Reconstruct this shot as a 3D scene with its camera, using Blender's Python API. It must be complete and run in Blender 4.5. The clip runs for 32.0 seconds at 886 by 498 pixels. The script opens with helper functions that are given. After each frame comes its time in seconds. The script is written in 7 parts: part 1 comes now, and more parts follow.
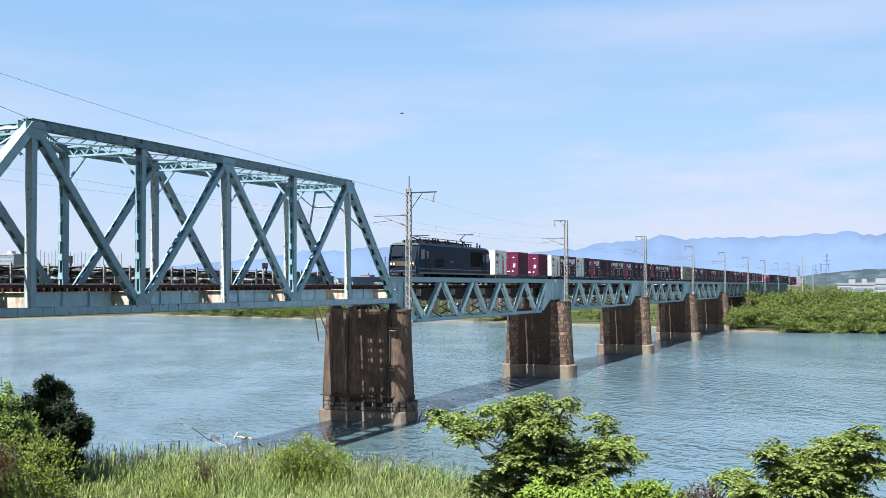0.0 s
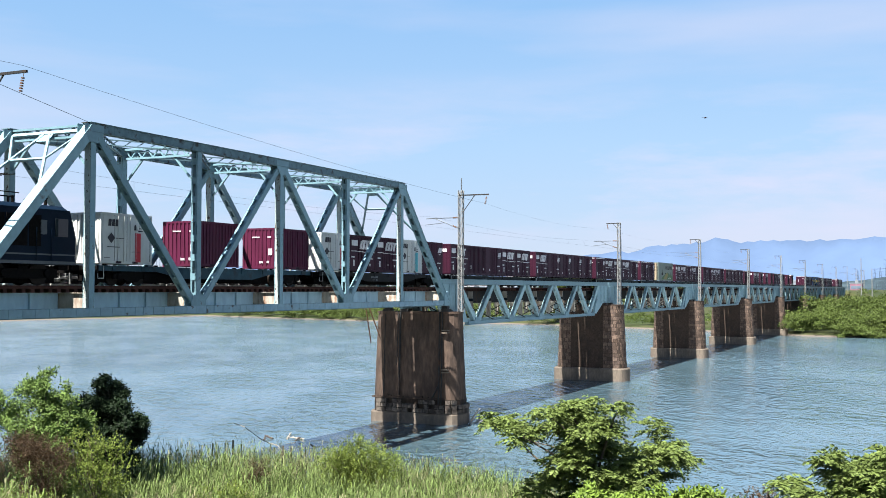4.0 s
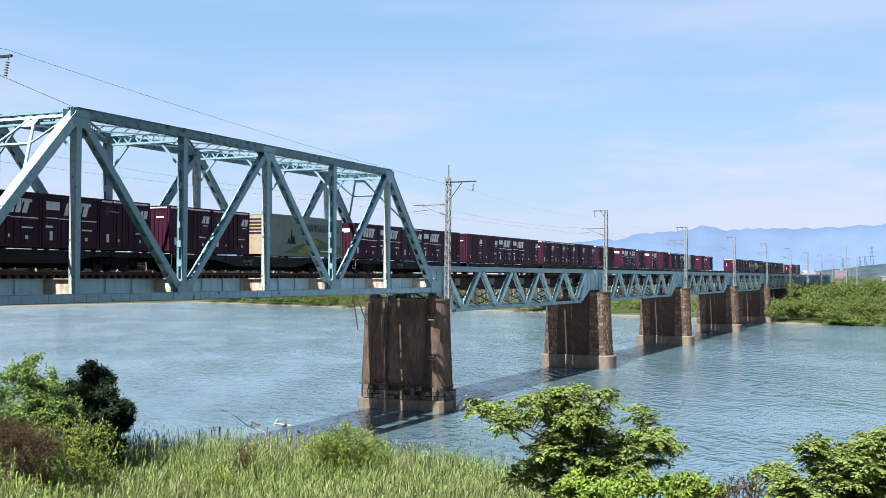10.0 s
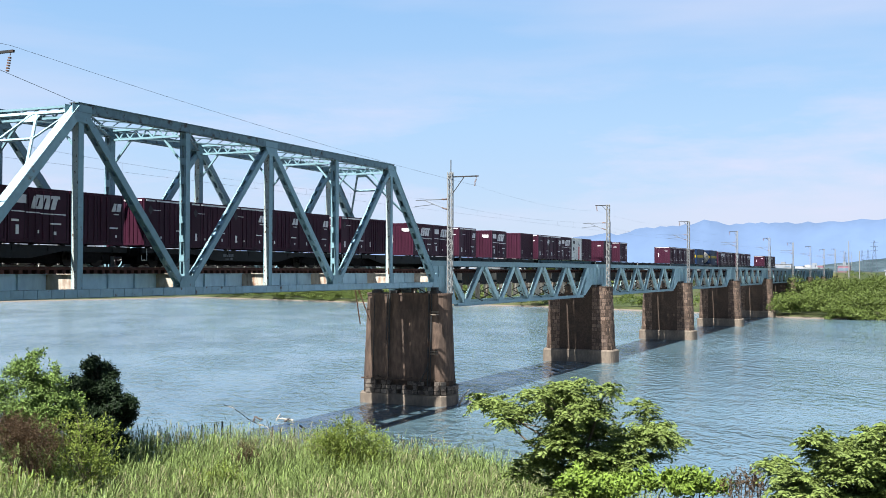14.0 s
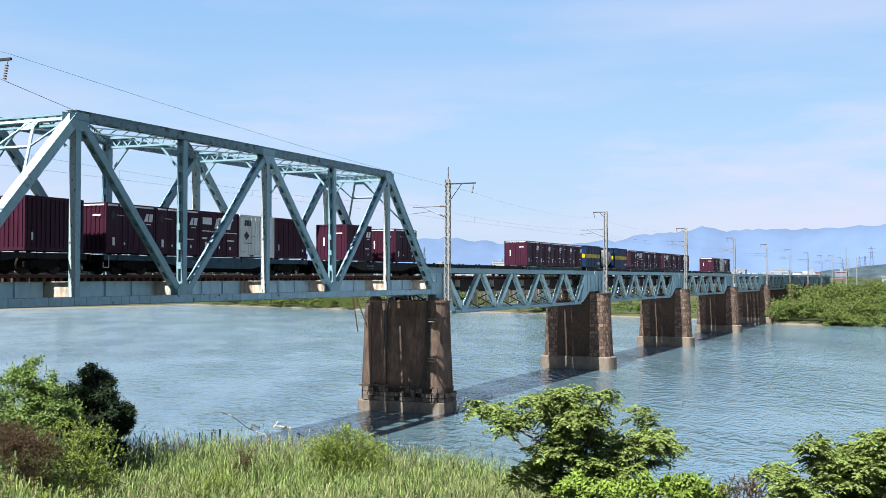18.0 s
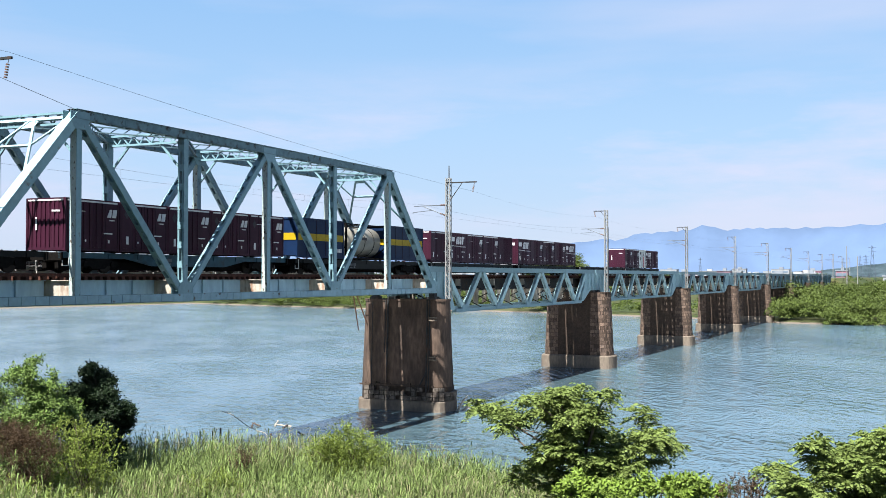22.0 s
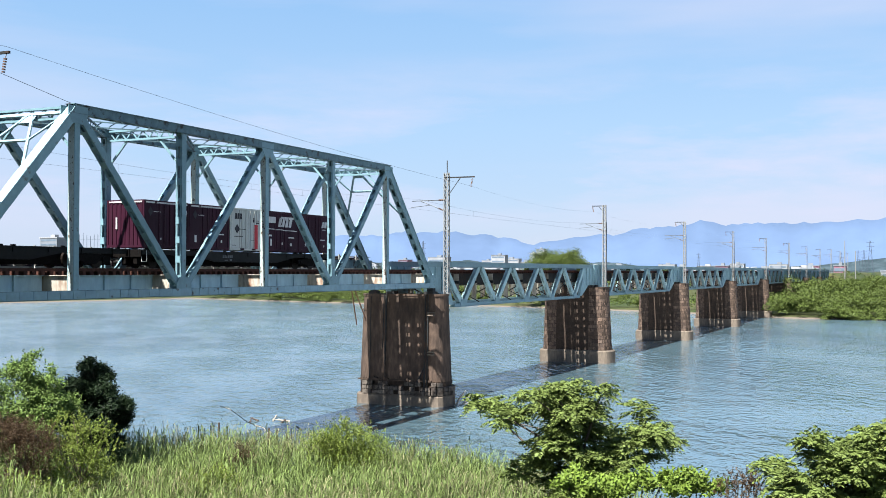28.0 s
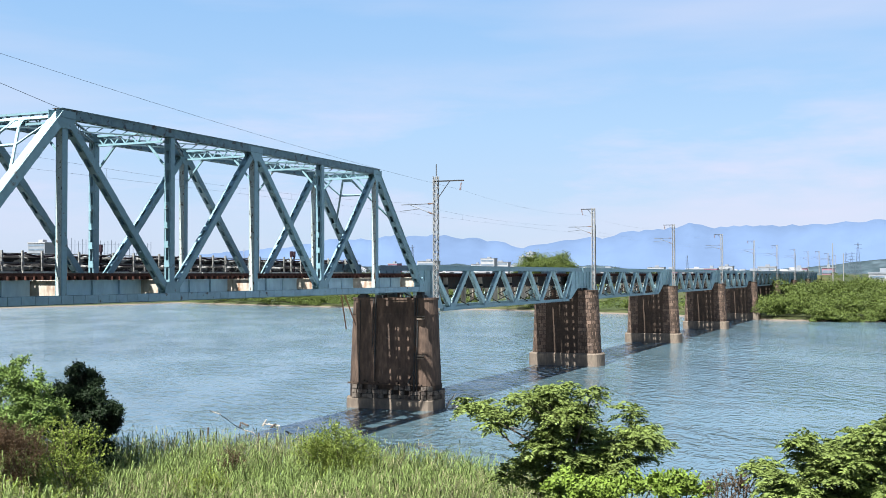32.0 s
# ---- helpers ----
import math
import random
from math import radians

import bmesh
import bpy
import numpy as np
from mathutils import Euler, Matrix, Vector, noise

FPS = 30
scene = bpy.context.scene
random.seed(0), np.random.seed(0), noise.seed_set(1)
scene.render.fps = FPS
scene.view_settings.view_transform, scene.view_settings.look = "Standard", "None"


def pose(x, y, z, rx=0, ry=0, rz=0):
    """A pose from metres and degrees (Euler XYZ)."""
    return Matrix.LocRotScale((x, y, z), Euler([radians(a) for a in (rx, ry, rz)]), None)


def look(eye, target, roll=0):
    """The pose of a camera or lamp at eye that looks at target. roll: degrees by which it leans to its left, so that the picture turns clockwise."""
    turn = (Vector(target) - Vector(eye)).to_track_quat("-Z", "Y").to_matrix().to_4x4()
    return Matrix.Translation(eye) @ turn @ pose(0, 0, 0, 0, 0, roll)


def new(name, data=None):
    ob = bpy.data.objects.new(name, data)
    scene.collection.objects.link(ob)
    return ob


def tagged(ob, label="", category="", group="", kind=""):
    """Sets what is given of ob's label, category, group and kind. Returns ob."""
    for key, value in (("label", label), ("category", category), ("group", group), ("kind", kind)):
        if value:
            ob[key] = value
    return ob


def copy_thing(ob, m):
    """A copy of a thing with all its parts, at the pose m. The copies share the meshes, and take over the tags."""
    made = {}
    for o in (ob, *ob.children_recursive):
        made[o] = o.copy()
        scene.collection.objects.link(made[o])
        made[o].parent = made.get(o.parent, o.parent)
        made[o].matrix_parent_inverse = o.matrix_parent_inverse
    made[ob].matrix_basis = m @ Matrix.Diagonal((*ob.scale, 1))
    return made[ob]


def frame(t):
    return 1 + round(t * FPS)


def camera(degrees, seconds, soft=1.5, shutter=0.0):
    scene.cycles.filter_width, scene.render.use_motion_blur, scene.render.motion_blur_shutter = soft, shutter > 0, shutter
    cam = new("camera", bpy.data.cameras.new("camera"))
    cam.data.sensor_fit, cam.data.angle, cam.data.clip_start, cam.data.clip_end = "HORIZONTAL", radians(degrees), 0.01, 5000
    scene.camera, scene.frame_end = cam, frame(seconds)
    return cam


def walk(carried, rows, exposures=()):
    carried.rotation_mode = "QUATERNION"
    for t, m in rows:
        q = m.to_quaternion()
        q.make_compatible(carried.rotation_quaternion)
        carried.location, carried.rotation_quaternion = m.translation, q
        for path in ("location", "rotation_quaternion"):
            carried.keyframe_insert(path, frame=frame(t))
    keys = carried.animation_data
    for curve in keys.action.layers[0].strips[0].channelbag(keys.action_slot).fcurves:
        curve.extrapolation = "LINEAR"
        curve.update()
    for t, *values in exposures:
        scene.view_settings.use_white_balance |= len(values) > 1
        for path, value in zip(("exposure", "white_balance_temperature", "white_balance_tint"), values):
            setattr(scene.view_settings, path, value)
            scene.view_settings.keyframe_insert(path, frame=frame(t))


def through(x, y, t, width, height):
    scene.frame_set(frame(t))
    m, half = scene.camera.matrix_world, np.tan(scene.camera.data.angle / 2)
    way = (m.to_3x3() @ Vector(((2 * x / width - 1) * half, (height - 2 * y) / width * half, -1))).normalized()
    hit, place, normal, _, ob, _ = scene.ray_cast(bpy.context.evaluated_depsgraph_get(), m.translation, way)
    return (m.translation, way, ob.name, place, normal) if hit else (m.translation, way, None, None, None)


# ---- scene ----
RAIL = 10.94          # rail top over the water, which lies at z = 0
TRACK = 2.55          # the track's centre line
EYE = (-80.68, -35.75, RAIL - 0.115)
cam = camera(44.23, 32.0, soft=0.6)
PATH = [  # seconds, heading from +Y towards +X, tilt, lean
    (0, 67.902, 1.950, -0.163), (0.5, 67.537, 2.053, -0.101), (1, 67.044, 2.165, -0.057), (1.5, 66.491, 2.254, -0.033),
    (2, 65.961, 2.303, -0.014), (2.5, 65.510, 2.292, 0.010), (3, 65.232, 2.234, 0.039), (3.5, 65.129, 2.147, 0.061),
    (5.5, 65.496, 1.868, 0.199), (6, 65.593, 1.815, 0.249), (6.5, 65.684, 1.756, 0.275), (7, 65.775, 1.681, 0.267),
    (7.5, 65.844, 1.625, 0.260), (8, 65.864, 1.590, 0.256), (8.5, 65.866, 1.572, 0.252), (9, 65.866, 1.532, 0.257),
    (9.5, 65.863, 1.482, 0.259), (10, 65.841, 1.395, 0.239), (10.5, 65.829, 1.288, 0.221), (11, 65.825, 1.194, 0.230),
    (11.5, 65.823, 1.135, 0.245), (12, 65.808, 1.088, 0.252), (12.5, 65.787, 1.068, 0.251), (13, 65.763, 1.081, 0.230),
    (13.5, 65.742, 1.094, 0.197), (14, 65.724, 1.118, 0.167), (14.5, 65.711, 1.155, 0.130), (16.5, 65.809, 1.429, 0.108),
    (17, 65.826, 1.464, 0.063), (17.5, 65.843, 1.478, 0.059), (18, 65.852, 1.487, 0.059), (18.5, 65.852, 1.507, 0.053),
    (19, 65.842, 1.522, 0.069), (19.5, 65.840, 1.525, 0.078), (20, 65.837, 1.520, 0.062), (20.5, 65.823, 1.505, 0.053),
    (21, 65.815, 1.472, 0.057), (21.5, 65.818, 1.449, 0.064), (22, 65.818, 1.426, 0.082), (22.5, 65.833, 1.398, 0.100),
    (23, 65.843, 1.364, 0.100), (23.5, 65.856, 1.303, 0.079), (24, 65.866, 1.246, 0.060), (24.5, 65.875, 1.207, 0.057),
    (25, 65.878, 1.207, 0.054), (25.5, 65.876, 1.241, 0.038), (27.5, 65.901, 1.192, 0.031), (28, 65.909, 1.159, 0.089),
    (28.5, 65.922, 1.129, 0.125), (29, 65.937, 1.110, 0.144), (29.5, 65.959, 1.114, 0.151), (30, 66.008, 1.144, 0.143),
    (30.5, 66.084, 1.185, 0.101), (31, 66.192, 1.245, 0.024), (31.5, 66.324, 1.304, -0.055), (32, 66.471, 1.349, -0.128),
]
walk(cam, [(t, pose(*EYE, 90 + tilt, 0, -heading) @ pose(0, 0, 0, 0, 0, lean)) for t, heading, tilt, lean in PATH],
     exposures=[(0, 2.12), (32, 2.12)])

# ---- sky and sun ----
SUN_EL, SUN_AZ = radians(57), math.atan2(-0.996, 0.09)      # azimuth from +Y towards +X
world = bpy.data.worlds.new("sky")
scene.world = world
world.use_nodes = True
wn, wl = world.node_tree.nodes, world.node_tree.links
wn.clear()
sky = wn.new("ShaderNodeTexSky")
sky.sky_type, sky.sun_disc = "NISHITA", False
sky.sun_elevation, sky.sun_rotation = SUN_EL, SUN_AZ
sky.air_density, sky.dust_density, sky.ozone_density = 1.0, 0.4, 2.2
cloud = wn.new("ShaderNodeTexNoise")
cloud.inputs["Scale"].default_value, cloud.inputs["Detail"].default_value = 1.6, 6
cmap = wn.new("ShaderNodeMapping")
cmap.inputs["Scale"].default_value = (1.0, 1.0, 7.0)
ctex = wn.new("ShaderNodeTexCoord")
cramp = wn.new("ShaderNodeValToRGB")
cramp.color_ramp.elements[0].position, cramp.color_ramp.elements[1].position = 0.42, 0.74
cramp.color_ramp.elements[0].color, cramp.color_ramp.elements[1].color = (0, 0, 0, 1), (0.6, 0.6, 0.6, 1)
high = wn.new("ShaderNodeSeparateXYZ")                   # thin haze: bluer overhead, paler towards the horizon
tone = wn.new("ShaderNodeValToRGB")
tone.color_ramp.elements[0].position, tone.color_ramp.elements[1].position = 0.0, 0.32
tone.color_ramp.elements[0].color, tone.color_ramp.elements[1].color = (0.47, 0.57, 0.76, 1), (0.215, 0.455, 0.80, 1)
for where, colour in ((0.13, (0.38, 0.57, 0.82, 1)), (1.0, (0.06, 0.17, 0.42, 1))):
    tone.color_ramp.elements.new(where).color = colour
gain = wn.new("ShaderNodeVectorMath")
gain.operation = "SCALE"
gain.inputs["Scale"].default_value = 10.0
veil = wn.new("ShaderNodeMix")
veil.data_type = "RGBA"
veil.inputs[0].default_value = 0.8
cmix = wn.new("ShaderNodeMix")
cmix.data_type = "RGBA"
cmix.inputs[7].default_value = (6.3, 6.3, 7.7, 1)
back = wn.new("ShaderNodeBackground")
back.inputs["Strength"].default_value = 0.0292
wout = wn.new("ShaderNodeOutputWorld")
wl.new(ctex.outputs["Generated"], cmap.inputs["Vector"])
wl.new(ctex.outputs["Generated"], high.inputs[0])
wl.new(high.outputs["Z"], tone.inputs["Fac"])
wl.new(tone.outputs["Color"], gain.inputs[0])
wl.new(cmap.outputs["Vector"], cloud.inputs["Vector"])
wl.new(cloud.outputs["Fac"], cramp.inputs["Fac"])
wl.new(sky.outputs["Color"], veil.inputs[6])
wl.new(gain.outputs["Vector"], veil.inputs[7])
wl.new(cramp.outputs["Color"], cmix.inputs[0])
wl.new(veil.outputs[2], cmix.inputs[6])
bank = wn.new("ShaderNodeValToRGB")                      # a pale, faintly pink bank of cloud low over the hills
for where, level in ((0.035, 0.0), (0.075, 0.75), (0.13, 0.55), (0.2, 0.0)):
    bank.color_ramp.elements.new(where).color = (level, level, level, 1)
bank.color_ramp.elements[0].color = bank.color_ramp.elements[-1].color = (0, 0, 0, 1)
puff = wn.new("ShaderNodeTexNoise")
puff.inputs["Scale"].default_value, puff.inputs["Detail"].default_value, puff.inputs["Roughness"].default_value = 3.2, 7, 0.6
pmap = wn.new("ShaderNodeMapping")
pmap.inputs["Scale"].default_value, pmap.inputs["Location"].default_value = (1.0, 1.0, 5.0), (0.3, 1.7, 0)
pramp = wn.new("ShaderNodeValToRGB")
pramp.color_ramp.elements[0].position, pramp.color_ramp.elements[1].position = 0.45, 0.68
both = wn.new("ShaderNodeMath")
both.operation = "MULTIPLY"
low = wn.new("ShaderNodeMix")
low.data_type = "RGBA"
low.inputs[7].default_value = (7.0, 6.5, 8.0, 1)
wl.new(high.outputs["Z"], bank.inputs["Fac"])
wl.new(ctex.outputs["Generated"], pmap.inputs["Vector"])
wl.new(pmap.outputs["Vector"], puff.inputs["Vector"])
wl.new(puff.outputs["Fac"], pramp.inputs["Fac"])
wl.new(bank.outputs["Color"], both.inputs[0])
wl.new(pramp.outputs["Color"], both.inputs[1])
wl.new(both.outputs[0], low.inputs[0])
wl.new(cmix.outputs[2], low.inputs[6])
wl.new(low.outputs[2], back.inputs["Color"])
wl.new(back.outputs["Background"], wout.inputs["Surface"])

sun = new("sun", bpy.data.lights.new("sun", "SUN"))
sun.data.energy, sun.data.angle, sun.data.color = 5.0, radians(0.53), (0.98, 0.965, 0.925)
SUN_DIR = Vector((math.sin(SUN_AZ) * math.cos(SUN_EL), math.cos(SUN_AZ) * math.cos(SUN_EL), math.sin(SUN_EL)))
sun.matrix_world = look(Vector((-80, 0, 120)), Vector((-80, 0, 120)) - SUN_DIR)


# ---- materials ----
COLOUR_SCALE = 0.86                               # all base colours scaled down, which deepens the shade at the raised exposure


def material(name, colour, rough=0.6, metal=0.0, grain=8.0, spread=0.25, stain=None, stain_scale=0.8, stain_edge=(0.52, 0.68),
             bump=0.15, bump_scale=None, by_piece=0.0, by_island=0.0, spec=0.12, stretch=(1, 1, 1), glow=0.0):
    """A surface with grain, stains of another colour and fine relief, in metres."""
    colour, stain = [c * COLOUR_SCALE for c in colour], stain and [c * COLOUR_SCALE for c in stain]
    m = bpy.data.materials.new(name)
    m.use_nodes = True
    n, l = m.node_tree.nodes, m.node_tree.links
    b = n["Principled BSDF"]
    b.inputs["Roughness"].default_value, b.inputs["Metallic"].default_value = rough, metal
    b.inputs["Specular IOR Level"].default_value = spec
    tc, mp = n.new("ShaderNodeTexCoord"), n.new("ShaderNodeMapping")
    mp.inputs["Scale"].default_value = stretch
    l.new(tc.outputs["Object"], mp.inputs["Vector"])
    fine = n.new("ShaderNodeTexNoise")
    fine.inputs["Scale"].default_value, fine.inputs["Detail"].default_value = grain, 5
    l.new(mp.outputs["Vector"], fine.inputs["Vector"])
    ramp = n.new("ShaderNodeValToRGB")
    ramp.color_ramp.elements[0].position, ramp.color_ramp.elements[1].position = 0.3, 0.7
    ramp.color_ramp.elements[0].color = (*[c * (1 - spread) for c in colour], 1)
    ramp.color_ramp.elements[1].color = (*[min(1, c * (1 + spread)) for c in colour], 1)
    l.new(fine.outputs["Fac"], ramp.inputs["Fac"])
    out = ramp.outputs["Color"]
    if stain:
        big = n.new("ShaderNodeTexNoise")
        big.inputs["Scale"].default_value, big.inputs["Detail"].default_value = stain_scale, 7
        big.inputs["Roughness"].default_value = 0.65
        l.new(mp.outputs["Vector"], big.inputs["Vector"])
        r2 = n.new("ShaderNodeValToRGB")
        r2.color_ramp.elements[0].position, r2.color_ramp.elements[1].position = stain_edge
        l.new(big.outputs["Fac"], r2.inputs["Fac"])
        mx = n.new("ShaderNodeMix")
        mx.data_type = "RGBA"
        mx.inputs[7].default_value = (*stain, 1)
        l.new(r2.outputs["Color"], mx.inputs[0])
        l.new(out, mx.inputs[6])
        out = mx.outputs[2]
    for amount, node, socket in ((by_piece, "ShaderNodeObjectInfo", "Random"), (by_island, "ShaderNodeNewGeometry", "Random Per Island")):
        if amount:
            src = n.new(node)
            rng = n.new("ShaderNodeMapRange")
            rng.inputs["To Min"].default_value, rng.inputs["To Max"].default_value = 1 - amount, 1 + amount
            hsv = n.new("ShaderNodeHueSaturation")
            l.new(src.outputs[socket], rng.inputs["Value"])
            l.new(rng.outputs["Result"], hsv.inputs["Value"])
            l.new(out, hsv.inputs["Color"])
            out = hsv.outputs["Color"]
    l.new(out, b.inputs["Base Color"])
    if glow:
        l.new(out, b.inputs["Emission Color"])
        b.inputs["Emission Strength"].default_value = glow
    if bump:
        bp = n.new("ShaderNodeBump")
        bp.inputs["Strength"].default_value, bp.inputs["Distance"].default_value = bump, 0.03
        src = fine
        if bump_scale:
            src = n.new("ShaderNodeTexNoise")
            src.inputs["Scale"].default_value, src.inputs["Detail"].default_value = bump_scale, 4
            l.new(mp.outputs["Vector"], src.inputs["Vector"])
        l.new(src.outputs["Fac"], bp.inputs["Height"])
        l.new(bp.outputs["Normal"], b.inputs["Normal"])
    return m


def leaf_material(name, colour, by_island=0.35, through=0.2):
    """Leaves: part of the light passes through."""
    m = material(name, colour, rough=0.55, grain=1.5, spread=0.25, bump=0, by_island=by_island, spec=0.1)
    n, l = m.node_tree.nodes, m.node_tree.links
    b = n["Principled BSDF"]
    tr = n.new("ShaderNodeBsdfTranslucent")
    mix = n.new("ShaderNodeMixShader")
    mix.inputs[0].default_value = through
    l.new(b.inputs["Base Color"].links[0].from_socket, tr.inputs["Color"])
    l.new(b.outputs["BSDF"], mix.inputs[1])
    l.new(tr.outputs["BSDF"], mix.inputs[2])
    l.new(mix.outputs["Shader"], n["Material Output"].inputs["Surface"])
    return m


STEEL = material("blue_steel_paint", (0.136, 0.232, 0.264), 0.45, grain=3, spread=0.12, stain=(0.075, 0.05, 0.038), stain_scale=3.0, stain_edge=(0.60, 0.70), bump=0.08, by_piece=0.08, spec=0.3)
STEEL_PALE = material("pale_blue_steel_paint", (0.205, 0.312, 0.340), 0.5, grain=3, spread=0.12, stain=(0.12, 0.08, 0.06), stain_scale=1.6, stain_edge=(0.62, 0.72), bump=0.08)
STEEL_DEEP = material("weathered_blue_steel_with_shade", (0.098, 0.158, 0.180), 0.5, grain=3, spread=0.2, stain=(0.04, 0.032, 0.028), stain_scale=2.2, stain_edge=(0.54, 0.64), bump=0.1, by_piece=0.1)
STEEL_LIGHT = material("faded_blue_steel_paint", (0.245, 0.355, 0.370), 0.5, grain=3, spread=0.12, stain=(0.10, 0.08, 0.07), stain_scale=1.8, stain_edge=(0.60, 0.70), bump=0.08, by_piece=0.1)
STEEL_FLAKE = material("sunlit_flaking_steel_paint", (0.30, 0.34, 0.32), 0.6, grain=5, spread=0.2, stain=(0.075, 0.045, 0.03), stain_scale=5.0, stain_edge=(0.56, 0.62), bump=0.2, stretch=(1, 1, 0.6))
STEEL_STREAK = material("streaked_blue_steel_paint", (0.165, 0.262, 0.305), 0.5, grain=3, spread=0.12, stain=(0.05, 0.042, 0.036), stain_scale=2.0, stain_edge=(0.62, 0.66), bump=0.08, spec=0.3, by_piece=0.06)
STEEL_DARK = material("dark_steel_and_deck_shade", (0.02205, 0.02303, 0.02352), 0.7, grain=5, spread=0.3, stain=(0.049, 0.02695, 0.01715), stain_scale=1.5, bump=0.2)
RUST = material("rusty_steel", (0.03696, 0.01733, 0.0104), 0.85, grain=9, spread=0.4, stain=(0.01617, 0.00924, 0.00693), stain_scale=3, bump=0.3)
RAILSTEEL = material("rail_steel", (0.096, 0.066, 0.051), 0.5, 0.4, grain=12, spread=0.3, bump=0.1)
SLEEPER = material("brown_sleeper_wood", (0.058, 0.025, 0.018), 0.9, grain=14, spread=0.4, by_piece=0.35, bump=0.3, stretch=(1, 0.2, 1))
STONE = material("brown_stone", (0.04171, 0.0295, 0.02238), 0.92, grain=5, spread=0.3, stain=(0.02543, 0.01932, 0.01628), stain_scale=0.9, stain_edge=(0.45, 0.7), bump=0.6, by_piece=0.25)
RENDER = material("weathered_brown_render", (0.072, 0.050, 0.038), 0.92, grain=4, spread=0.35, stain=(0.030, 0.023, 0.020), stain_scale=0.7, stain_edge=(0.46, 0.66), bump=0.7, stretch=(1, 1, 0.35))
CONCRETE = material("pale_footing_concrete", (0.130, 0.106, 0.083), 0.9, grain=4, spread=0.18, stain=(0.08, 0.064, 0.052), stain_scale=0.9, stain_edge=(0.42, 0.66), bump=0.3, stretch=(1, 1, 0.5))
MAST = material("galvanised_white_paint", (0.1887, 0.1887, 0.1814), 0.55, 0.1, grain=6, spread=0.1, bump=0.05)
WIRE = material("grey_wire", (0.10, 0.11, 0.12), 0.5, 0.6, grain=3, spread=0.1, bump=0)
CERAMIC = material("brown_ceramic", (0.12, 0.07, 0.05), 0.25, grain=3, spread=0.1, bump=0)


# ---- mesh helpers ----
class Shape:
    """Collects faces in world metres."""
    def __init__(self):
        self.v, self.f = [], []

    def add(self, verts, faces):
        k = len(self.v)
        self.v += [tuple(p) for p in verts]
        self.f += [tuple(i + k for i in q) for q in faces]
        return self

    def hexa(self, p):
        return self.add(p, [(3, 2, 1, 0), (4, 5, 6, 7), (0, 1, 5, 4), (1, 2, 6, 5), (2, 3, 7, 6), (3, 0, 4, 7)])

    def box(self, x0, x1, y0, y1, z0, z1):
        return self.hexa([(x0, y0, z0), (x1, y0, z0), (x1, y1, z0), (x0, y1, z0), (x0, y0, z1), (x1, y0, z1), (x1, y1, z1), (x0, y1, z1)])

    def beam(self, p, q, w, h, side=(0, 1, 0)):
        """A bar from p to q, w wide along side, h across it."""
        p, q, s = Vector(p), Vector(q), Vector(side)
        d = (q - p).normalized()
        s = (s - d * s.dot(d))
        if s.length < 1e-5:
            s = Vector((1, 0, 0)) - d * d.x
        s.normalize()
        u = d.cross(s)
        a, b = s * (w / 2), u * (h / 2)
        return self.hexa([p - a - b, p + a - b, p + a + b, p - a + b, q - a - b, q + a - b, q + a + b, q - a + b])

    def rod(self, p, q, r, n=6, r2=None):
        p, q = Vector(p), Vector(q)
        d = (q - p).normalized()
        s = d.orthogonal().normalized()
        u = d.cross(s)
        r2 = r if r2 is None else r2
        ring = [(math.cos(2 * math.pi * i / n), math.sin(2 * math.pi * i / n)) for i in range(n)]
        vs = [p + (s * c + u * e) * r for c, e in ring] + [q + (s * c + u * e) * r2 for c, e in ring]
        fs = [(i, (i + 1) % n, n + (i + 1) % n, n + i) for i in range(n)]
        return self.add(vs, fs + [tuple(range(n))[::-1], tuple(range(n, 2 * n))])

    def prism(self, outline, a, b, axis="y"):
        """An outline (two coordinates) drawn out from a to b along axis."""
        n = len(outline)
        put = {"y": lambda s, t, w: (s, w, t), "x": lambda s, t, w: (w, s, t), "z": lambda s, t, w: (s, t, w)}[axis]
        vs = [put(s, t, a) for s, t in outline] + [put(s, t, b) for s, t in outline]
        return self.add(vs, [(i, (i + 1) % n, n + (i + 1) % n, n + i) for i in range(n)] + [tuple(range(n))[::-1], tuple(range(n, 2 * n))])

    def mesh(self, name, material, origin=(0, 0, 0), smooth=False):
        me = bpy.data.meshes.new(name)
        o = Vector(origin)
        me.from_pydata([Vector(p) - o for p in self.v], [], self.f)
        bm = bmesh.new()
        bm.from_mesh(me)
        bmesh.ops.recalc_face_normals(bm, faces=bm.faces)
        bm.to_mesh(me)
        bm.free()
        me.materials.append(material)
        if smooth:
            for p in me.polygons:
                p.use_smooth = True
        return me


def base_of(ob):
    at = Vector(ob.location)
    while ob.parent:
        ob = ob.parent
        at += ob.location
    return at


def thing(name, at, label, category, group="", kind=""):
    ob = new(name)
    ob.location, ob.empty_display_size = at, 0.3
    return tagged(ob, label, category, group, kind)


def part(name, shape, material, parent, label="", smooth=False):
    """One mesh under a thing or a part; the shape is in world metres."""
    ob = new(name, shape.mesh(name, material, base_of(parent), smooth))
    ob.parent = parent
    if label:
        ob["label"] = label
    return ob


def each_part(name, shape, material, parent, label=""):
    """Every box of the shape as a part of its own."""
    for k in range(0, len(shape.v), 8):
        part(name, Shape().hexa(shape.v[k:k + 8]), material, parent, label)


def alike(name, source, at, parent):
    """Another piece on the mesh of source, at a place in the parent's space."""
    ob = new(name, source.data)
    ob.parent, ob.location = parent, at
    return ob


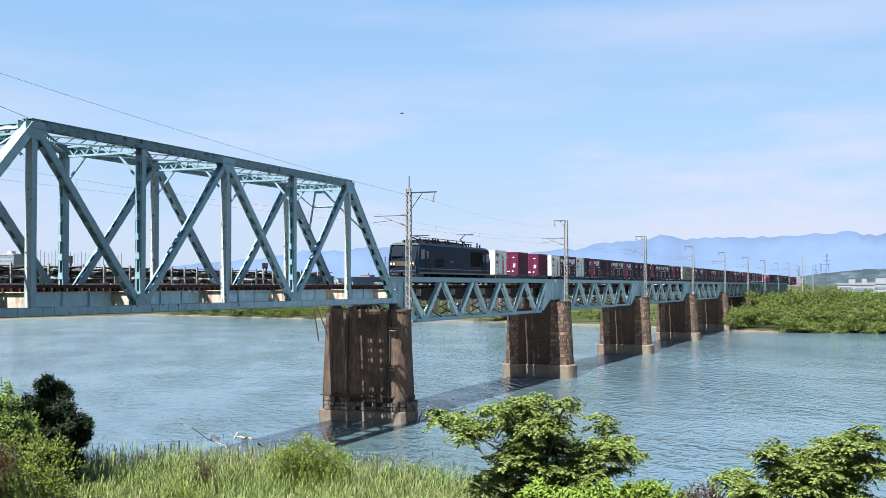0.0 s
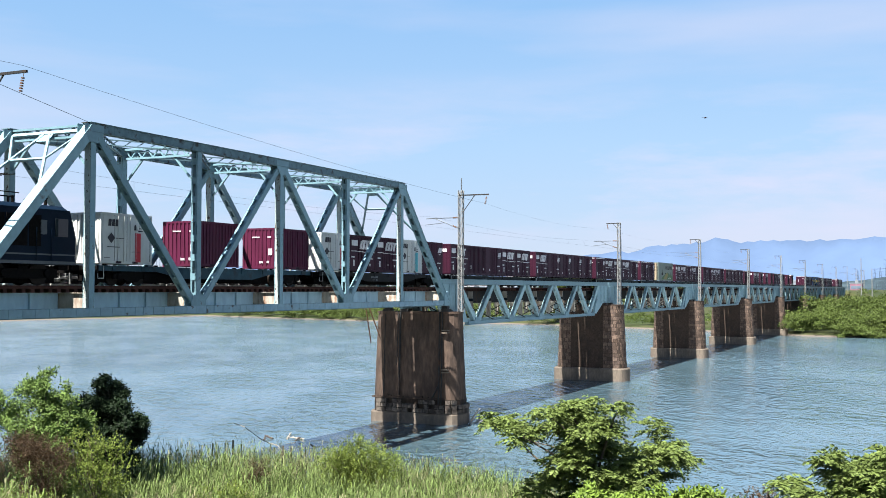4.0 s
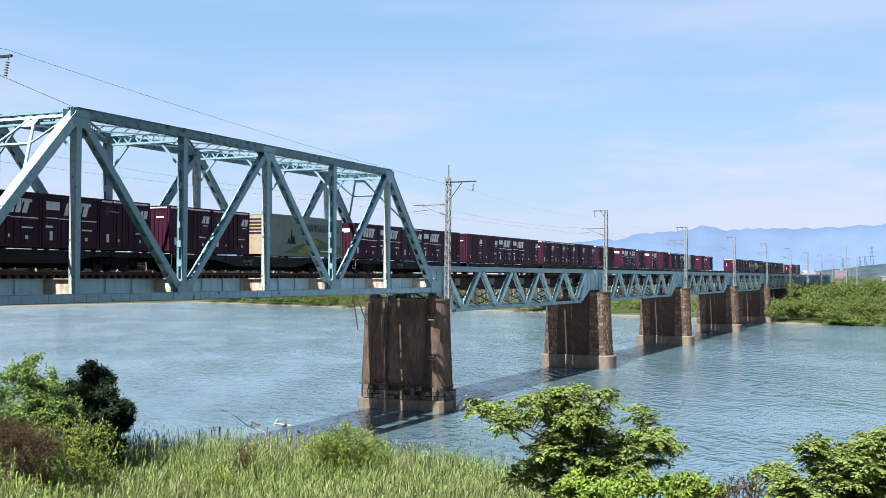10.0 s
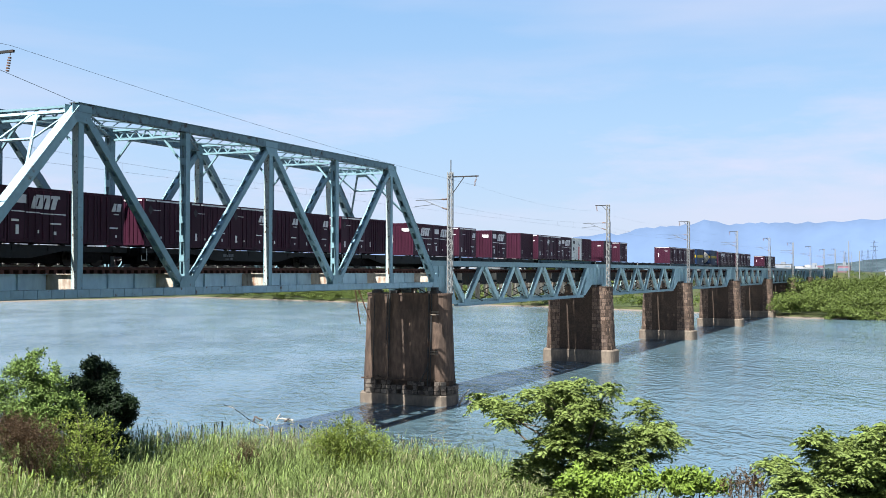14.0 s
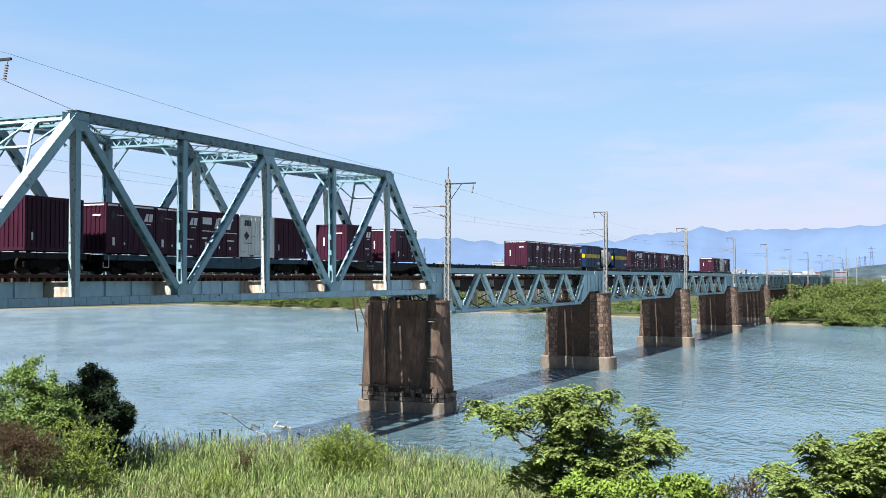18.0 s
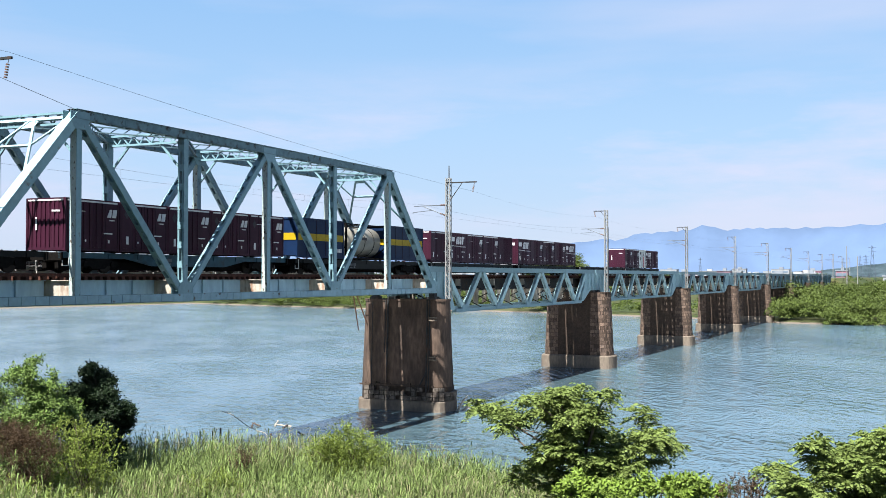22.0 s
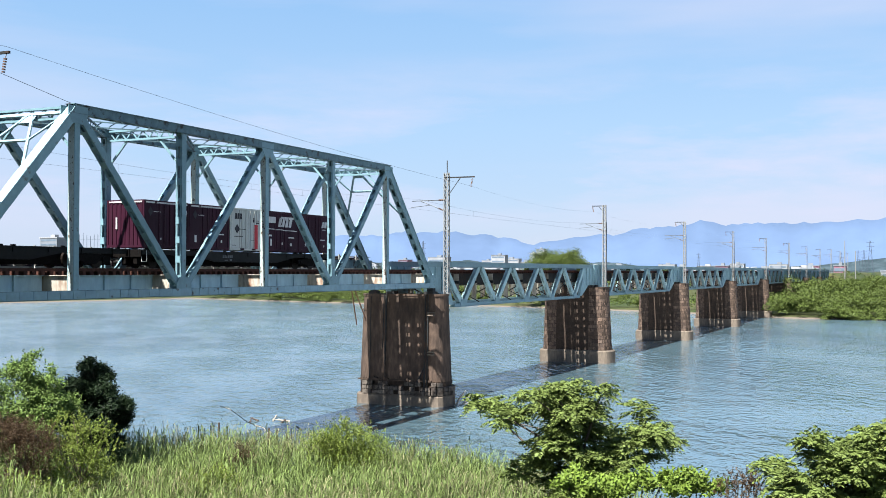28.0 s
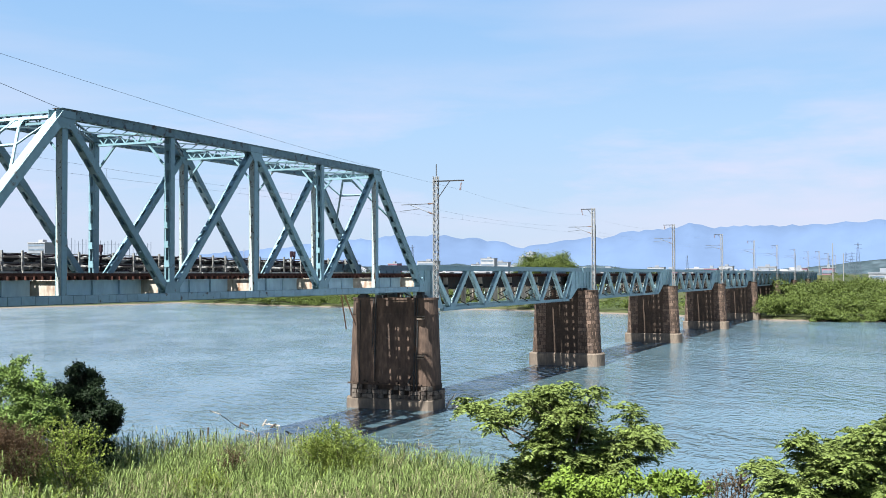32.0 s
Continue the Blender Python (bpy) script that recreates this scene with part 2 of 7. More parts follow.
def solid(name, shape, material, label, category, group="", kind="", at=None, smooth=False):
    """A thing that is one mesh."""
    at = at or shape.v[0]
    ob = new(name, shape.mesh(name, material, at, smooth))
    ob.location = at
    return tagged(ob, label, category, group, kind)


# ---- ground and water ----
def lerp_table(rows, s):
    if s <= rows[0][0]:
        return rows[0][1]
    for (a, u), (b, w) in zip(rows, rows[1:]):
        if s <= b:
            return u + (w - u) * (s - a) / (b - a)
    return rows[-1][1]


def smooth(a, b, s):
    s = min(1, max(0, (s - a) / (b - a)))
    return s * s * (3 - 2 * s)


NEAR_EDGE = [(-400, -60), (-60, -52), (-30, -42.5), (-24, -37), (-20, -33.8), (-16, -31.5), (-12, -30.6), (-6, -30.4), (-1, -31.5), (3, -34), (12, -40), (60, -70), (400, -150)]
FAR_EDGE = [(-600, 230), (-60, 184), (-29, 181), (-14, 179), (-4, 181), (0, 187), (30, 205), (70, 225), (90, 230), (140, 236), (200, 256), (600, 400)]


def ground_height(x, y):
    e = lerp_table(NEAR_EDGE, y) - x                 # inland of the near bank
    f = x - lerp_table(FAR_EDGE, y)                  # inland of the far bank
    bend = y - (236 + 0.05 * (188 - x) + 5 * math.sin(x / 23))
    f = max(f, bend)
    if e > 0:
        h = -0.4 + 0.9 * smooth(0, 2.5, e) + 8.65 * smooth(19, 41, e)
    elif f > 0:
        h = -0.4 + 1.2 * smooth(0, 4, f) + 1.6 * smooth(8, 40, f) + 0.3 * smooth(60, 300, f)
    else:
        h = -0.4 - 2.2 * smooth(0, 12, min(-e, -f))
    # track embankments behind and beyond the spans
    off = abs(y - TRACK)
    if x < -96 or x > 372:
        run = smooth(96, 104, -x) if x < 0 else smooth(372, 380, x)
        h = max(h, run * (RAIL - 0.55 - max(0, off - 2.6) / 1.6))
    if abs(h) < 9 and e > 0 or f > 0:
        h += 0.12 * noise.noise((x * 0.15, y * 0.15, 0))
    return h


def grid_line(lo, hi, fine_lo, fine_hi, step):
    xs = list(np.arange(fine_lo, fine_hi + 0.01, step))
    s, x = step, fine_hi
    while x < hi:
        s *= 1.22
        x += s
        xs.append(x)
    s, x = step, fine_lo
    while x > lo:
        s *= 1.22
        x -= s
        xs.insert(0, x)
    return xs


def build_ground():
    xs, ys = grid_line(-900, 4700, -110, 420, 2.6), grid_line(-2600, 4300, -75, 270, 2.6)
    verts = [(x, y, ground_height(x, y)) for x in xs for y in ys]
    n = len(ys)
    faces = [(i * n + j, (i + 1) * n + j, (i + 1) * n + j + 1, i * n + j + 1) for i in range(len(xs) - 1) for j in range(n - 1)]
    me = bpy.data.meshes.new("ground")
    me.from_pydata(verts, [], faces)
    me.materials.append(GROUND)
    for p in me.polygons:
        p.use_smooth = True
    ob = new("ground", me)
    tagged(ob, "grassy river banks and flat land reaching the hills", "ground", kind="structure")


GROUND = material("grass_and_earth", (0.0263, 0.03825, 0.01195), 0.95, grain=0.7, spread=0.45, stain=(0.05738, 0.05738, 0.0239), stain_scale=0.03, stain_edge=(0.45, 0.65), bump=0.5, bump_scale=6)


def add_sand(m):
    """Bare sand on the lowest strip along the water."""
    n, l = m.node_tree.nodes, m.node_tree.links
    b = n["Principled BSDF"]
    tc, sep, rng_z = n.new("ShaderNodeTexCoord"), n.new("ShaderNodeSeparateXYZ"), n.new("ShaderNodeMapRange")
    rng_z.inputs["From Min"].default_value, rng_z.inputs["From Max"].default_value = 0.20, 0.42
    mx = n.new("ShaderNodeMix")
    mx.data_type = "RGBA"
    mx.inputs[6].default_value = (0.10, 0.082, 0.068, 1)
    l.new(tc.outputs["Object"], sep.inputs[0])
    l.new(sep.outputs["Z"], rng_z.inputs["Value"])
    l.new(rng_z.outputs["Result"], mx.inputs[0])
    l.new(b.inputs["Base Color"].links[0].from_socket, mx.inputs[7])
    l.new(mx.outputs[2], b.inputs["Base Color"])


add_sand(GROUND)


def water_material():
    """Silty water: sparse wavelets on a calm sheet upstream, an even fine ripple downstream of the piers."""
    m = material("river_water", (0.054, 0.090, 0.108), 0.08, grain=0.02, spread=0.3, bump=0, spec=0.5)
    n, l = m.node_tree.nodes, m.node_tree.links
    b = n["Principled BSDF"]
    b.inputs["IOR"].default_value = 3.2
    tc = n.new("ShaderNodeTexCoord")

    def noise_at(scale, stretch, detail, turn=22):
        mp = n.new("ShaderNodeMapping")
        mp.vector_type = "TEXTURE"
        mp.inputs["Scale"].default_value = stretch           # metres of a wavelet along and across its crest
        mp.inputs["Rotation"].default_value = (0, 0, radians(turn))
        l.new(tc.outputs["Object"], mp.inputs["Vector"])
        t = n.new("ShaderNodeTexNoise")
        t.inputs["Scale"].default_value, t.inputs["Detail"].default_value = scale, detail
        l.new(mp.outputs["Vector"], t.inputs["Vector"])
        return t.outputs["Fac"]

    def ranged(value, a, z, lo, hi):
        g = n.new("ShaderNodeMapRange")
        for key, v in (("From Min", a), ("From Max", z), ("To Min", lo), ("To Max", hi)):
            g.inputs[key].default_value = v
        l.new(value, g.inputs["Value"])
        return g.outputs["Result"]

    def joined(op, a, c):
        g = n.new("ShaderNodeMath")
        g.operation = op
        l.new(a, g.inputs[0]), l.new(c, g.inputs[1])
        return g.outputs[0]
    sep = n.new("ShaderNodeSeparateXYZ")
    l.new(tc.outputs["Object"], sep.inputs[0])
    lane = joined("ADD", ranged(sep.outputs["Y"], -30, 30, -0.5, 1.5), ranged(noise_at(0.03, (1, 1, 1), 3), 0.3, 0.7, -0.45, 0.45))
    calm = ranged(lane, 0.2, 0.8, 0.0, 1.0)                    # 1 upstream of the bridge
    patch = ranged(noise_at(1.0, (22, 10, 1), 4, 40), 0.42, 0.6, 0.12, 1.0)
    even = ranged(calm, 0, 1, 0.8, 0.45)
    last = None
    for height, dist, strength in ((noise_at(1.0, (9, 4, 1), 2, 30), 0.35, even), (noise_at(1.0, (2.3, 1.25, 1), 3, 36), 0.95, patch),
                                   (noise_at(1.0, (1.1, 0.65, 1), 2, 16), 0.40, patch), (noise_at(1.0, (0.6, 0.36, 1), 2, 24), 0.15, even)):
        bp = n.new("ShaderNodeBump")
        bp.inputs["Distance"].default_value = dist
        l.new(strength, bp.inputs["Strength"])
        l.new(height, bp.inputs["Height"])
        if last:
            l.new(last.outputs["Normal"], bp.inputs["Normal"])
        last = bp
    l.new(last.outputs["Normal"], b.inputs["Normal"])
    return m


WATER = water_material()
build_ground()
water = Shape().box(-150, 420, -2500, 260, -1.5, 0)
solid("water", water, WATER, "rippled blue-grey river water", "water", kind="structure", at=(0, 0, 0))


# ---- the through truss ----
PANEL = 7.825
NODE = [-26.47 + (k - 3) * PANEL for k in range(7)]
TOP, BOT = RAIL + 7.50, RAIL - 1.43
NEARP, FARP = 0.0, 5.0


def laced(s, p, q, w, deep, pitch=0.95, plate=0.36, faces=(-1, 1)):
    """Two channels side by side, joined by batten plates."""
    p, q = Vector(p), Vector(q)
    d = (q - p)
    n = d.normalized()
    u = n.cross(Vector((0, 1, 0))).normalized()
    for side in (-1, 1):
        o = Vector((0, side * (deep / 2 - 0.02), 0))
        s.beam(p + o, q + o, 0.04, w)
        for k in (-1, 1):
            o2 = Vector((0, side * (deep / 2 - 0.07), 0)) + u * (k * (w / 2 - 0.012))
            s.beam(p + o2, q + o2, 0.10, 0.024)
    count = max(2, int(d.length / pitch))
    for i in range(count):
        c = p + d * ((i + 0.5) / count)
        for k in faces:
            m = c + u * (k * (w / 2 + 0.008))
            s.beam(m - n * plate / 2, m + n * plate / 2, deep - 0.02, 0.016)
    return s


def build_through_truss():
    root = thing("truss_bridge", (NODE[3], 2.5, BOT), "light blue painted steel through truss bridge with flaking paint", "bridge")
    for y, side in ((NEARP, -1), (FARP, 1)):
        zc = TOP - 0.24
        # shade on the upper members is put into this darker steel
        part("top_chord", Shape().box(NODE[1] - 0.3, NODE[5] + 0.3, y - 0.29, y + 0.29, TOP - 0.03, TOP), STEEL_DEEP, root)
        for e in (-1, 1):                        # two channels under the cover plate, open below
            part("channel", Shape().prism([(y + e * 0.23, TOP - 0.03), (y + e * 0.19, TOP - 0.03), (y + e * 0.19, TOP - 0.42), (y + e * 0.12, TOP - 0.42), (y + e * 0.12, TOP - 0.44), (y + e * 0.26, TOP - 0.44), (y + e * 0.26, TOP - 0.42), (y + e * 0.23, TOP - 0.42)], NODE[1] - 0.25, NODE[5] + 0.25, "x"), STEEL_DEEP, root)
        lace = Shape()
        x, e = NODE[1], 1
        while x < NODE[5] - 0.5:
            lace.beam((x, y - e * 0.2, TOP - 0.447), (x + 0.5, y + e * 0.2, TOP - 0.447), 0.07, 0.012, (0, 1, 0))
            x, e = x + 0.5, -e
        part("chord_lacing", lace, STEEL_PALE, root)
        ends = Shape()
        for k in range(1, 5):
            for i in range(9):
                x = NODE[k] + 0.45 + i * PANEL / 9
                ends.box(x, x + 0.28, y - 0.2345, y - 0.231, TOP - 0.43, TOP - 0.12).box(x + 0.1, x + 0.18, y - 0.29, y - 0.231, TOP - 0.05, TOP - 0.032)
        part("rivet_band", ends, STEEL_DEEP, root)["kind"] = "stuff"
        bottom = Shape().box(NODE[0] - 0.3, NODE[6] + 0.3, y - 0.2, y - 0.16, BOT, BOT + 0.40).box(NODE[0] - 0.3, NODE[6] + 0.3, y + 0.16, y + 0.2, BOT, BOT + 0.40)
        bottom.box(NODE[0] - 0.3, NODE[6] + 0.3, y - 0.24, y + 0.24, BOT - 0.02, BOT)
        for i in range(60):
            x = NODE[0] + 0.4 + i * 0.78
            bottom.box(x, x + 0.3, y - 0.16, y + 0.16, BOT + 0.37, BOT + 0.385)
        part("bottom_chord", bottom, STEEL_DEEP, root)
        x, i = NODE[0] - 0.3, 0
        while x < NODE[6] + 0.2:                 # cover plates with open joints along the outer face
            w = 0.78 + 0.5 * noise.noise((x * 0.7, y, 2.0))
            w = min(w, NODE[6] + 0.3 - x)
            low = 0.012 * noise.noise((i * 1.3, y, 5.0))
            part("cover_plate", Shape().box(x + 0.012, x + w - 0.012, y - 0.222 * side * -1 - 0.014, y - 0.222 * side * -1 + 0.014, BOT + 0.02 + low, BOT + 0.385 + low), STEEL_STREAK, root)
            x, i = x + w, i + 1
        for a, b in ((0, 1), (6, 5)):
            post = Shape()
            p, q = Vector((NODE[a], y, BOT + 0.2)), Vector((NODE[b], y, zc))
            laced(post, p, q, 0.46, 0.46, faces=(1,) if a == 6 else (-1,), pitch=1.0, plate=0.5)
            if a == 0:
                d = (q - p).normalized()
                post.beam(p + Vector((-0.23 * d.z, 0, 0.23 * d.x)), q + Vector((-0.23 * d.z, 0, 0.23 * d.x)) , 0.56, 0.03)
            else:
                d = (q - p).normalized()
                post.beam(p + Vector((0.23 * d.z, 0, -0.23 * d.x)), q + Vector((0.23 * d.z, 0, -0.23 * d.x)), 0.56, 0.03)
            # sunlight on the end facing -X is put into its paler steel
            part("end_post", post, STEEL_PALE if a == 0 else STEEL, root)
        for k in range(1, 6):
            s = Shape()
            if k in (2, 4):
                laced(s, (NODE[k], y, BOT + 0.4), (NODE[k], y, TOP - 0.46), 0.36, 0.40)
            else:
                s.box(NODE[k] - 0.17, NODE[k] + 0.17, y - 0.19, y - 0.165, BOT + 0.4, TOP - 0.46)
                s.box(NODE[k] - 0.17, NODE[k] + 0.17, y + 0.165, y + 0.19, BOT + 0.4, TOP - 0.46)
                # sunlight on the -X face is put into the pale, flaking paint
                part("side_plate", Shape().box(NODE[k] - 0.165, NODE[k] - 0.145, y - 0.163, y + 0.163, BOT + 0.4, TOP - 0.46), STEEL_FLAKE, root, "flaking rust-spotted side plate")
                s.box(NODE[k] + 0.14, NODE[k] + 0.16, y - 0.163, y + 0.163, BOT + 0.4, TOP - 0.46)
            part("vertical", s, STEEL, root)
        for a, b in ((1, 2), (3, 2), (3, 4), (5, 4)):
            s = laced(Shape(), (NODE[a], y, zc), (NODE[b], y, BOT + 0.2), 0.36 if a in (1, 3) and b - a > 0 else 0.32, 0.40, pitch=0.85, plate=0.40)
            part("diagonal", s, STEEL, root)
        for k in range(1, 6):                    # gussets
            s = Shape()
            x = NODE[k]
            for o in (-0.235, 0.215):
                if k in (2, 4):
                    s.prism([(x - 0.62, BOT - 0.03), (x + 0.62, BOT - 0.03), (x + 0.62, BOT + 0.62), (x + 0.42, BOT + 0.98), (x - 0.42, BOT + 0.98), (x - 0.62, BOT + 0.62)], y + o, y + o + 0.02)
                elif k in (1, 3, 5):
                    s.prism([(x - 0.62, TOP - 0.1), (x + 0.62, TOP - 0.1), (x + 0.62, TOP - 0.5), (x + 0.3, TOP - 0.92), (x - 0.3, TOP - 0.92), (x - 0.62, TOP - 0.5)], y + o - 0.004, y + o + 0.02)
            if s.v:
                part("gusset_plate", s, STEEL, root)
        for x, k in ((NODE[6], 1), (NODE[0], -1)):
            s = Shape().prism([(x - 0.7, BOT - 0.02), (x + 0.45, BOT - 0.02), (x + 0.45, BOT + 0.5), (x - 0.1, BOT + 1.1), (x - 0.7, BOT + 0.9)] if k > 0 else
                              [(x + 0.7, BOT - 0.02), (x - 0.45, BOT - 0.02), (x - 0.45, BOT + 0.5), (x + 0.1, BOT + 1.1), (x + 0.7, BOT + 0.9)], y - 0.26, y + 0.26)
            part("gusset_plate", s, STEEL, root)
            b = Shape().box(x - 0.35, x + 0.35, y - 0.35, y + 0.35, BOT - 0.5, BOT - 0.3).box(x - 0.22, x + 0.22, y - 0.25, y + 0.25, BOT - 0.3, BOT - 0.02)
            part("bearing", b, STEEL_DARK, root, "dark steel bearing")
    # overhead bracing
    for k in range(1, 6):
        s = Shape()
        for z in (TOP - 0.12, TOP - 0.62):
            s.box(NODE[k] - 0.12, NODE[k] + 0.12, NEARP + 0.23, FARP - 0.23, z - 0.05, z + 0.05)
        for i in range(6):
            y0 = NEARP + 0.3 + i * 0.74
            s.beam((NODE[k], y0, TOP - 0.14), (NODE[k], y0 + 0.37, TOP - 0.60), 0.06, 0.06, (1, 0, 0))
            s.beam((NODE[k], y0 + 0.37, TOP - 0.60), (NODE[k], y0 + 0.74, TOP - 0.14), 0.06, 0.06, (1, 0, 0))
        part("cross_strut", s, STEEL, root)
        for y, e in ((NEARP, 1), (FARP, -1)):
            kb = Shape().beam((NODE[k], y + e * 0.2, TOP - 2.0), (NODE[k], y + e * 1.45, TOP - 0.64), 0.10, 0.10, (1, 0, 0))
            part("knee_brace", kb, STEEL, root)
    for k in range(1, 5):
        for (ya, yb) in ((NEARP, FARP), (FARP, NEARP)):
            s = Shape()
            a, b = Vector((NODE[k], ya, TOP - 0.3)), Vector((NODE[k + 1], yb, TOP - 0.3))
            for o in (-0.14, 0.14):
                s.beam(a + Vector((0, 0, o)), b + Vector((0, 0, o)), 0.12, 0.05)
            for i in range(14):
                c, e = a.lerp(b, (i + 0.2) / 14), a.lerp(b, (i + 0.8) / 14)
                s.beam(c + Vector((0, 0, -0.14)), e + Vector((0, 0, 0.14)), 0.05, 0.03)
            part("lateral_brace", s, STEEL_DEEP, root)
    for a, b in ((0, 1), (6, 5)):               # portals in the plane of the end posts
        d = Vector((NODE[b] - NODE[a], 0, TOP - 0.24 - BOT - 0.2))
        p = Vector((NODE[a], 0, BOT + 0.2))
        s = Shape()
        hi = p + d * 0.985
        s.beam(hi + Vector((0, NEARP + 0.2, 0)), hi + Vector((0, FARP - 0.2, 0)), 0.2, 0.10, d)
        mid, low = (NEARP + FARP) / 2, p + d * 0.62
        for y0, e in ((NEARP, 1), (FARP, -1)):       # legs from the posts to the middle of the beam, tied half way up
            foot, head = low + Vector((0, y0 + e * 0.2, 0)), hi + Vector((0, mid - e * 0.12, 0))
            knot = foot.lerp(head, 0.56)
            s.beam(foot, head, 0.13, 0.09, d)
            s.beam(knot, hi + Vector((0, y0 + e * 0.25, 0)), 0.10, 0.07, d)
            s.beam(knot, Vector((knot.x, mid, knot.z)), 0.12, 0.09, d)
        for y0, y1 in ((mid - 0.42, mid + 0.42),):
            s.beam(hi - d * 0.03 + Vector((0, y0, 0)), hi - d * 0.03 + Vector((0, y1, 0)), 0.5, 0.03, d)
        # the portal facing the sun gets the same brightened colour
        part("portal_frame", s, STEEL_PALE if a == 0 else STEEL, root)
    # floor
    for k in range(7):
        s = Shape().box(NODE[k] - 0.02, NODE[k] + 0.02, NEARP + 0.2, FARP - 0.2, BOT + 0.1, RAIL - 0.36)
        s.box(NODE[k] - 0.16, NODE[k] + 0.16, NEARP + 0.2, FARP - 0.2, BOT + 0.07, BOT + 0.1).box(NODE[k] - 0.16, NODE[k] + 0.16, NEARP + 0.2, FARP - 0.2, RAIL - 0.36, RAIL - 0.33)
        part("floor_beam", s, FLOORBEAM, root, "rust-streaked pale floor beam")
    for k in range(6):
        for y in (TRACK - 0.85, TRACK + 0.85):
            s = Shape().box(NODE[k] + 0.17, NODE[k + 1] - 0.17, y - 0.015, y + 0.015, BOT + 0.25, RAIL - 0.36)
            s.box(NODE[k] + 0.17, NODE[k + 1] - 0.17, y - 0.13, y + 0.13, RAIL - 0.36, RAIL - 0.335).box(NODE[k] + 0.17, NODE[k + 1] - 0.17, y - 0.13, y + 0.13, BOT + 0.225, BOT + 0.25)
            for i in range(1, 4):
                x = NODE[k] + i * PANEL / 4
                s.box(x - 0.01, x + 0.01, y - 0.12, y + 0.12, BOT + 0.25, RAIL - 0.36)
            part("stringer", s, STEEL_WHITE, root, "blue-grey stringer with rust drips")
    return root


STEEL_WHITE = material("blue_grey_stringer_paint", (0.31, 0.435, 0.49), 0.6, grain=3, spread=0.12, stain=(0.20, 0.17, 0.14), stain_scale=1.5, stain_edge=(0.66, 0.74), bump=0.08, stretch=(1, 1, 0.35))
FLOORBEAM = material("rust_streaked_pale_paint", (0.34, 0.31, 0.26), 0.7, grain=4, spread=0.2, stain=(0.165, 0.0825, 0.045), stain_scale=2.2, stain_edge=(0.5, 0.7), bump=0.2, stretch=(1, 1, 0.4))
truss = build_through_truss()


# ---- deck trusses over the piers ----
SPAN = 46.82
DECK_Y = (0.85, 4.25)


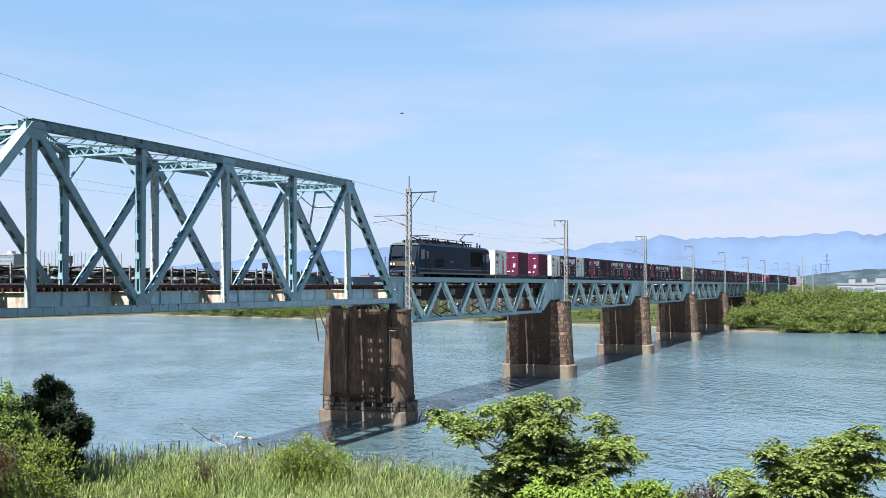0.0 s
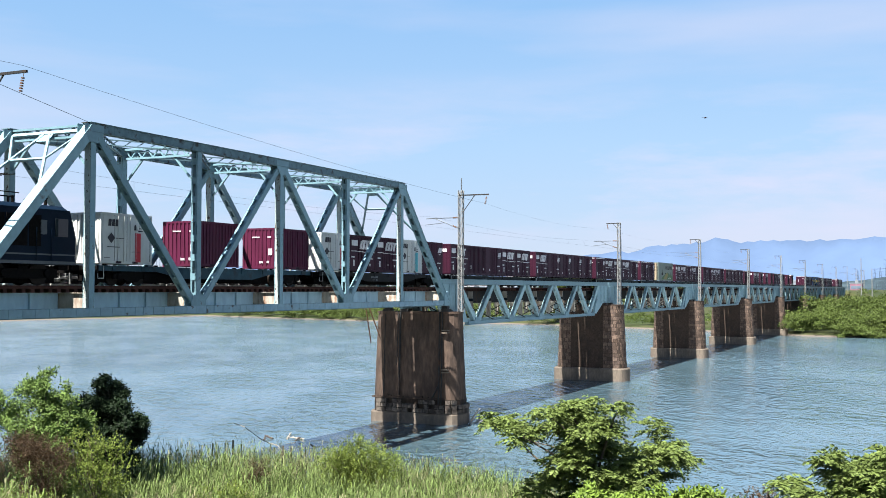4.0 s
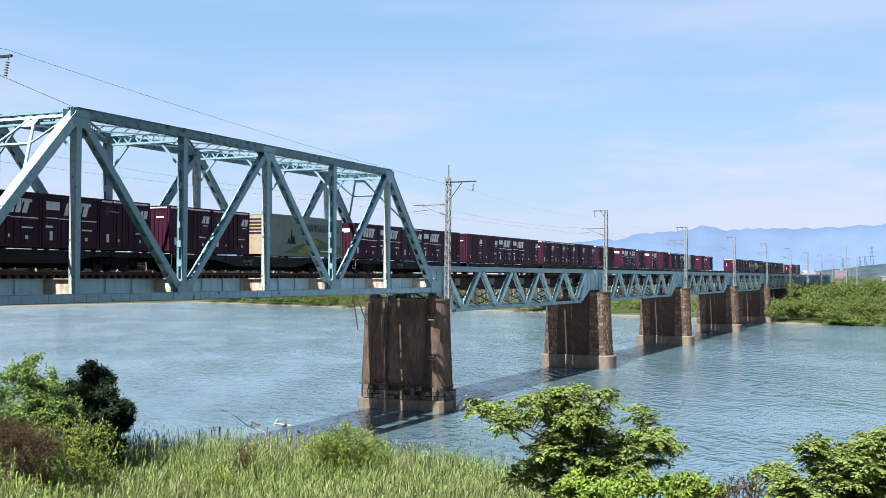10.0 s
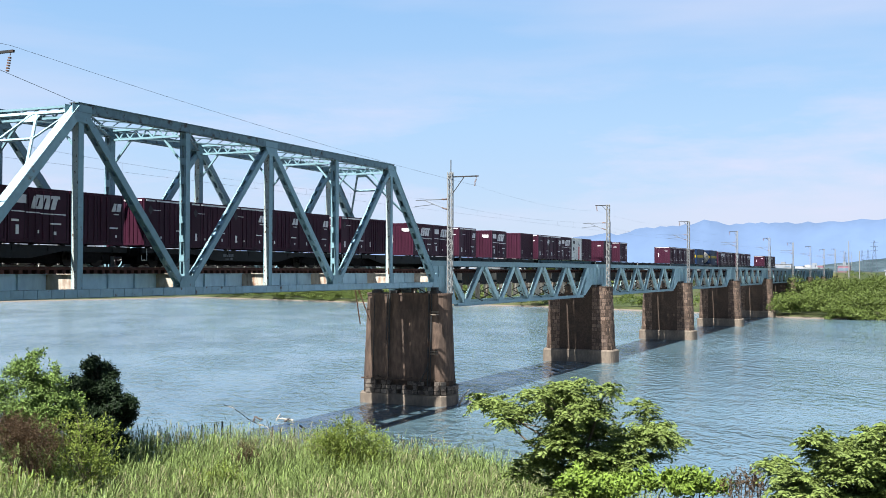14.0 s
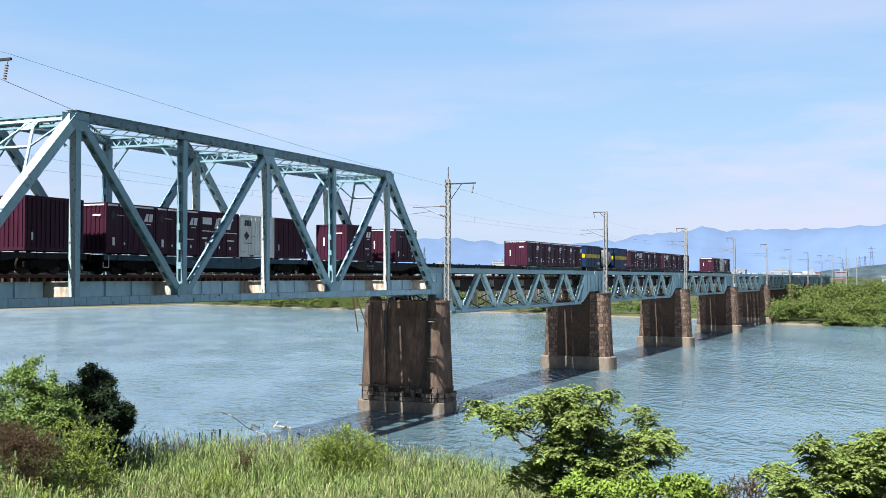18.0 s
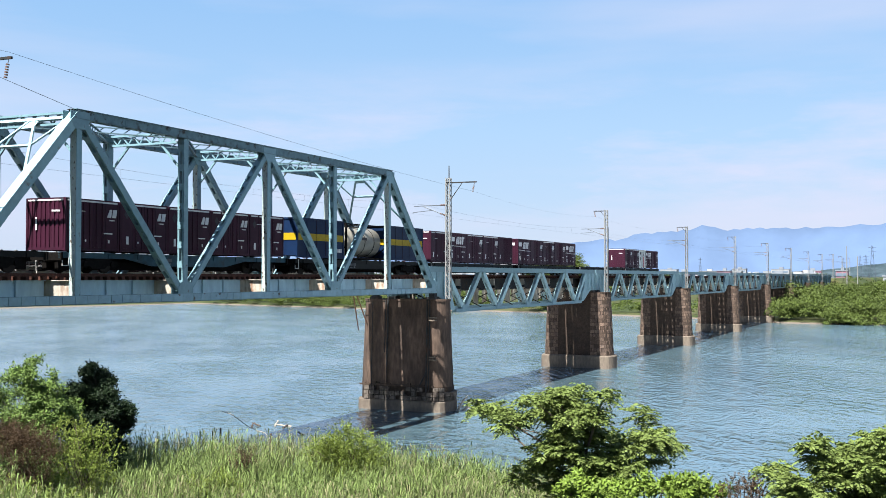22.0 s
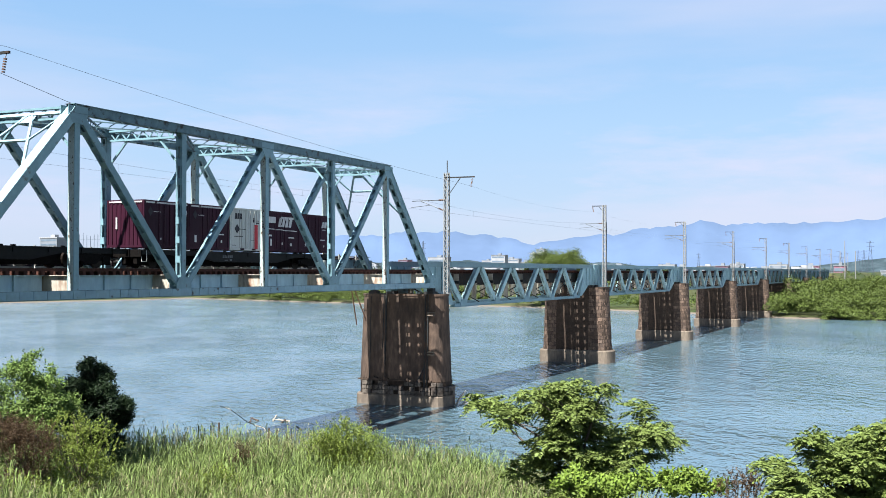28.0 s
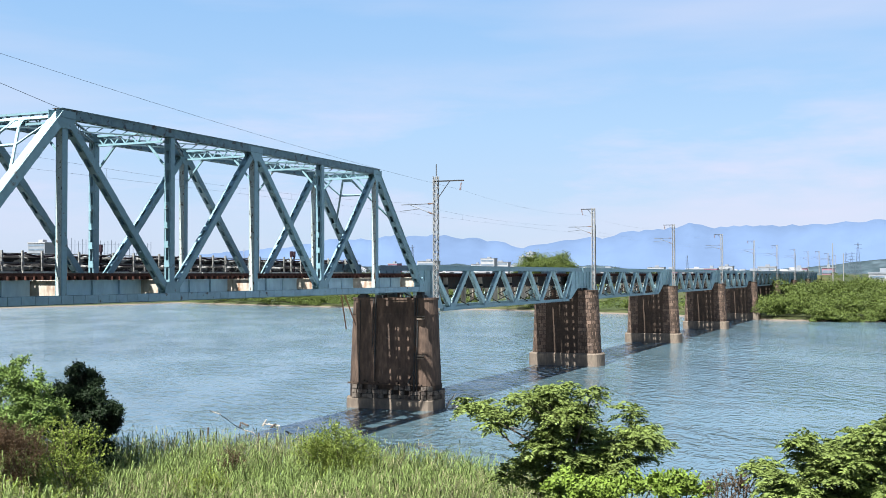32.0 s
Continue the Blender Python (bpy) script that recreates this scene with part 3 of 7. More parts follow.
def build_deck_truss(mid):
    root = thing("deck_truss", (mid, TRACK, RAIL - 1.9), "blue painted steel deck truss span between stone piers", "bridge", "deck truss spans")
    half = SPAN / 2 - 0.12
    zt, zb = RAIL + 0.66, RAIL - 3.12
    tops = [mid + (k - 2.5) * 8 for k in range(6)]
    bots = [mid + (k - 2) * 8 for k in range(5)]
    for y in DECK_Y:
        part("top_chord", Shape().box(mid - half, mid + half, y - 0.17, y + 0.17, zt - 0.44, zt - 0.04).box(mid - half, mid + half, y - 0.25, y + 0.25, zt - 0.04, zt), STEEL, root)
        part("bottom_chord", Shape().box(bots[0] - 1.9, bots[-1] + 1.9, y - 0.2, y + 0.2, zb, zb + 0.26).box(bots[0] - 1.9, bots[-1] + 1.9, y - 0.26, y + 0.26, zb - 0.02, zb), STEEL, root)
        for i in range(5):
            for a in (tops[i], tops[i + 1]):
                s = laced(Shape(), (a + (0.32 if a < bots[i] else -0.32), y, zt - 0.42), (bots[i] + (-0.2 if a < bots[i] else 0.2), y, zb + 0.2), 0.48, 0.34, pitch=1.2, plate=0.5)
                part("diagonal", s, STEEL_LIGHT, root)
            part("gusset_plate", Shape().prism([(bots[i] - 0.8, zb), (bots[i] + 0.8, zb), (bots[i] + 0.45, zb + 0.6), (bots[i] - 0.45, zb + 0.6)], y - 0.225, y + 0.225), STEEL, root)
        for e in (-1, 1):
            x0, x1 = mid + e * half, mid + e * (half - 4.1)
            s = Shape().prism([(x0, zt - 0.44), (x0, RAIL - 1.75), (x0 - e * 1.9, RAIL - 1.75), (x1 - e * 0.4, zb + 0.2), (x1 - e * 1.2, zb + 0.2), (x1, RAIL - 1.0), (x1, zt - 0.44)], y - 0.14, y + 0.14)
            for i in range(3):
                x = x0 - e * (0.2 + i * 1.3)
                s.box(x - 0.05, x + 0.05, y - 0.24, y + 0.24, RAIL - 1.75, zt - 0.44)
            part("end_web", s, STEEL_PALE, root)
            part("bearing", Shape().box(mid + e * (half - 0.85) - 0.4, mid + e * (half - 0.85) + 0.4, y - 0.35, y + 0.35, RAIL - 1.98, RAIL - 1.75), STEEL_DARK, root, "dark steel bearing")
    # shade under the deck is put into the dark stringers and cross frames
    for y in (TRACK - 0.85, TRACK + 0.85):
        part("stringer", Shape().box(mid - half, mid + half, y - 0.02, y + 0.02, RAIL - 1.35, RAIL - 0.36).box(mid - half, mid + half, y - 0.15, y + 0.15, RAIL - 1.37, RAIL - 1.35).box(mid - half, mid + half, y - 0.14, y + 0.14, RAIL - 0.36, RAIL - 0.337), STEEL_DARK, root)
    for i in range(11):
        x = mid + (i - 5) * 4.0
        s = Shape().box(x - 0.1, x + 0.1, DECK_Y[0] + 0.2, DECK_Y[1] - 0.2, RAIL - 1.2, RAIL - 0.96)
        s.beam((x, DECK_Y[0], zb + 0.3), (x, DECK_Y[1], RAIL - 1.2), 0.08, 0.08, (1, 0, 0)).beam((x, DECK_Y[1], zb + 0.3), (x, DECK_Y[0], RAIL - 1.2), 0.08, 0.08, (1, 0, 0))
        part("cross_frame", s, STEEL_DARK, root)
        for y in (DECK_Y[0] + 0.5, DECK_Y[1] - 0.5):
            e = 1 if y < TRACK else -1
            part("bracket_plate", Shape().prism([(y - e * 0.25, RAIL - 0.98), (y + e * 0.75, RAIL - 0.98), (y + e * 0.3, RAIL - 1.75), (y - e * 0.25, RAIL - 1.75)], x - 0.05, x + 0.05, "x"), FLOORBEAM, root, "rust-streaked pale bracket plate")
            part("cross_frame_post", Shape().box(x - 0.03, x + 0.03, y - 0.22, y + 0.22, zb + 0.5, RAIL - 0.36), FLOORBEAM, root, "rust-streaked pale post")
    return root


MID0 = 21.05
deck = build_deck_truss(MID0)
for k in range(1, 8):
    copy_thing(deck, Matrix.Translation((MID0 + k * SPAN, TRACK, RAIL - 1.9)))


# ---- track ----
def build_track():
    for y in (TRACK - 0.56, TRACK + 0.56):
        s = Shape()
        for a, b in ((-520, -96), (-96, 372), (372, 900)):
            s.box(a, b, y - 0.035, y + 0.035, RAIL - 0.045, RAIL).box(a, b, y - 0.01, y + 0.01, RAIL - 0.13, RAIL - 0.045).box(a, b, y - 0.07, y + 0.07, RAIL - 0.155, RAIL - 0.13)
        solid("rail", s, RAILSTEEL, "brown steel rail on timber sleepers", "rail", "rails", "structure", at=(0, y, RAIL - 0.155))
    bed = thing("sleepers", (0, TRACK, RAIL - 0.335), "dark brown timber sleepers across the bridge stringers", "sleepers", kind="structure")
    first = part("sleeper", Shape().box(-0.11, 0.11, TRACK - 1.22, TRACK + 1.22, RAIL - 0.333, RAIL - 0.157), SLEEPER, bed)
    first.location.x = -50.0
    x = -50.0
    for i in range(90):
        x += 0.53
        alike("sleeper", first, (x, 0, 0), bed)
    for i in range(209):
        x += 0.62
        alike("sleeper", first, (x, 0, -0.001 * (i % 3)), bed)
    rest = Shape()
    while x < 372:
        x += 0.7
        rest.box(x - 0.11, x + 0.11, TRACK - 1.22, TRACK + 1.22, RAIL - 0.333, RAIL - 0.157)
    ob = part("far_sleepers", rest, SLEEPER, bed)
    ob["kind"] = "stuff"
    guard = Shape()
    for y in (TRACK - 1.12, TRACK + 1.12):
        guard.box(-50, 372, y - 0.09, y + 0.09, RAIL - 0.155, RAIL - 0.02)
    solid("guard_timber", guard, SLEEPER, "brown timber guard beams along the sleepers", "guard timber", kind="structure", at=(0, TRACK, RAIL - 0.155))


build_track()


def build_shade_planks():
    # planks hidden from view, added to close the deck's shadow on the piers
    for y0, y1, a, b in ((3.9, 4.72, -50, -3.2), (2.22, 2.88, -50, -3.2), (3.24, 3.55, -50, -3.2), (1.08, 1.9, -1.0, 370), (3.8, 4.04, -1.0, 370), (2.25, 2.85, -1.0, 370), (3.24, 3.7, -1.0, 370)):
        s = Shape().box(a, b, y0, y1, RAIL - 0.33, RAIL - 0.29)
        solid("plank_walk", s, SLEEPER, "unseen planks added to shade the piers below", "walkway", "plank walks", "structure", at=(a, y0, RAIL - 0.33))


build_shade_planks()


# ---- piers ----
def pier_outline(x0, x1, y0, y1, nose):
    """Plan outline with rounded ends towards -Y and +Y."""
    xc, r = (x0 + x1) / 2, (x1 - x0) / 2
    pts = []
    for i in range(9):
        a = math.pi + math.pi * i / 8
        pts.append((xc + r * math.cos(a), y0 + nose + nose * math.sin(a)))
    for i in range(9):
        a = math.pi * i / 8
        pts.append((xc + r * math.cos(a), y1 - nose + nose * math.sin(a)))
    return pts


def loft(s, rings):
    n = len(rings[0][0])
    vs = [(x, y, z) for ring, z in rings for x, y in ring]
    fs = [(k * n + i, k * n + (i + 1) % n, (k + 1) * n + (i + 1) % n, (k + 1) * n + i) for k in range(len(rings) - 1) for i in range(n)]
    return s.add(vs, fs + [tuple(range(n))[::-1], tuple(range((len(rings) - 1) * n, len(rings) * n))])


MASONRY = material("patchy_pale_masonry", (0.088, 0.074, 0.062), 0.95, grain=6, spread=0.35, stain=(0.035, 0.028, 0.024), stain_scale=1.6, stain_edge=(0.46, 0.58), bump=0.6, by_piece=0.35)


def build_first_pier():
    root = thing("bridge_pier", (-0.2, 3.7, 0), "tall brown rendered stone bridge pier standing in the river", "pier")
    out = lambda g: pier_outline(-1.55 - g, 1.35 + g, -0.3 - g, 7.5 + g, 0.9)
    part("footing", loft(Shape(), [(out(0.30), -2.5), (out(0.26), 0.75), (out(0.2), 0.85)]), CONCRETE, root, "pale waterline footing")
    part("course", loft(Shape(), [(out(0.02), 0.85), (out(0.0), 1.95)]), STONE, root, "dark stone course")
    ring = out(0.06)
    side = [(ring[17][0], 6.75), (ring[17][0], 0.6)] + ring[1:9]
    for row, (z, h) in enumerate(((0.87, 0.34), (1.22, 0.34), (1.57, 0.36))):      # broken masonry laid bare above the footing
        for p, q in zip(side, side[1:]):
            run = math.dist(p, q)
            count = max(1, round(run / 0.46))
            cuts = [0] + sorted((i + 0.35 * noise.noise((i * 1.7, row * 3.1, p[1]))) / count for i in range(1, count)) + [1]
            for i in range(count):
                if noise.noise((p[1] * 3 + i * 1.7, row * 2.3, 8.0)) > (0.34, 0.22, 0.05)[row]:
                    continue
                a, b = Vector((*p, z)).lerp(Vector((*q, z)), cuts[i] + 0.004), Vector((*p, z)).lerp(Vector((*q, z)), cuts[i + 1] - 0.004)
                d = (b - a).normalized()
                n = Vector((d.y, -d.x, 0)) * -1
                deep = 0.05 + 0.06 * noise.noise((i * 2.1, row * 1.9, p[1]))
                block = Shape().beam((a + b) / 2 - d * (b - a).length / 2 + Vector((0, 0, h / 2)) - n * deep, (a + b) / 2 + d * (b - a).length / 2 + Vector((0, 0, h / 2)) - n * deep, 0.34, h - 0.03 - 0.07 * abs(noise.noise((i * 3.3, row, 1.0))), n)
                part("stone_block", block, MASONRY, root)
    part("shaft", loft(Shape(), [(out(0.02), 1.95), (out(-0.22), RAIL - 2.15)]), RENDER, root)
    part("cap", loft(Shape(), [(out(-0.16), RAIL - 2.15), (out(-0.16), RAIL - 1.98)]), RENDER, root)
    for y, r, z0, z1 in ((4.7, 0.075, 2.2, RAIL - 2.0), (4.9, 0.04, 4.6, RAIL - 2.0), (6.1, 0.04, 1.6, RAIL - 2.2), (1.18, 0.07, 1.0, RAIL - 2.0), (0.96, 0.05, 1.2, RAIL - 2.0)):
        part("drain_pipe", Shape().rod((-1.75, y, z0), (-1.48, y, z1), r, 8), STEEL_DARK, root, "dark rusty pipe")
    for z in (4.1, 4.3, 7.25, 7.45):
        part("bracket", Shape().box(-1.76, -1.3, 0.42, 0.92, z, z + 0.09), CONCRETE, root, "pale pipe bracket")
    part("drain_pipe", Shape().rod((-1.72, 1.15, 3.2), (-1.68, 2.0, 1.6), 0.06, 8), STEEL_DARK, root, "dark rusty pipe")
    part("ledge", loft(Shape(), [(out(-0.13), 7.62), (out(-0.13), 7.70)]), RENDER, root)
    part("stay_bar", Shape().rod((-1.5, 7.42, 6.36), (-1.5, 8.1, RAIL - 0.6), 0.05, 6).rod((-1.5, 6.64, 6.97), (-1.5, 7.9, RAIL - 1.0), 0.05, 6), RUST, root, "rusty stay bars")
    crust = Shape()
    for i in range(26):
        y = 0.55 + i * 0.255
        h = 0.12 + 0.28 * abs(noise.noise((y * 1.7, 5.0, 0)))
        crust.box(-1.74, -1.6, y, y + 0.26, 1.95, 1.95 + h)
    part("broken_edge", crust, STONE, root, "broken dark edge of the render")
    return root


build_first_pier()


def build_snag():
    s = Shape()
    for a, b, r in (((0.1, -0.75, -0.1), (0.3, -1.0, 0.55), 0.11), ((0.3, -1.0, 0.55), (0.75, -1.2, 1.0), 0.08), ((0.75, -1.2, 1.0), (1.2, -1.2, 1.1), 0.05), ((0.6, -0.95, -0.1), (1.3, -1.4, 0.4), 0.09), ((0.9, -0.95, 0.0), (1.25, -1.6, 0.8), 0.04), ((0.4, -0.9, 0.0), (1.0, -1.5, 0.15), 0.05)):
        s.rod(a, b, r, 7, r * 0.7)
    solid("driftwood", s, PALEWOOD, "pale driftwood caught against the pier foot", "driftwood", at=(0.1, -0.75, -0.1))


PALEWOOD = material("pale_driftwood", (0.264, 0.24, 0.2), 0.85, grain=10, spread=0.25, bump=0.3)
build_snag()


def build_pier(xc):
    root = thing("bridge_pier", (xc, 3.6, 0), "dark brown block stone bridge pier on a pale footing", "pier", "block stone piers")
    out = lambda g: pier_outline(xc - 1.35 - g, xc + 1.35 + g, -1.05 - g, 7.1 + g, 0.55)
    part("footing", loft(Shape(), [(out(0.45), -2.5), (out(0.42), 1.35), (out(0.3), 1.5)]), CONCRETE, root, "pale concrete footing")
    part("shaft", loft(Shape(), [(out(0.05), 1.5), (out(-0.25), RAIL - 2.1)]), STONE, root)
    part("cap", loft(Shape(), [(out(-0.17), RAIL - 2.1), (out(-0.17), RAIL - 1.98)]), STONE, root)
    courses = 17
    step = (RAIL - 2.1 - 1.5) / courses
    for c in range(courses):                     # rough blocks round the near nose and along the face beside it
        z = 1.5 + c * step
        g = 0.05 - 0.30 * (c + 0.5) / courses
        ring = pier_outline(xc - 1.35 - g, xc + 1.35 + g, -1.05 - g, 7.1 + g, 0.55)
        path = [(ring[0][0], 1.3), (ring[0][0], 0.45)] + ring[0:9] + [(ring[8][0], 0.45)]
        for far in (0, 1):
            if far:
                path = [(ring[17][0], 5.2), (ring[17][0], 5.95)] + ring[17:13:-1]
            marks = [0.0]
            for p, q in zip(path, path[1:]):
                marks.append(marks[-1] + math.dist(p, q))
            u = -0.3 * (c % 2)
            while u < marks[-1]:
                w = 0.55 + 0.25 * noise.noise((u * 3, c * 1.3, far))
                a, b = max(u, 0.02), min(u + w, marks[-1])
                u += w
                if b - a < 0.15:
                    continue
                pts = []
                for m in (a + 0.015, b - 0.015):
                    k = max(i for i in range(len(marks) - 1) if marks[i] <= m)
                    f = (m - marks[k]) / (marks[k + 1] - marks[k])
                    pts.append(Vector((path[k][0] + (path[k + 1][0] - path[k][0]) * f, path[k][1] + (path[k + 1][1] - path[k][1]) * f, 0)))
                p, q = pts
                d = (q - p).normalized()
                n = Vector((d.y, -d.x, 0)) if not far else Vector((-d.y, d.x, 0))
                proud = 0.04 + 0.035 * noise.noise((u * 2.1, c * 2.7, 4))
                lo, hi = Vector((0, 0, z + 0.015)), Vector((0, 0, z + step - 0.015))
                t = d * 0.03
                s = Shape().hexa([p + lo - n * 0.1, q + lo - n * 0.1, q + hi - n * 0.1, p + hi - n * 0.1, *[corner + n * (proud + 0.05 * noise.noise((u * 5 + i * 1.3, c * 3.7 + i, 9))) + Vector((0, 0, 0.03 * noise.noise((u * 3, c * 2 + i, 2)))) for i, corner in enumerate((p + t * 0.6 + lo + Vector((0, 0, 0.006)), q - t * 0.6 + lo + Vector((0, 0, 0.006)), q - t * 0.6 + hi - Vector((0, 0, 0.004)), p + t * 0.6 + hi - Vector((0, 0, 0.004))))]])
                part("stone_block", s, BLOCK, root)
    return root


BLOCK = material("rough_stone_block", (0.092, 0.064, 0.049), 0.95, grain=6, spread=0.35, stain=(0.05, 0.04, 0.035), stain_scale=1.2, stain_edge=(0.45, 0.7), bump=0.6, by_piece=0.4)
pier = build_pier(45.6)
for k in range(1, 8):
    copy_thing(pier, Matrix.Translation((45.6 + k * SPAN, 3.6, 0)))


# ---- line masts ----
def build_mast(outer):
    root = thing("catenary_mast", (0, 0, RAIL - 1.98), "white painted lattice mast with a crossarm on a pier", "mast", "line masts")
    z0, z1 = RAIL - 1.98, RAIL + 7.85
    s = Shape()
    for dx in (-0.17, 0.17):
        for dy in (-0.17, 0.17):
            s.beam((dx, dy, z0), (dx, dy, z1), 0.06, 0.06)
    part("leg_frame", s, MAST, root)
    s = Shape()
    n = 24
    for i in range(n):
        a, b = z0 + (z1 - z0) * i / n, z0 + (z1 - z0) * (i + 1) / n
        k = 1 if i % 2 else -1
        for o in (-0.18, 0.18):
            s.beam((k * 0.17, o, a), (-k * 0.17, o, b), 0.045, 0.045)
            s.beam((o, k * 0.17, a), (o, -k * 0.17, b), 0.045, 0.045, (1, 0, 0))
    part("lacing", s, MAST, root)["kind"] = "stuff"
    if outer:
        part("finial_pole", Shape().rod((0.1, 0, z1 - 0.4), (0.1, 0, z1 + 1.0), 0.045), WIRE, root)
    za = RAIL + (7.45 if outer else 7.75)
    if not outer:
        part("crossarm", Shape().box(-0.05, 0.05, -0.2, 1.55, za - 0.05, za + 0.05).beam((0, 0.15, za - 0.7), (0, 0.7, za - 0.05), 0.05, 0.05, (1, 0, 0)), STEEL_DARK, root)
        ins = Shape()
        for i in range(6):
            ins.rod((0, 1.45 - 0.02 * i, za - 0.12 - 0.1 * i), (0, 1.44 - 0.02 * i, za - 0.18 - 0.1 * i), 0.07, 8)
        part("insulator", ins, CERAMIC, root)
        part("cable", Shape().rod((0.25, -0.2, RAIL - 1.9), (0.25, -0.2, RAIL + 5.8), 0.03, 5), WIRE, root)
    else:
        build_outer_arm(root, za)
    arm = Shape().rod((0, 0.15, RAIL + 5.65), (0, 3.1, RAIL + 5.62), 0.035).rod((0, 0.15, RAIL + 4.75), (0, 2.3, RAIL + 5.6), 0.035).rod((0, 1.5, RAIL + 5.25), (0, 3.2, RAIL + 5.1), 0.025)
    part("cantilever", arm, WIRE, root)
    for z in (RAIL + 5.65, RAIL + 4.8):
        q = Shape()
        for i in range(5):
            q.rod((0, 0.2 + 0.11 * i, z + (0.04 * i if z < RAIL + 5 else 0)), (0, 0.26 + 0.11 * i, z + (0.04 * i if z < RAIL + 5 else 0)), 0.07, 8)
        part("insulator", q, CERAMIC, root)
    return root


def build_outer_arm(root, za):
    part("crossarm", Shape().box(-0.05, 0.05, -2.45, 0.25, za - 0.05, za + 0.05).beam((0, -0.2, za - 1.35), (0, -1.2, za - 0.05), 0.05, 0.05, (1, 0, 0)), STEEL_DARK, root)
    ins = Shape().rod((0, -2.3, za - 0.05), (0, -2.25, za - 0.2), 0.015)
    for i in range(6):
        ins.rod((0, -2.24 + 0.02 * i, za - 0.22 - 0.1 * i), (0, -2.23 + 0.02 * i, za - 0.28 - 0.1 * i), 0.07, 8)
    part("insulator", ins, CERAMIC, root)


mast = build_mast(True)
copy_thing(mast, Matrix.Translation((-49.1, -0.75, RAIL - 1.08)))
inner = build_mast(False)
inner.location.x = SPAN
for k in range(2, 11):
    copy_thing(inner, Matrix.Translation((k * SPAN, 0, RAIL - 1.98 if k < 8 else RAIL - 1.0)))


def catenary(s, a, b, sag, r, n=10):
    a, b = Vector(a), Vector(b)
    pts = [a.lerp(b, i / n) - Vector((0, 0, sag * 4 * (i / n) * (1 - i / n))) for i in range(n + 1)]
    for p, q in zip(pts, pts[1:]):
        s.rod(p, q, r, 4)


mast_x = [-94, -48.3] + [k * SPAN for k in range(0, 11)]
for name, y, z, sag, r in (("feeder_wire", -2.2, RAIL + 6.7, 0.30, 0.008), ("messenger_wire", TRACK - 0.1, RAIL + 5.75, 0.5, 0.006), ("contact_wire", TRACK, RAIL + 4.95, 0.03, 0.006)):
    s = Shape()
    for a, b in zip(mast_x, mast_x[1:]):
        if y < 0 and a > -1:                     # beyond the first mast the feeder runs on the inner arms
            catenary(s, (a, y if a == 0 else 1.35, z if a == 0 else RAIL + 7.1), (b, 1.35, RAIL + 7.1), 0.5, r * 0.5)
        else:
            catenary(s, (a, y, z + (2.1 if a < -1 and y < 0 else 0)), (b, y, z + (2.1 if b < -1 and y < 0 else 0)), sag, r)
    if name == "messenger_wire":
        for a, b in zip(mast_x[1:4], mast_x[2:5]):
            for i in range(1, 8):
                u = i / 8
                x = a + (b - a) * u
                s.rod((x, TRACK - 0.05, RAIL + 4.95), (x, TRACK - 0.05, z - sag * 4 * u * (1 - u)), 0.006, 3)
    solid(name, s, WIRE, "thin grey overhead wire strung between the masts", "wire", "overhead wires", at=(0, y, z))
solid("guy_wire", Shape().rod((-42.2, 0.0, TOP), (-70, 0.0, TOP + 4.6), 0.012, 5), WIRE, "thin guy wire tied to the truss top", "wire", "overhead wires", at=(-42.2, 0.0, TOP))


# ---- the train ----
PURPLE = material("wine_red_container_paint", (0.030, 0.0068, 0.0160), 0.5, spec=0.10, grain=2.5, spread=0.14, stain=(0.024, 0.008, 0.0145), stain_scale=0.9, stain_edge=(0.5, 0.8), bump=0.06, by_piece=0.15, stretch=(1, 1, 0.4))
CRIMSON = material("crimson_container_paint", (0.066, 0.0085, 0.028), 0.55, spec=0.15, grain=2.5, spread=0.12, stain=(0.05875, 0.01469, 0.02203), stain_scale=0.9, stain_edge=(0.55, 0.8), bump=0.06, by_piece=0.1, stretch=(1, 1, 0.4))
SEAM = material("dark_seal_rubber", (0.025, 0.014, 0.020), 0.8, grain=6, spread=0.2, bump=0)
GREYSEAL = material("pale_seal_rubber", (0.22, 0.22, 0.21), 0.8, grain=6, spread=0.2, bump=0)
OFFWHITE = material("off_white_container_paint", (0.46, 0.465, 0.44), 0.5, grain=2.5, spread=0.06, stain=(0.36, 0.34, 0.30), stain_scale=1.0, stain_edge=(0.55, 0.85), bump=0.05, stretch=(1, 1, 0.35))
MARK = material("white_marking_paint", (0.5141, 0.4958, 0.4958), 0.6, grain=5, spread=0.12, bump=0)
DARKMARK = material("dark_marking_paint", (0.04, 0.035, 0.04), 0.6, grain=5, spread=0.1, bump=0)
REDMARK = material("red_marking_paint", (0.42, 0.04, 0.05), 0.6, grain=5, spread=0.1, bump=0)
TEAL = material("teal_marking_paint", (0.10, 0.35, 0.38), 0.6, grain=5, spread=0.1, bump=0)
BLUE = material("blue_container_paint", (0.0038, 0.0140, 0.0440), 0.5, grain=2.5, spread=0.12, stain=(0.0045, 0.0120, 0.0310), stain_scale=1.0, stain_edge=(0.55, 0.8), bump=0.05)
YELLOW = material("yellow_band_paint", (0.3046, 0.2064, 0.007514), 0.5, grain=2.5, spread=0.1, bump=0.03)
REEFER = material("grey_green_container_paint", (0.130, 0.152, 0.128), 0.5, grain=2.0, spread=0.08, stain=(0.115, 0.13, 0.105), stain_scale=0.8, stain_edge=(0.55, 0.85), bump=0.05)
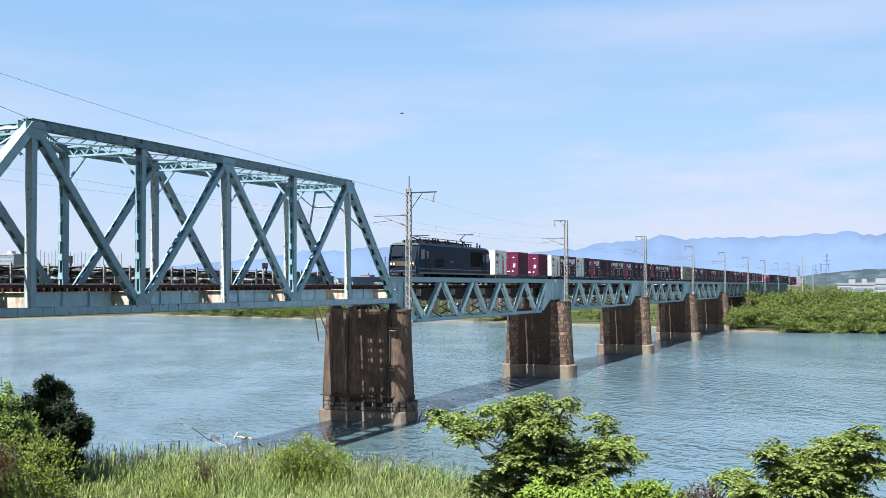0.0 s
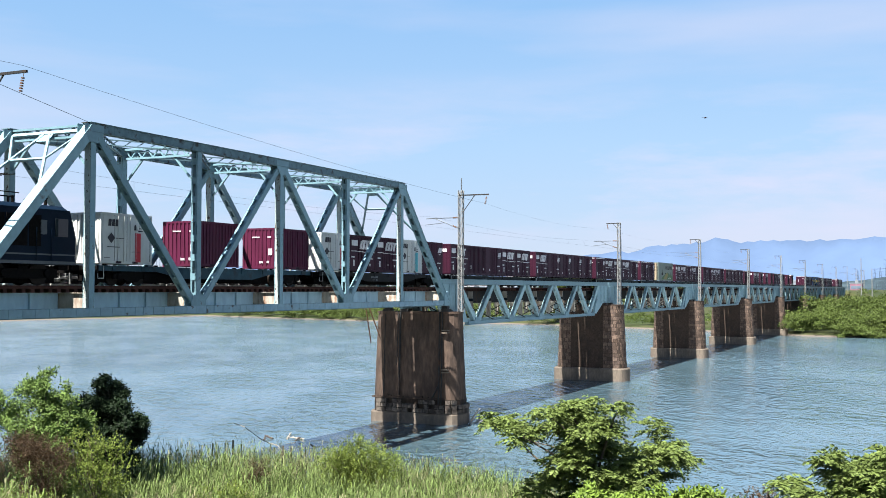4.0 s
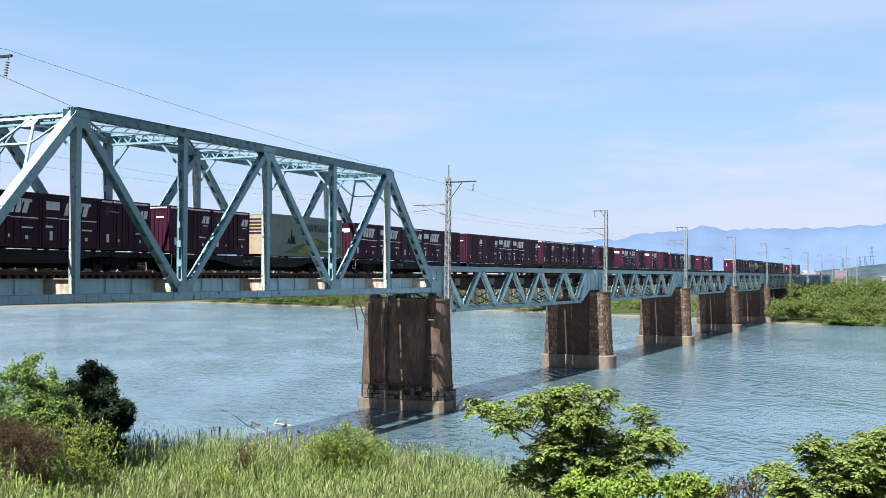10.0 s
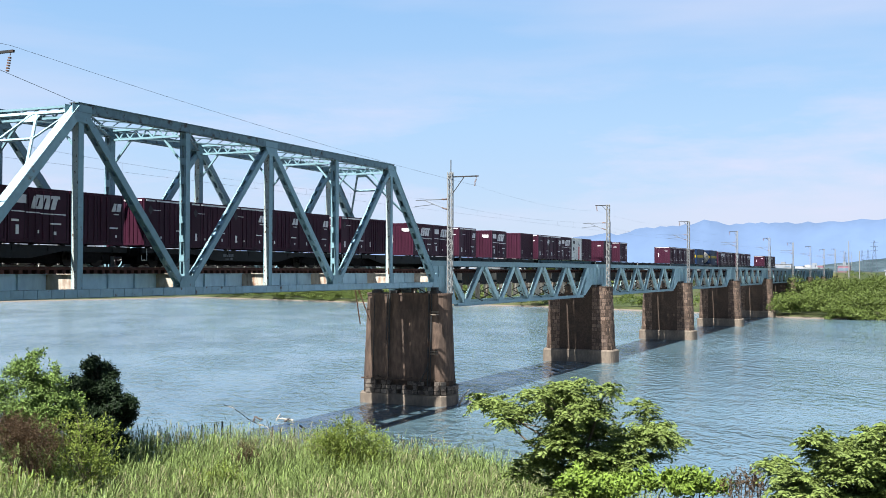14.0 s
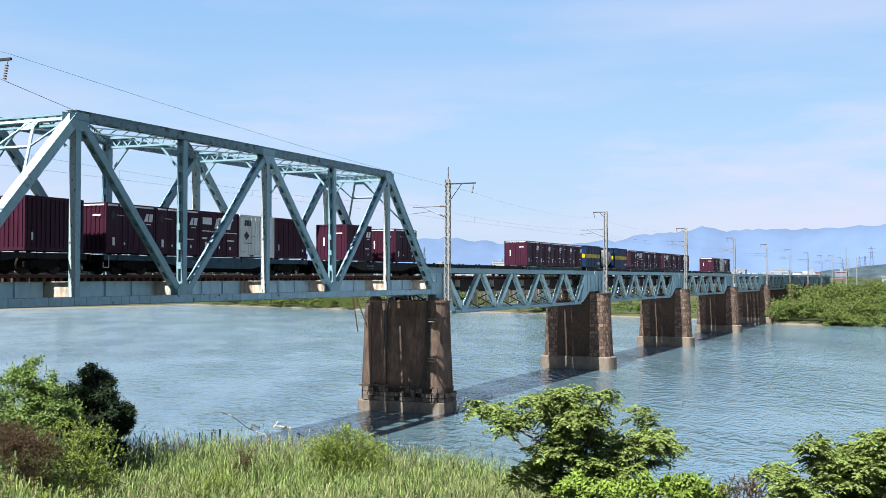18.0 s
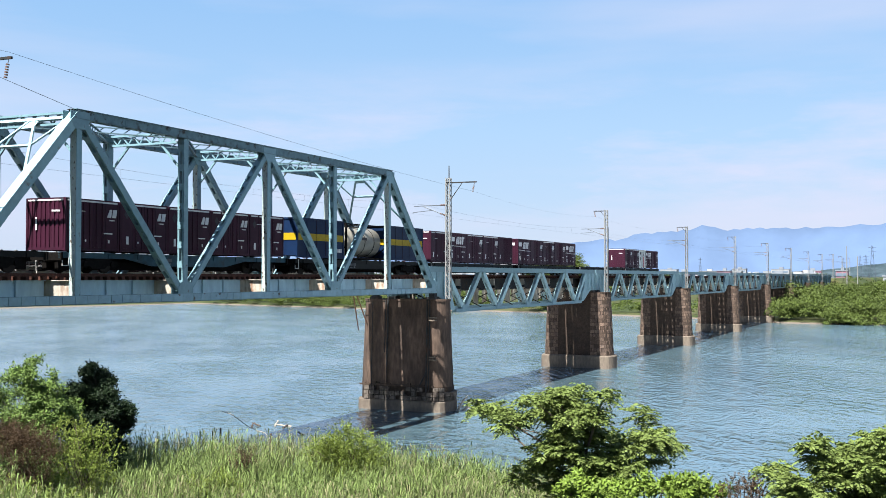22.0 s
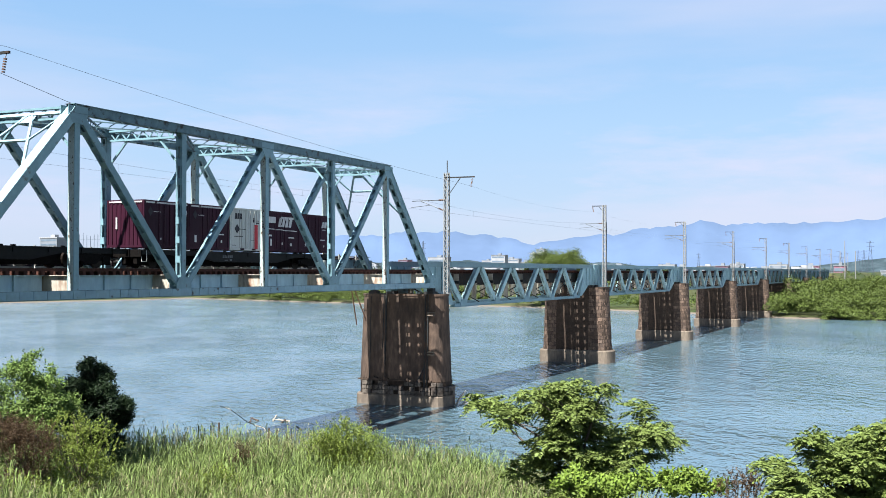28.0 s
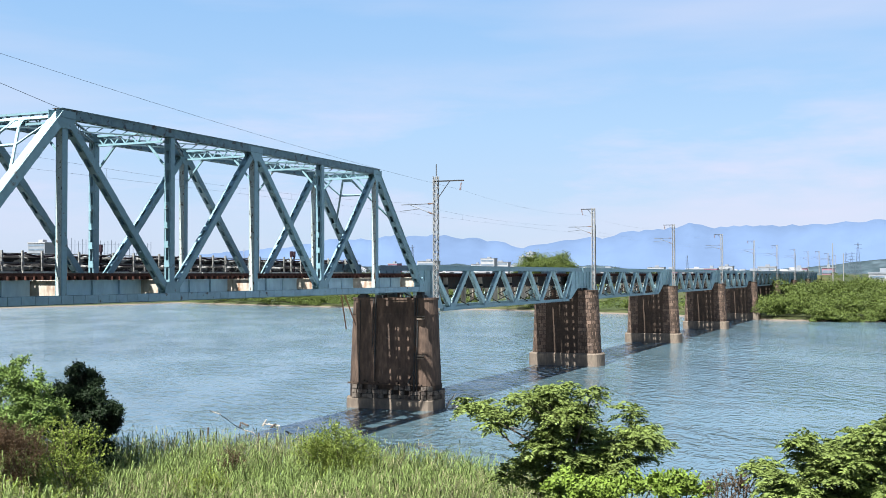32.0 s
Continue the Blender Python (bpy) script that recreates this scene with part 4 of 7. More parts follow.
CREAM = material("cream_cooling_unit_paint", (0.26, 0.21, 0.145), 0.5, grain=2.5, spread=0.1, stain=(0.17, 0.12, 0.07), stain_scale=1.4, stain_edge=(0.52, 0.75), bump=0.05)
GREEN = material("leaf_green_print", (0.060, 0.105, 0.040), 0.6, grain=4, spread=0.15, bump=0)
OCHRE = material("ochre_print", (0.20, 0.150, 0.045), 0.6, grain=4, spread=0.15, bump=0)
TANK = material("cream_tank_shell", (0.1988, 0.185, 0.1542), 0.35, 0.1, grain=2, spread=0.1, stain=(0.1469, 0.1322, 0.1077), stain_scale=1.2, stain_edge=(0.55, 0.8), bump=0.04)
WAGON = material("dark_grey_wagon_paint", (0.008092, 0.008568, 0.008568), 0.65, grain=4, spread=0.25, stain=(0.01047, 0.008568, 0.007616), stain_scale=1.2, bump=0.12, by_piece=0.25)
WAGON_BLUE = material("blue_grey_wagon_paint", (0.0204, 0.051, 0.068), 0.6, grain=4, spread=0.2, stain=(0.0272, 0.034, 0.0374), stain_scale=1.2, bump=0.12)
GEAR = material("greasy_running_gear", (0.006528, 0.005712, 0.005304), 0.8, 0.0, spec=0.03, grain=8, spread=0.35, bump=0.2)
WHEEL = material("wheel_steel", (0.022, 0.017, 0.014), 0.45, 0.6, grain=8, spread=0.25, bump=0.05)
LOCO_BLUE = material("dark_blue_locomotive_paint", (0.0025, 0.0085, 0.0190), 0.5, spec=0.06, grain=2, spread=0.12, stain=(0.0102, 0.01785, 0.0357), stain_scale=0.9, stain_edge=(0.55, 0.8), bump=0.02)
LOCO_GREY = material("pale_grey_locomotive_paint", (0.08484, 0.09138, 0.09792), 0.45, grain=3, spread=0.1, bump=0.03)
LOCO_GOLD = material("ochre_front_band", (0.060, 0.046, 0.031), 0.45, grain=3, spread=0.1, bump=0.02)
ROOFGREY = material("roof_gear_grey", (0.017, 0.01462, 0.01292), 0.7, grain=5, spread=0.25, bump=0.1)
GLASS = material("dark_window_glass", (0.010, 0.013, 0.016), 0.08, grain=1, spread=0.1, bump=0, spec=0.35)
LAMP = material("headlight_lens", (0.30, 0.26, 0.17), 0.15, grain=2, spread=0.02, bump=0, glow=2.0)
SKIRT = material("grimy_grey_skirt", (0.060, 0.062, 0.066), 0.6, grain=5, spread=0.3, stain=(0.02, 0.019, 0.018), stain_scale=3, stain_edge=(0.42, 0.6), bump=0.15)

CL, CW, CH = 3.715, 2.45, 2.50
FLOORZ = RAIL + 1.06
Y0, Y1 = TRACK - CW / 2, TRACK + CW / 2
E = 0.012                                  # how far markings stand proud


def side_bar(s, x0, x1, z0, z1, proud=0.0, y=None):
    """A flat plate on the side towards -Y; z over the container's floor."""
    y = Y0 if y is None else y
    s.box(x0, x1, y - E - proud, y + 0.004 - proud, FLOORZ + z0, FLOORZ + z1)


def slanted(s, x, z, w, h, lean, bars):
    """A block of leaning strokes that stands for a logo."""
    for i in range(bars):
        a = x + w * i / bars
        b = a + w / bars * 0.72
        s.prism([(a, FLOORZ + z), (b, FLOORZ + z), (b + lean, FLOORZ + z + h), (a + lean, FLOORZ + z + h)], Y0 - E, Y0 + 0.004)


def build_container(style):
    paint = {"white": OFFWHITE, "white_teal": OFFWHITE, "crimson": CRIMSON}.get(style, PURPLE)
    label = {"plain": "wine red steel freight container with a white emblem on its door",
             "striped": "wine red steel container with a white stripe along its top",
             "emblem": "wine red steel container with big white emblem and band",
             "ribbed": "dark wine red ribbed steel freight container without emblem",
             "white": "off-white freight container with a black diamond and red stripe",
             "white_teal": "off-white freight container with a black diamond and teal panel",
             "crimson": "crimson ribbed steel freight container with white signs on its end"}[style]
    root = thing("freight_container", (0, TRACK, FLOORZ), label, "container", "freight containers on the wagons")
    z = FLOORZ
    body = Shape().box(0.05, CL - 0.05, Y0 + 0.04, Y1 - 0.04, z + 0.16, z + CH - 0.04)
    part("body", body, paint, root)
    frame = Shape()
    for x in (0, CL - 0.11):
        for y in (Y0, Y1 - 0.11):
            frame.box(x, x + 0.11, y, y + 0.11, z + 0.0, z + CH)
    for zz, h in ((z + 0.03, 0.13), (z + CH - 0.10, 0.10)):
        frame.box(0.11, CL - 0.11, Y0, Y0 + 0.09, zz, zz + h).box(0.11, CL - 0.11, Y1 - 0.09, Y1, zz, zz + h)
        frame.box(0, 0.09, Y0 + 0.11, Y1 - 0.11, zz, zz + h).box(CL - 0.09, CL, Y0 + 0.11, Y1 - 0.11, zz, zz + h)
    part("corner_frame", frame, paint, root)
    part("roof", Shape().box(0.02, CL - 0.02, Y0 + 0.02, Y1 - 0.02, z + CH - 0.04, z + CH + 0.012), paint, root)
    for x0, x1 in ((0.005, 0.052), (CL - 0.052, CL - 0.005)):
        ends = Shape()
        for i in range(8):
            y = Y0 + 0.16 + i * 0.275
            ends.box(x0, x1, y, y + 0.13, z + 0.16, z + CH - 0.10)
        part("end_rib_panel", ends, paint, root)
    if style in ("ribbed", "crimson"):
        s = Shape()
        for i in range(12):
            x = 0.18 + i * 0.285
            s.box(x, x + 0.14, Y0 + 0.008, Y0 + 0.042, z + 0.16, z + CH - 0.10)
        part("side_rib_panel", s, paint, root)
    else:
        for x0, x1 in ((0.16, 0.95), (0.98, 1.84), (1.87, 2.73), (2.76, CL - 0.16)):
            s = Shape().box(x0, x1, Y0 + 0.012, Y0 + 0.045, z + 0.19, z + CH - 0.13)
            part("door_panel", s, paint, root)
        for x in (1.2, 1.62, 2.08, 2.5):
            part("locking_rod", Shape().rod((x, Y0 - 0.005, z + 0.12), (x, Y0 - 0.005, z + CH - 0.12), 0.018, 5), paint, root)
    seams = Shape()
    for x in ((0.13, CL - 0.14) if style in ("ribbed", "crimson") else (0.13, 0.962, 1.852, 2.742, CL - 0.14)):
        seams.box(x, x + 0.014, Y0 + 0.006, Y0 + 0.042, z + 0.17, z + CH - 0.11)
    part("seal", seams, SEAM if paint != OFFWHITE else GREYSEAL, root)
    pockets = Shape()
    for x in (1.05, 2.25):
        pockets.box(x, x + 0.40, Y0 - 0.004, Y0 + 0.05, z + 0.045, z + 0.15)
    each_part("fork_pocket", pockets, SEAM, root)
    m, emblem, stripe = Shape(), Shape(), Shape()
    if style in ("plain", "striped"):
        emblem.prism([(2.82, z + 1.68), (3.10, z + 1.68), (3.18, z + 2.08), (3.02, z + 2.08)], Y0 - E, Y0 + 0.004)
        emblem.prism([(3.18, z + 1.68), (3.46, z + 1.68), (3.54, z + 2.08), (3.26, z + 2.08)], Y0 - E, Y0 + 0.004)
        side_bar(m, 2.98, 3.36, 1.52, 1.57)
    if style == "plain":
        side_bar(m, 2.7, 3.3, 0.83, 0.90), side_bar(m, 0.75, 0.86, 0.42, 0.60), side_bar(m, 3.1, 3.2, 0.40, 0.52)
    if style == "striped":
        side_bar(stripe, 0.15, 0.85, 2.36, 2.44), side_bar(stripe, 1.0, CL - 0.15, 2.36, 2.44)
        
        side_bar(m, 0.75, 1.3, 1.90, 1.93)
        side_bar(m, 0.45, 0.62, 0.40, 0.80), side_bar(m, 2.6, 3.2, 0.86, 0.92), side_bar(m, 2.9, 3.0, 0.42, 0.58), side_bar(m, 1.3, 1.38, 0.45, 0.56)
    if style == "emblem":
        side_bar(m, 0.22, 1.05, 1.78, 2.16)
        slanted(emblem, 1.32, 1.56, 1.6, 0.58, 0.2, 4), side_bar(emblem, 1.62, 3.12, 2.06, 2.20), side_bar(emblem, 1.36, 1.75, 1.56, 1.68)
        side_bar(stripe, 0.2, 0.96, 1.38, 1.43), side_bar(stripe, 1.05, 1.86, 1.36, 1.41), side_bar(stripe, 1.9, 3.5, 1.33, 1.38)
        side_bar(m, 0.2, 0.62, 0.95, 1.05), side_bar(m, 0.45, 0.62, 0.38, 0.80), side_bar(m, 2.5, 3.2, 0.88, 0.95), side_bar(m, 1.75, 1.83, 0.45, 0.60), side_bar(m, 2.75, 2.9, 0.40, 0.56)
    if emblem.v:
        part("emblem", emblem, MARK, root, "white painted emblem")
    if style == "striped":
        part("hazard_diamond", Shape().prism([(0.30, z + 1.92), (0.50, z + 1.66), (0.70, z + 1.92), (0.50, z + 2.18)], Y0 - 0.006, Y0 + 0.004), DARKMARK, root, "dark diamond mark")
    if stripe.v:
        part("stripe", stripe, MARK, root, "white painted stripe")
    if style == "crimson":
        m.box(-E, 0.004, Y0 + 0.35, Y0 + 0.62, z + 1.92, z + 1.99).box(-E, 0.004, Y0 + 1.2, Y0 + 1.75, z + 1.92, z + 1.99)
        m.box(-E, 0.004, Y0 + 0.28, Y0 + 0.55, z + 0.85, z + 1.25).box(-E, 0.004, Y0 + 0.5, Y0 + 0.66, z + 0.36, z + 0.50).box(-E, 0.004, Y0 + 0.95, Y0 + 1.2, z + 0.36, z + 0.48)
    if style == "ribbed":
        side_bar(m, 3.2, 3.3, 0.45, 0.60), side_bar(m, 0.4, 0.5, 0.5, 0.85)
    if style in ("plain", "striped", "emblem"):       # marks on the end wall
        m.box(-E, 0.004, Y0 + 0.35, Y0 + 0.85, z + 1.85, z + 1.93)
        m.box(-E, 0.004, Y0 + 1.75, Y0 + 1.85, z + 1.0, z + 1.6)
        if style == "emblem":
            m.box(-E, 0.004, Y0 + 0.35, Y0 + 1.0, z + 1.93, z + 2.12)
        if style == "striped":
            m.box(-E, 0.004, Y0 + 0.15, Y1 - 0.15, z + 2.37, z + 2.44)
    if style in ("white", "white_teal"):
        d = Shape()
        cx, cz, r = 0.72, z + 1.28, 0.26
        d.prism([(cx - r, cz), (cx, cz - r), (cx + r, cz), (cx, cz + r)], Y0 - E, Y0 + 0.004)
        slanted(d, 0.5, 1.86, 0.75, 0.34, 0.04, 3)
        side_bar(d, 0.45, 1.3, 0.82, 0.86), side_bar(d, 1.0, 1.6, 1.26, 1.29), side_bar(d, 0.2, 0.6, 0.30, 0.33), side_bar(d, 2.2, 2.8, 0.62, 0.64)
        d.prism([(2.36, z + 1.72), (2.60, z + 1.72), (2.52, z + 2.02), (2.40, z + 1.98)], Y0 - E, Y0 + 0.004), side_bar(d, 2.66, 2.98, 1.66, 1.72), side_bar(d, 2.75, 2.95, 1.80, 1.84)
        part("marking", d, DARKMARK, root, "black painted marks")
        c = Shape()
        side_bar(c, 2.45, 2.95 if style == "white_teal" else 2.85, 0.12, 1.58)
        part("colour_panel", c, REDMARK if style == "white" else TEAL, root, "coloured panel")
    if m.v:
        each_part("marking", m, MARK, root, "white painted mark")
    return root


def build_blue_container():
    root = thing("freight_container", (0, TRACK, FLOORZ), "blue steel container with a broad yellow band", "container", "freight containers on the wagons")
    n, z, h = 6.06, FLOORZ, 2.60
    part("body", Shape().box(0.05, n - 0.05, Y0 + 0.04, Y1 - 0.04, z + 0.15, z + h - 0.02), BLUE, root)
    f = Shape()
    for x in (0, n - 0.12):
        for y in (Y0, Y1 - 0.12):
            f.box(x, x + 0.12, y, y + 0.12, z, z + h)
    f.box(0.12, n - 0.12, Y0, Y0 + 0.1, z + 0.02, z + 0.16).box(0.12, n - 0.12, Y0, Y0 + 0.1, z + h - 0.1, z + h).box(0, 0.1, Y0 + 0.12, Y1 - 0.12, z + h - 0.1, z + h)
    part("corner_frame", f, BLUE, root)
    b = Shape().box(0.125, n - 0.125, Y0 + 0.02, Y0 + 0.05, z + 1.15, z + 1.60)
    part("band", b, YELLOW, root, "yellow band on the side")
    part("band", Shape().box(0.02, 0.06, Y0 + 0.125, Y1 - 0.125, z + 1.15, z + 1.60), YELLOW, root, "yellow band on the end")
    s = Shape()
    for i in range(4):
        s.box(1.2 + i * 1.2, 1.212 + i * 1.2, Y0 + 0.012, Y0 + 0.045, z + 0.16, z + h - 0.1)
    part("seal", s, SEAM, root)
    mk = Shape()
    for i in range(5):
        side_bar(mk, n - 1.25 + i * 0.2, n - 1.12 + i * 0.2, 0.42, 0.66, proud=-0.025)
    part("marking", mk, MARK, root)
    return root


def build_tank_container():
    root = thing("tank_container", (0, TRACK, FLOORZ), "cream cylindrical tank container in a dark steel frame", "container", "freight containers on the wagons")
    n, z, h = 6.06, FLOORZ, 2.5
    zc = z + 1.28
    rings = [(0.35, 0.55), (0.45, 0.9), (0.62, 1.06), (5.44, 1.06), (5.61, 0.9), (5.71, 0.55)]
    s = Shape()
    k = 20
    vs = [(x, TRACK + r * math.cos(2 * math.pi * i / k), zc + r * math.sin(2 * math.pi * i / k)) for x, r in rings for i in range(k)]
    fs = [(j * k + i, j * k + (i + 1) % k, (j + 1) * k + (i + 1) % k, (j + 1) * k + i) for j in range(len(rings) - 1) for i in range(k)]
    s.add(vs, fs + [tuple(range(k)), tuple(range(5 * k, 6 * k))])
    part("tank", s, TANK, root, smooth=True)
    f = Shape()
    for x in (0, n - 0.12):
        for y in (Y0, Y1 - 0.12):
            f.box(x, x + 0.12, y, y + 0.12, z, z + h)
        for zz in (z, z + h - 0.1):
            f.box(x, x + 0.12, Y0 + 0.12, Y1 - 0.12, zz, zz + 0.1)
        f.beam((x + 0.06, Y0 + 0.06, z + 0.9), (x + 0.06, TRACK, z + 0.1), 0.08, 0.08, (1, 0, 0)).beam((x + 0.06, Y1 - 0.06, z + 0.9), (x + 0.06, TRACK, z + 0.1), 0.08, 0.08, (1, 0, 0))
    for y in (Y0, Y1 - 0.1):
        f.box(0.12, n - 0.12, y, y + 0.1, z, z + 0.14).box(0.12, n - 0.12, y, y + 0.08, z + h - 0.08, z + h)
    part("corner_frame", f, GEAR, root)
    t = Shape()
    for x in (1.6, 3.0, 4.4):
        t.prism([(TRACK + 1.075 * math.cos(2 * math.pi * i / 24), zc + 1.075 * math.sin(2 * math.pi * i / 24)) for i in range(24)], x, x + 0.07, "x")
    part("band", t, ROOFGREY, root)
    part("walkway", Shape().box(1.2, 4.9, TRACK - 0.25, TRACK + 0.25, z + h - 0.06, z + h), ROOFGREY, root)
    part("plate", Shape().box(2.5, 3.2, Y0 + 0.10, Y0 + 0.13, zc + 0.1, zc + 0.3), DARKMARK, root)
    return root


def lettering(words, size, at, mat, parent):
    cu = bpy.data.curves.new("lettering", "FONT")
    cu.body, cu.size, cu.extrude = words, size, 0.004
    ob = new("lettering", cu)
    me = bpy.data.meshes.new_from_object(ob.evaluated_get(bpy.context.evaluated_depsgraph_get()))
    bpy.data.objects.remove(ob)
    me.transform(Matrix.Rotation(radians(90), 4, "X"))
    me.materials.clear()
    me.materials.append(mat)
    o = new("lettering", me)
    o.parent, o.location = parent, Vector(at) - base_of(parent)
    return o


def build_reefer():
    root = thing("refrigerated_container", (0, TRACK, FLOORZ), "grey-green refrigerated container with painted fields and a louvred cooling unit", "container", "freight containers on the wagons")
    n, z, h = 9.41, FLOORZ, 2.60
    part("body", Shape().box(0.62, n - 0.03, Y0 + 0.03, Y1 - 0.03, z + 0.14, z + h - 0.02), REEFER, root)
    f = Shape()
    for x in (0.5, n - 0.12):
        for y in (Y0, Y1 - 0.12):
            f.box(x, x + 0.12, y, y + 0.12, z, z + h)
    for y in (Y0, Y1 - 0.1):
        f.box(0.62, n - 0.12, y, y + 0.1, z + 0.02, z + 0.15).box(0.62, n - 0.12, y, y + 0.1, z + h - 0.09, z + h)
    part("corner_frame", f, REEFER, root)
    u = Shape().box(0.0, 0.5, Y0 + 0.15, Y1 - 0.15, z + 0.1, z + h - 0.12)
    part("cooling_unit", u, CREAM, root, "cream cooling unit")
    g = Shape()
    for i in range(5):
        g.box(-0.02, 0.01, Y0 + 0.3, Y1 - 0.3, z + 1.35 + i * 0.21, z + 1.45 + i * 0.21)
        g.box(0.08, 0.45, Y0 + 0.13, Y0 + 0.16, z + 1.35 + i * 0.21, z + 1.46 + i * 0.21)
    part("louvre", g, SEAM, root, "black louvre slats")
    yy = Y0 + 0.03
    p = Shape().prism([(2.2, z + 0.2), (n - 0.2, z + 0.2), (n - 0.2, z + 0.75), (7.4, z + 0.95), (6.0, z + 1.25), (4.8, z + 0.95), (3.4, z + 0.65)], yy - 0.012, yy)
    part("field_picture", p, GREEN, root, "green painted field")
    p = Shape().prism([(3.6, z + 0.22), (5.6, z + 0.22), (6.4, z + 0.9), (6.0, z + 1.15), (5.1, z + 1.0)], yy - 0.017, yy - 0.013)
    part("field_picture", p, OCHRE, root, "ochre painted field")
    p = Shape()
    for x, w, hh in ((3.0, 0.12, 0.9), (3.2, 0.3, 0.5), (2.7, 0.2, 0.35), (4.9, 0.3, 0.35), (8.3, 0.25, 0.5)):
        p.prism([(x - w, z + 0.8), (x + w, z + 0.8), (x + w * 0.4, z + 0.8 + hh), (x - w * 0.4, z + 0.8 + hh)], yy - 0.006, yy - 0.002)
    part("field_picture", p, ROOFGREY, root, "grey painted building outlines")
    lettering("高鮮度高品質物流", 0.56, (4.55, yy - 0.014, z + 1.68), DARKMARK, root)
    b = Shape()
    for i in range(6):
        b.box(6.6 + i * 0.28, 6.82 + i * 0.28, yy - 0.022, yy - 0.018, z + 0.35, z + 0.45)
    part("marking", b, MARK, root)
    return root


def wheelset(s, x, r=0.43):
    for y in (TRACK - 0.56, TRACK + 0.56):
        s.rod((x, y - 0.065, RAIL + r), (x, y + 0.065, RAIL + r), r, 16)
    s.rod((x, TRACK - 0.95, RAIL + r), (x, TRACK + 0.95, RAIL + r), 0.075, 8)


def build_wagon(paint):
    root = thing("flat_wagon", (0, TRACK, RAIL), "long dark steel container flat wagon on two bogies" if paint == WAGON else "long blue-grey steel container flat wagon on two bogies", "wagon", "container wagons of the train")
    a, b = -0.25, 19.35
    for y, e in ((TRACK - 1.12, 1), (TRACK + 1.12, -1)):
        s = Shape().prism([(a, RAIL + 0.98), (b, RAIL + 0.98), (b, RAIL + 0.72), (b - 4.6, RAIL + 0.72), (b - 6.6, RAIL + 0.38), (a + 6.6, RAIL + 0.38), (a + 4.6, RAIL + 0.72), (a, RAIL + 0.72)], y - 0.03, y + 0.03)
        s.box(a, b, y - 0.08, y + 0.08, RAIL + 0.95, RAIL + 0.99)
        for i in range(9):
            x = a + 1.2 + i * 2.15
            s.box(x - 0.03, x + 0.03, y - 0.07, y + 0.07, RAIL + 0.72, RAIL + 0.95)
        part("side_sill", s, paint, root)
    d = Shape().box(a, b, TRACK - 0.25, TRACK + 0.25, RAIL + 0.55, RAIL + 0.95)
    for i in range(14):
        x = a + 0.5 + i * 1.42
        d.box(x - 0.1, x + 0.1, TRACK - 1.09, TRACK + 1.09, RAIL + 0.82, RAIL + 0.95)
    d.box(a, a + 0.12, TRACK - 1.25, TRACK + 1.25, RAIL + 0.6, RAIL + 0.98).box(b - 0.12, b, TRACK - 1.25, TRACK + 1.25, RAIL + 0.6, RAIL + 0.98)
    part("underframe", d, GEAR, root)
    # added dark block that stands in for the shade under the wagon
    part("brake_beam", Shape().box(a + 0.6, b - 0.6, TRACK - 0.5, TRACK + 0.5, RAIL + 0.16, RAIL + 0.56), GEAR, root)
    locks = Shape()
    for k in range(5):
        for x in (k * 3.78 + 0.25, k * 3.78 + 3.3):
            for y in (TRACK - 1.2, TRACK + 1.1):
                locks.box(x, x + 0.22, y, y + 0.1, RAIL + 0.97, RAIL + 1.055)
    part("container_lock", locks, GEAR, root)["kind"] = "stuff"
    for x in (a + 2.7, b - 2.7):
        bg = Shape()
        for y in (TRACK - 1.02, TRACK + 1.02):
            bg.prism([(x - 1.35, RAIL + 0.34), (x - 0.6, RAIL + 0.34), (x - 0.4, RAIL + 0.2), (x + 0.4, RAIL + 0.2), (x + 0.6, RAIL + 0.34), (x + 1.35, RAIL + 0.34), (x + 1.35, RAIL + 0.58), (x + 0.5, RAIL + 0.70), (x - 0.5, RAIL + 0.70), (x - 1.35, RAIL + 0.58)], y - 0.07, y + 0.07)
            for o in (-0.95, 0.95):
                bg.rod((x + o, y - 0.13 if y < TRACK else y + 0.07, RAIL + 0.43), (x + o, y - 0.07 if y < TRACK else y + 0.13, RAIL + 0.43), 0.16, 10)
        bg.box(x - 0.2, x + 0.2, TRACK - 0.95, TRACK + 0.95, RAIL + 0.35, RAIL + 0.55)
        bogie = part("bogie", bg, GEAR, root)
        for o in (-0.95, 0.95):
            w = Shape()
            wheelset(w, x + o)
            part("wheelset", w, WHEEL, bogie)
    for x, e in ((a, -1), (b, 1)):
        part("coupler", Shape().box(min(x, x + e * 0.42), max(x, x + e * 0.42), TRACK - 0.12, TRACK + 0.12, RAIL + 0.72, RAIL + 1.0), GEAR, root)
    st = Shape()
    for y in (TRACK - 1.22, TRACK + 1.22):
        st.rod((a + 0.1, y, RAIL + 0.35), (a + 0.1, y, RAIL + 0.95), 0.018, 5).rod((a + 0.5, y, RAIL + 0.35), (a + 0.5, y, RAIL + 0.95), 0.018, 5).rod((a + 0.1, y, RAIL + 0.36), (a + 0.5, y, RAIL + 0.36), 0.018, 5)
    part("step", st, OFFWHITE, root, "pale footstep frame")
    brake = Shape().box(8.2, 9.4, TRACK - 0.95, TRACK - 0.4, RAIL + 0.42, RAIL + 0.8).rod((10.2, TRACK - 0.7, RAIL + 0.6), (11.6, TRACK - 0.7, RAIL + 0.6), 0.17, 10)
    part("brake_gear", brake, GEAR, root)
    mk = Shape()
    y = TRACK - 1.15
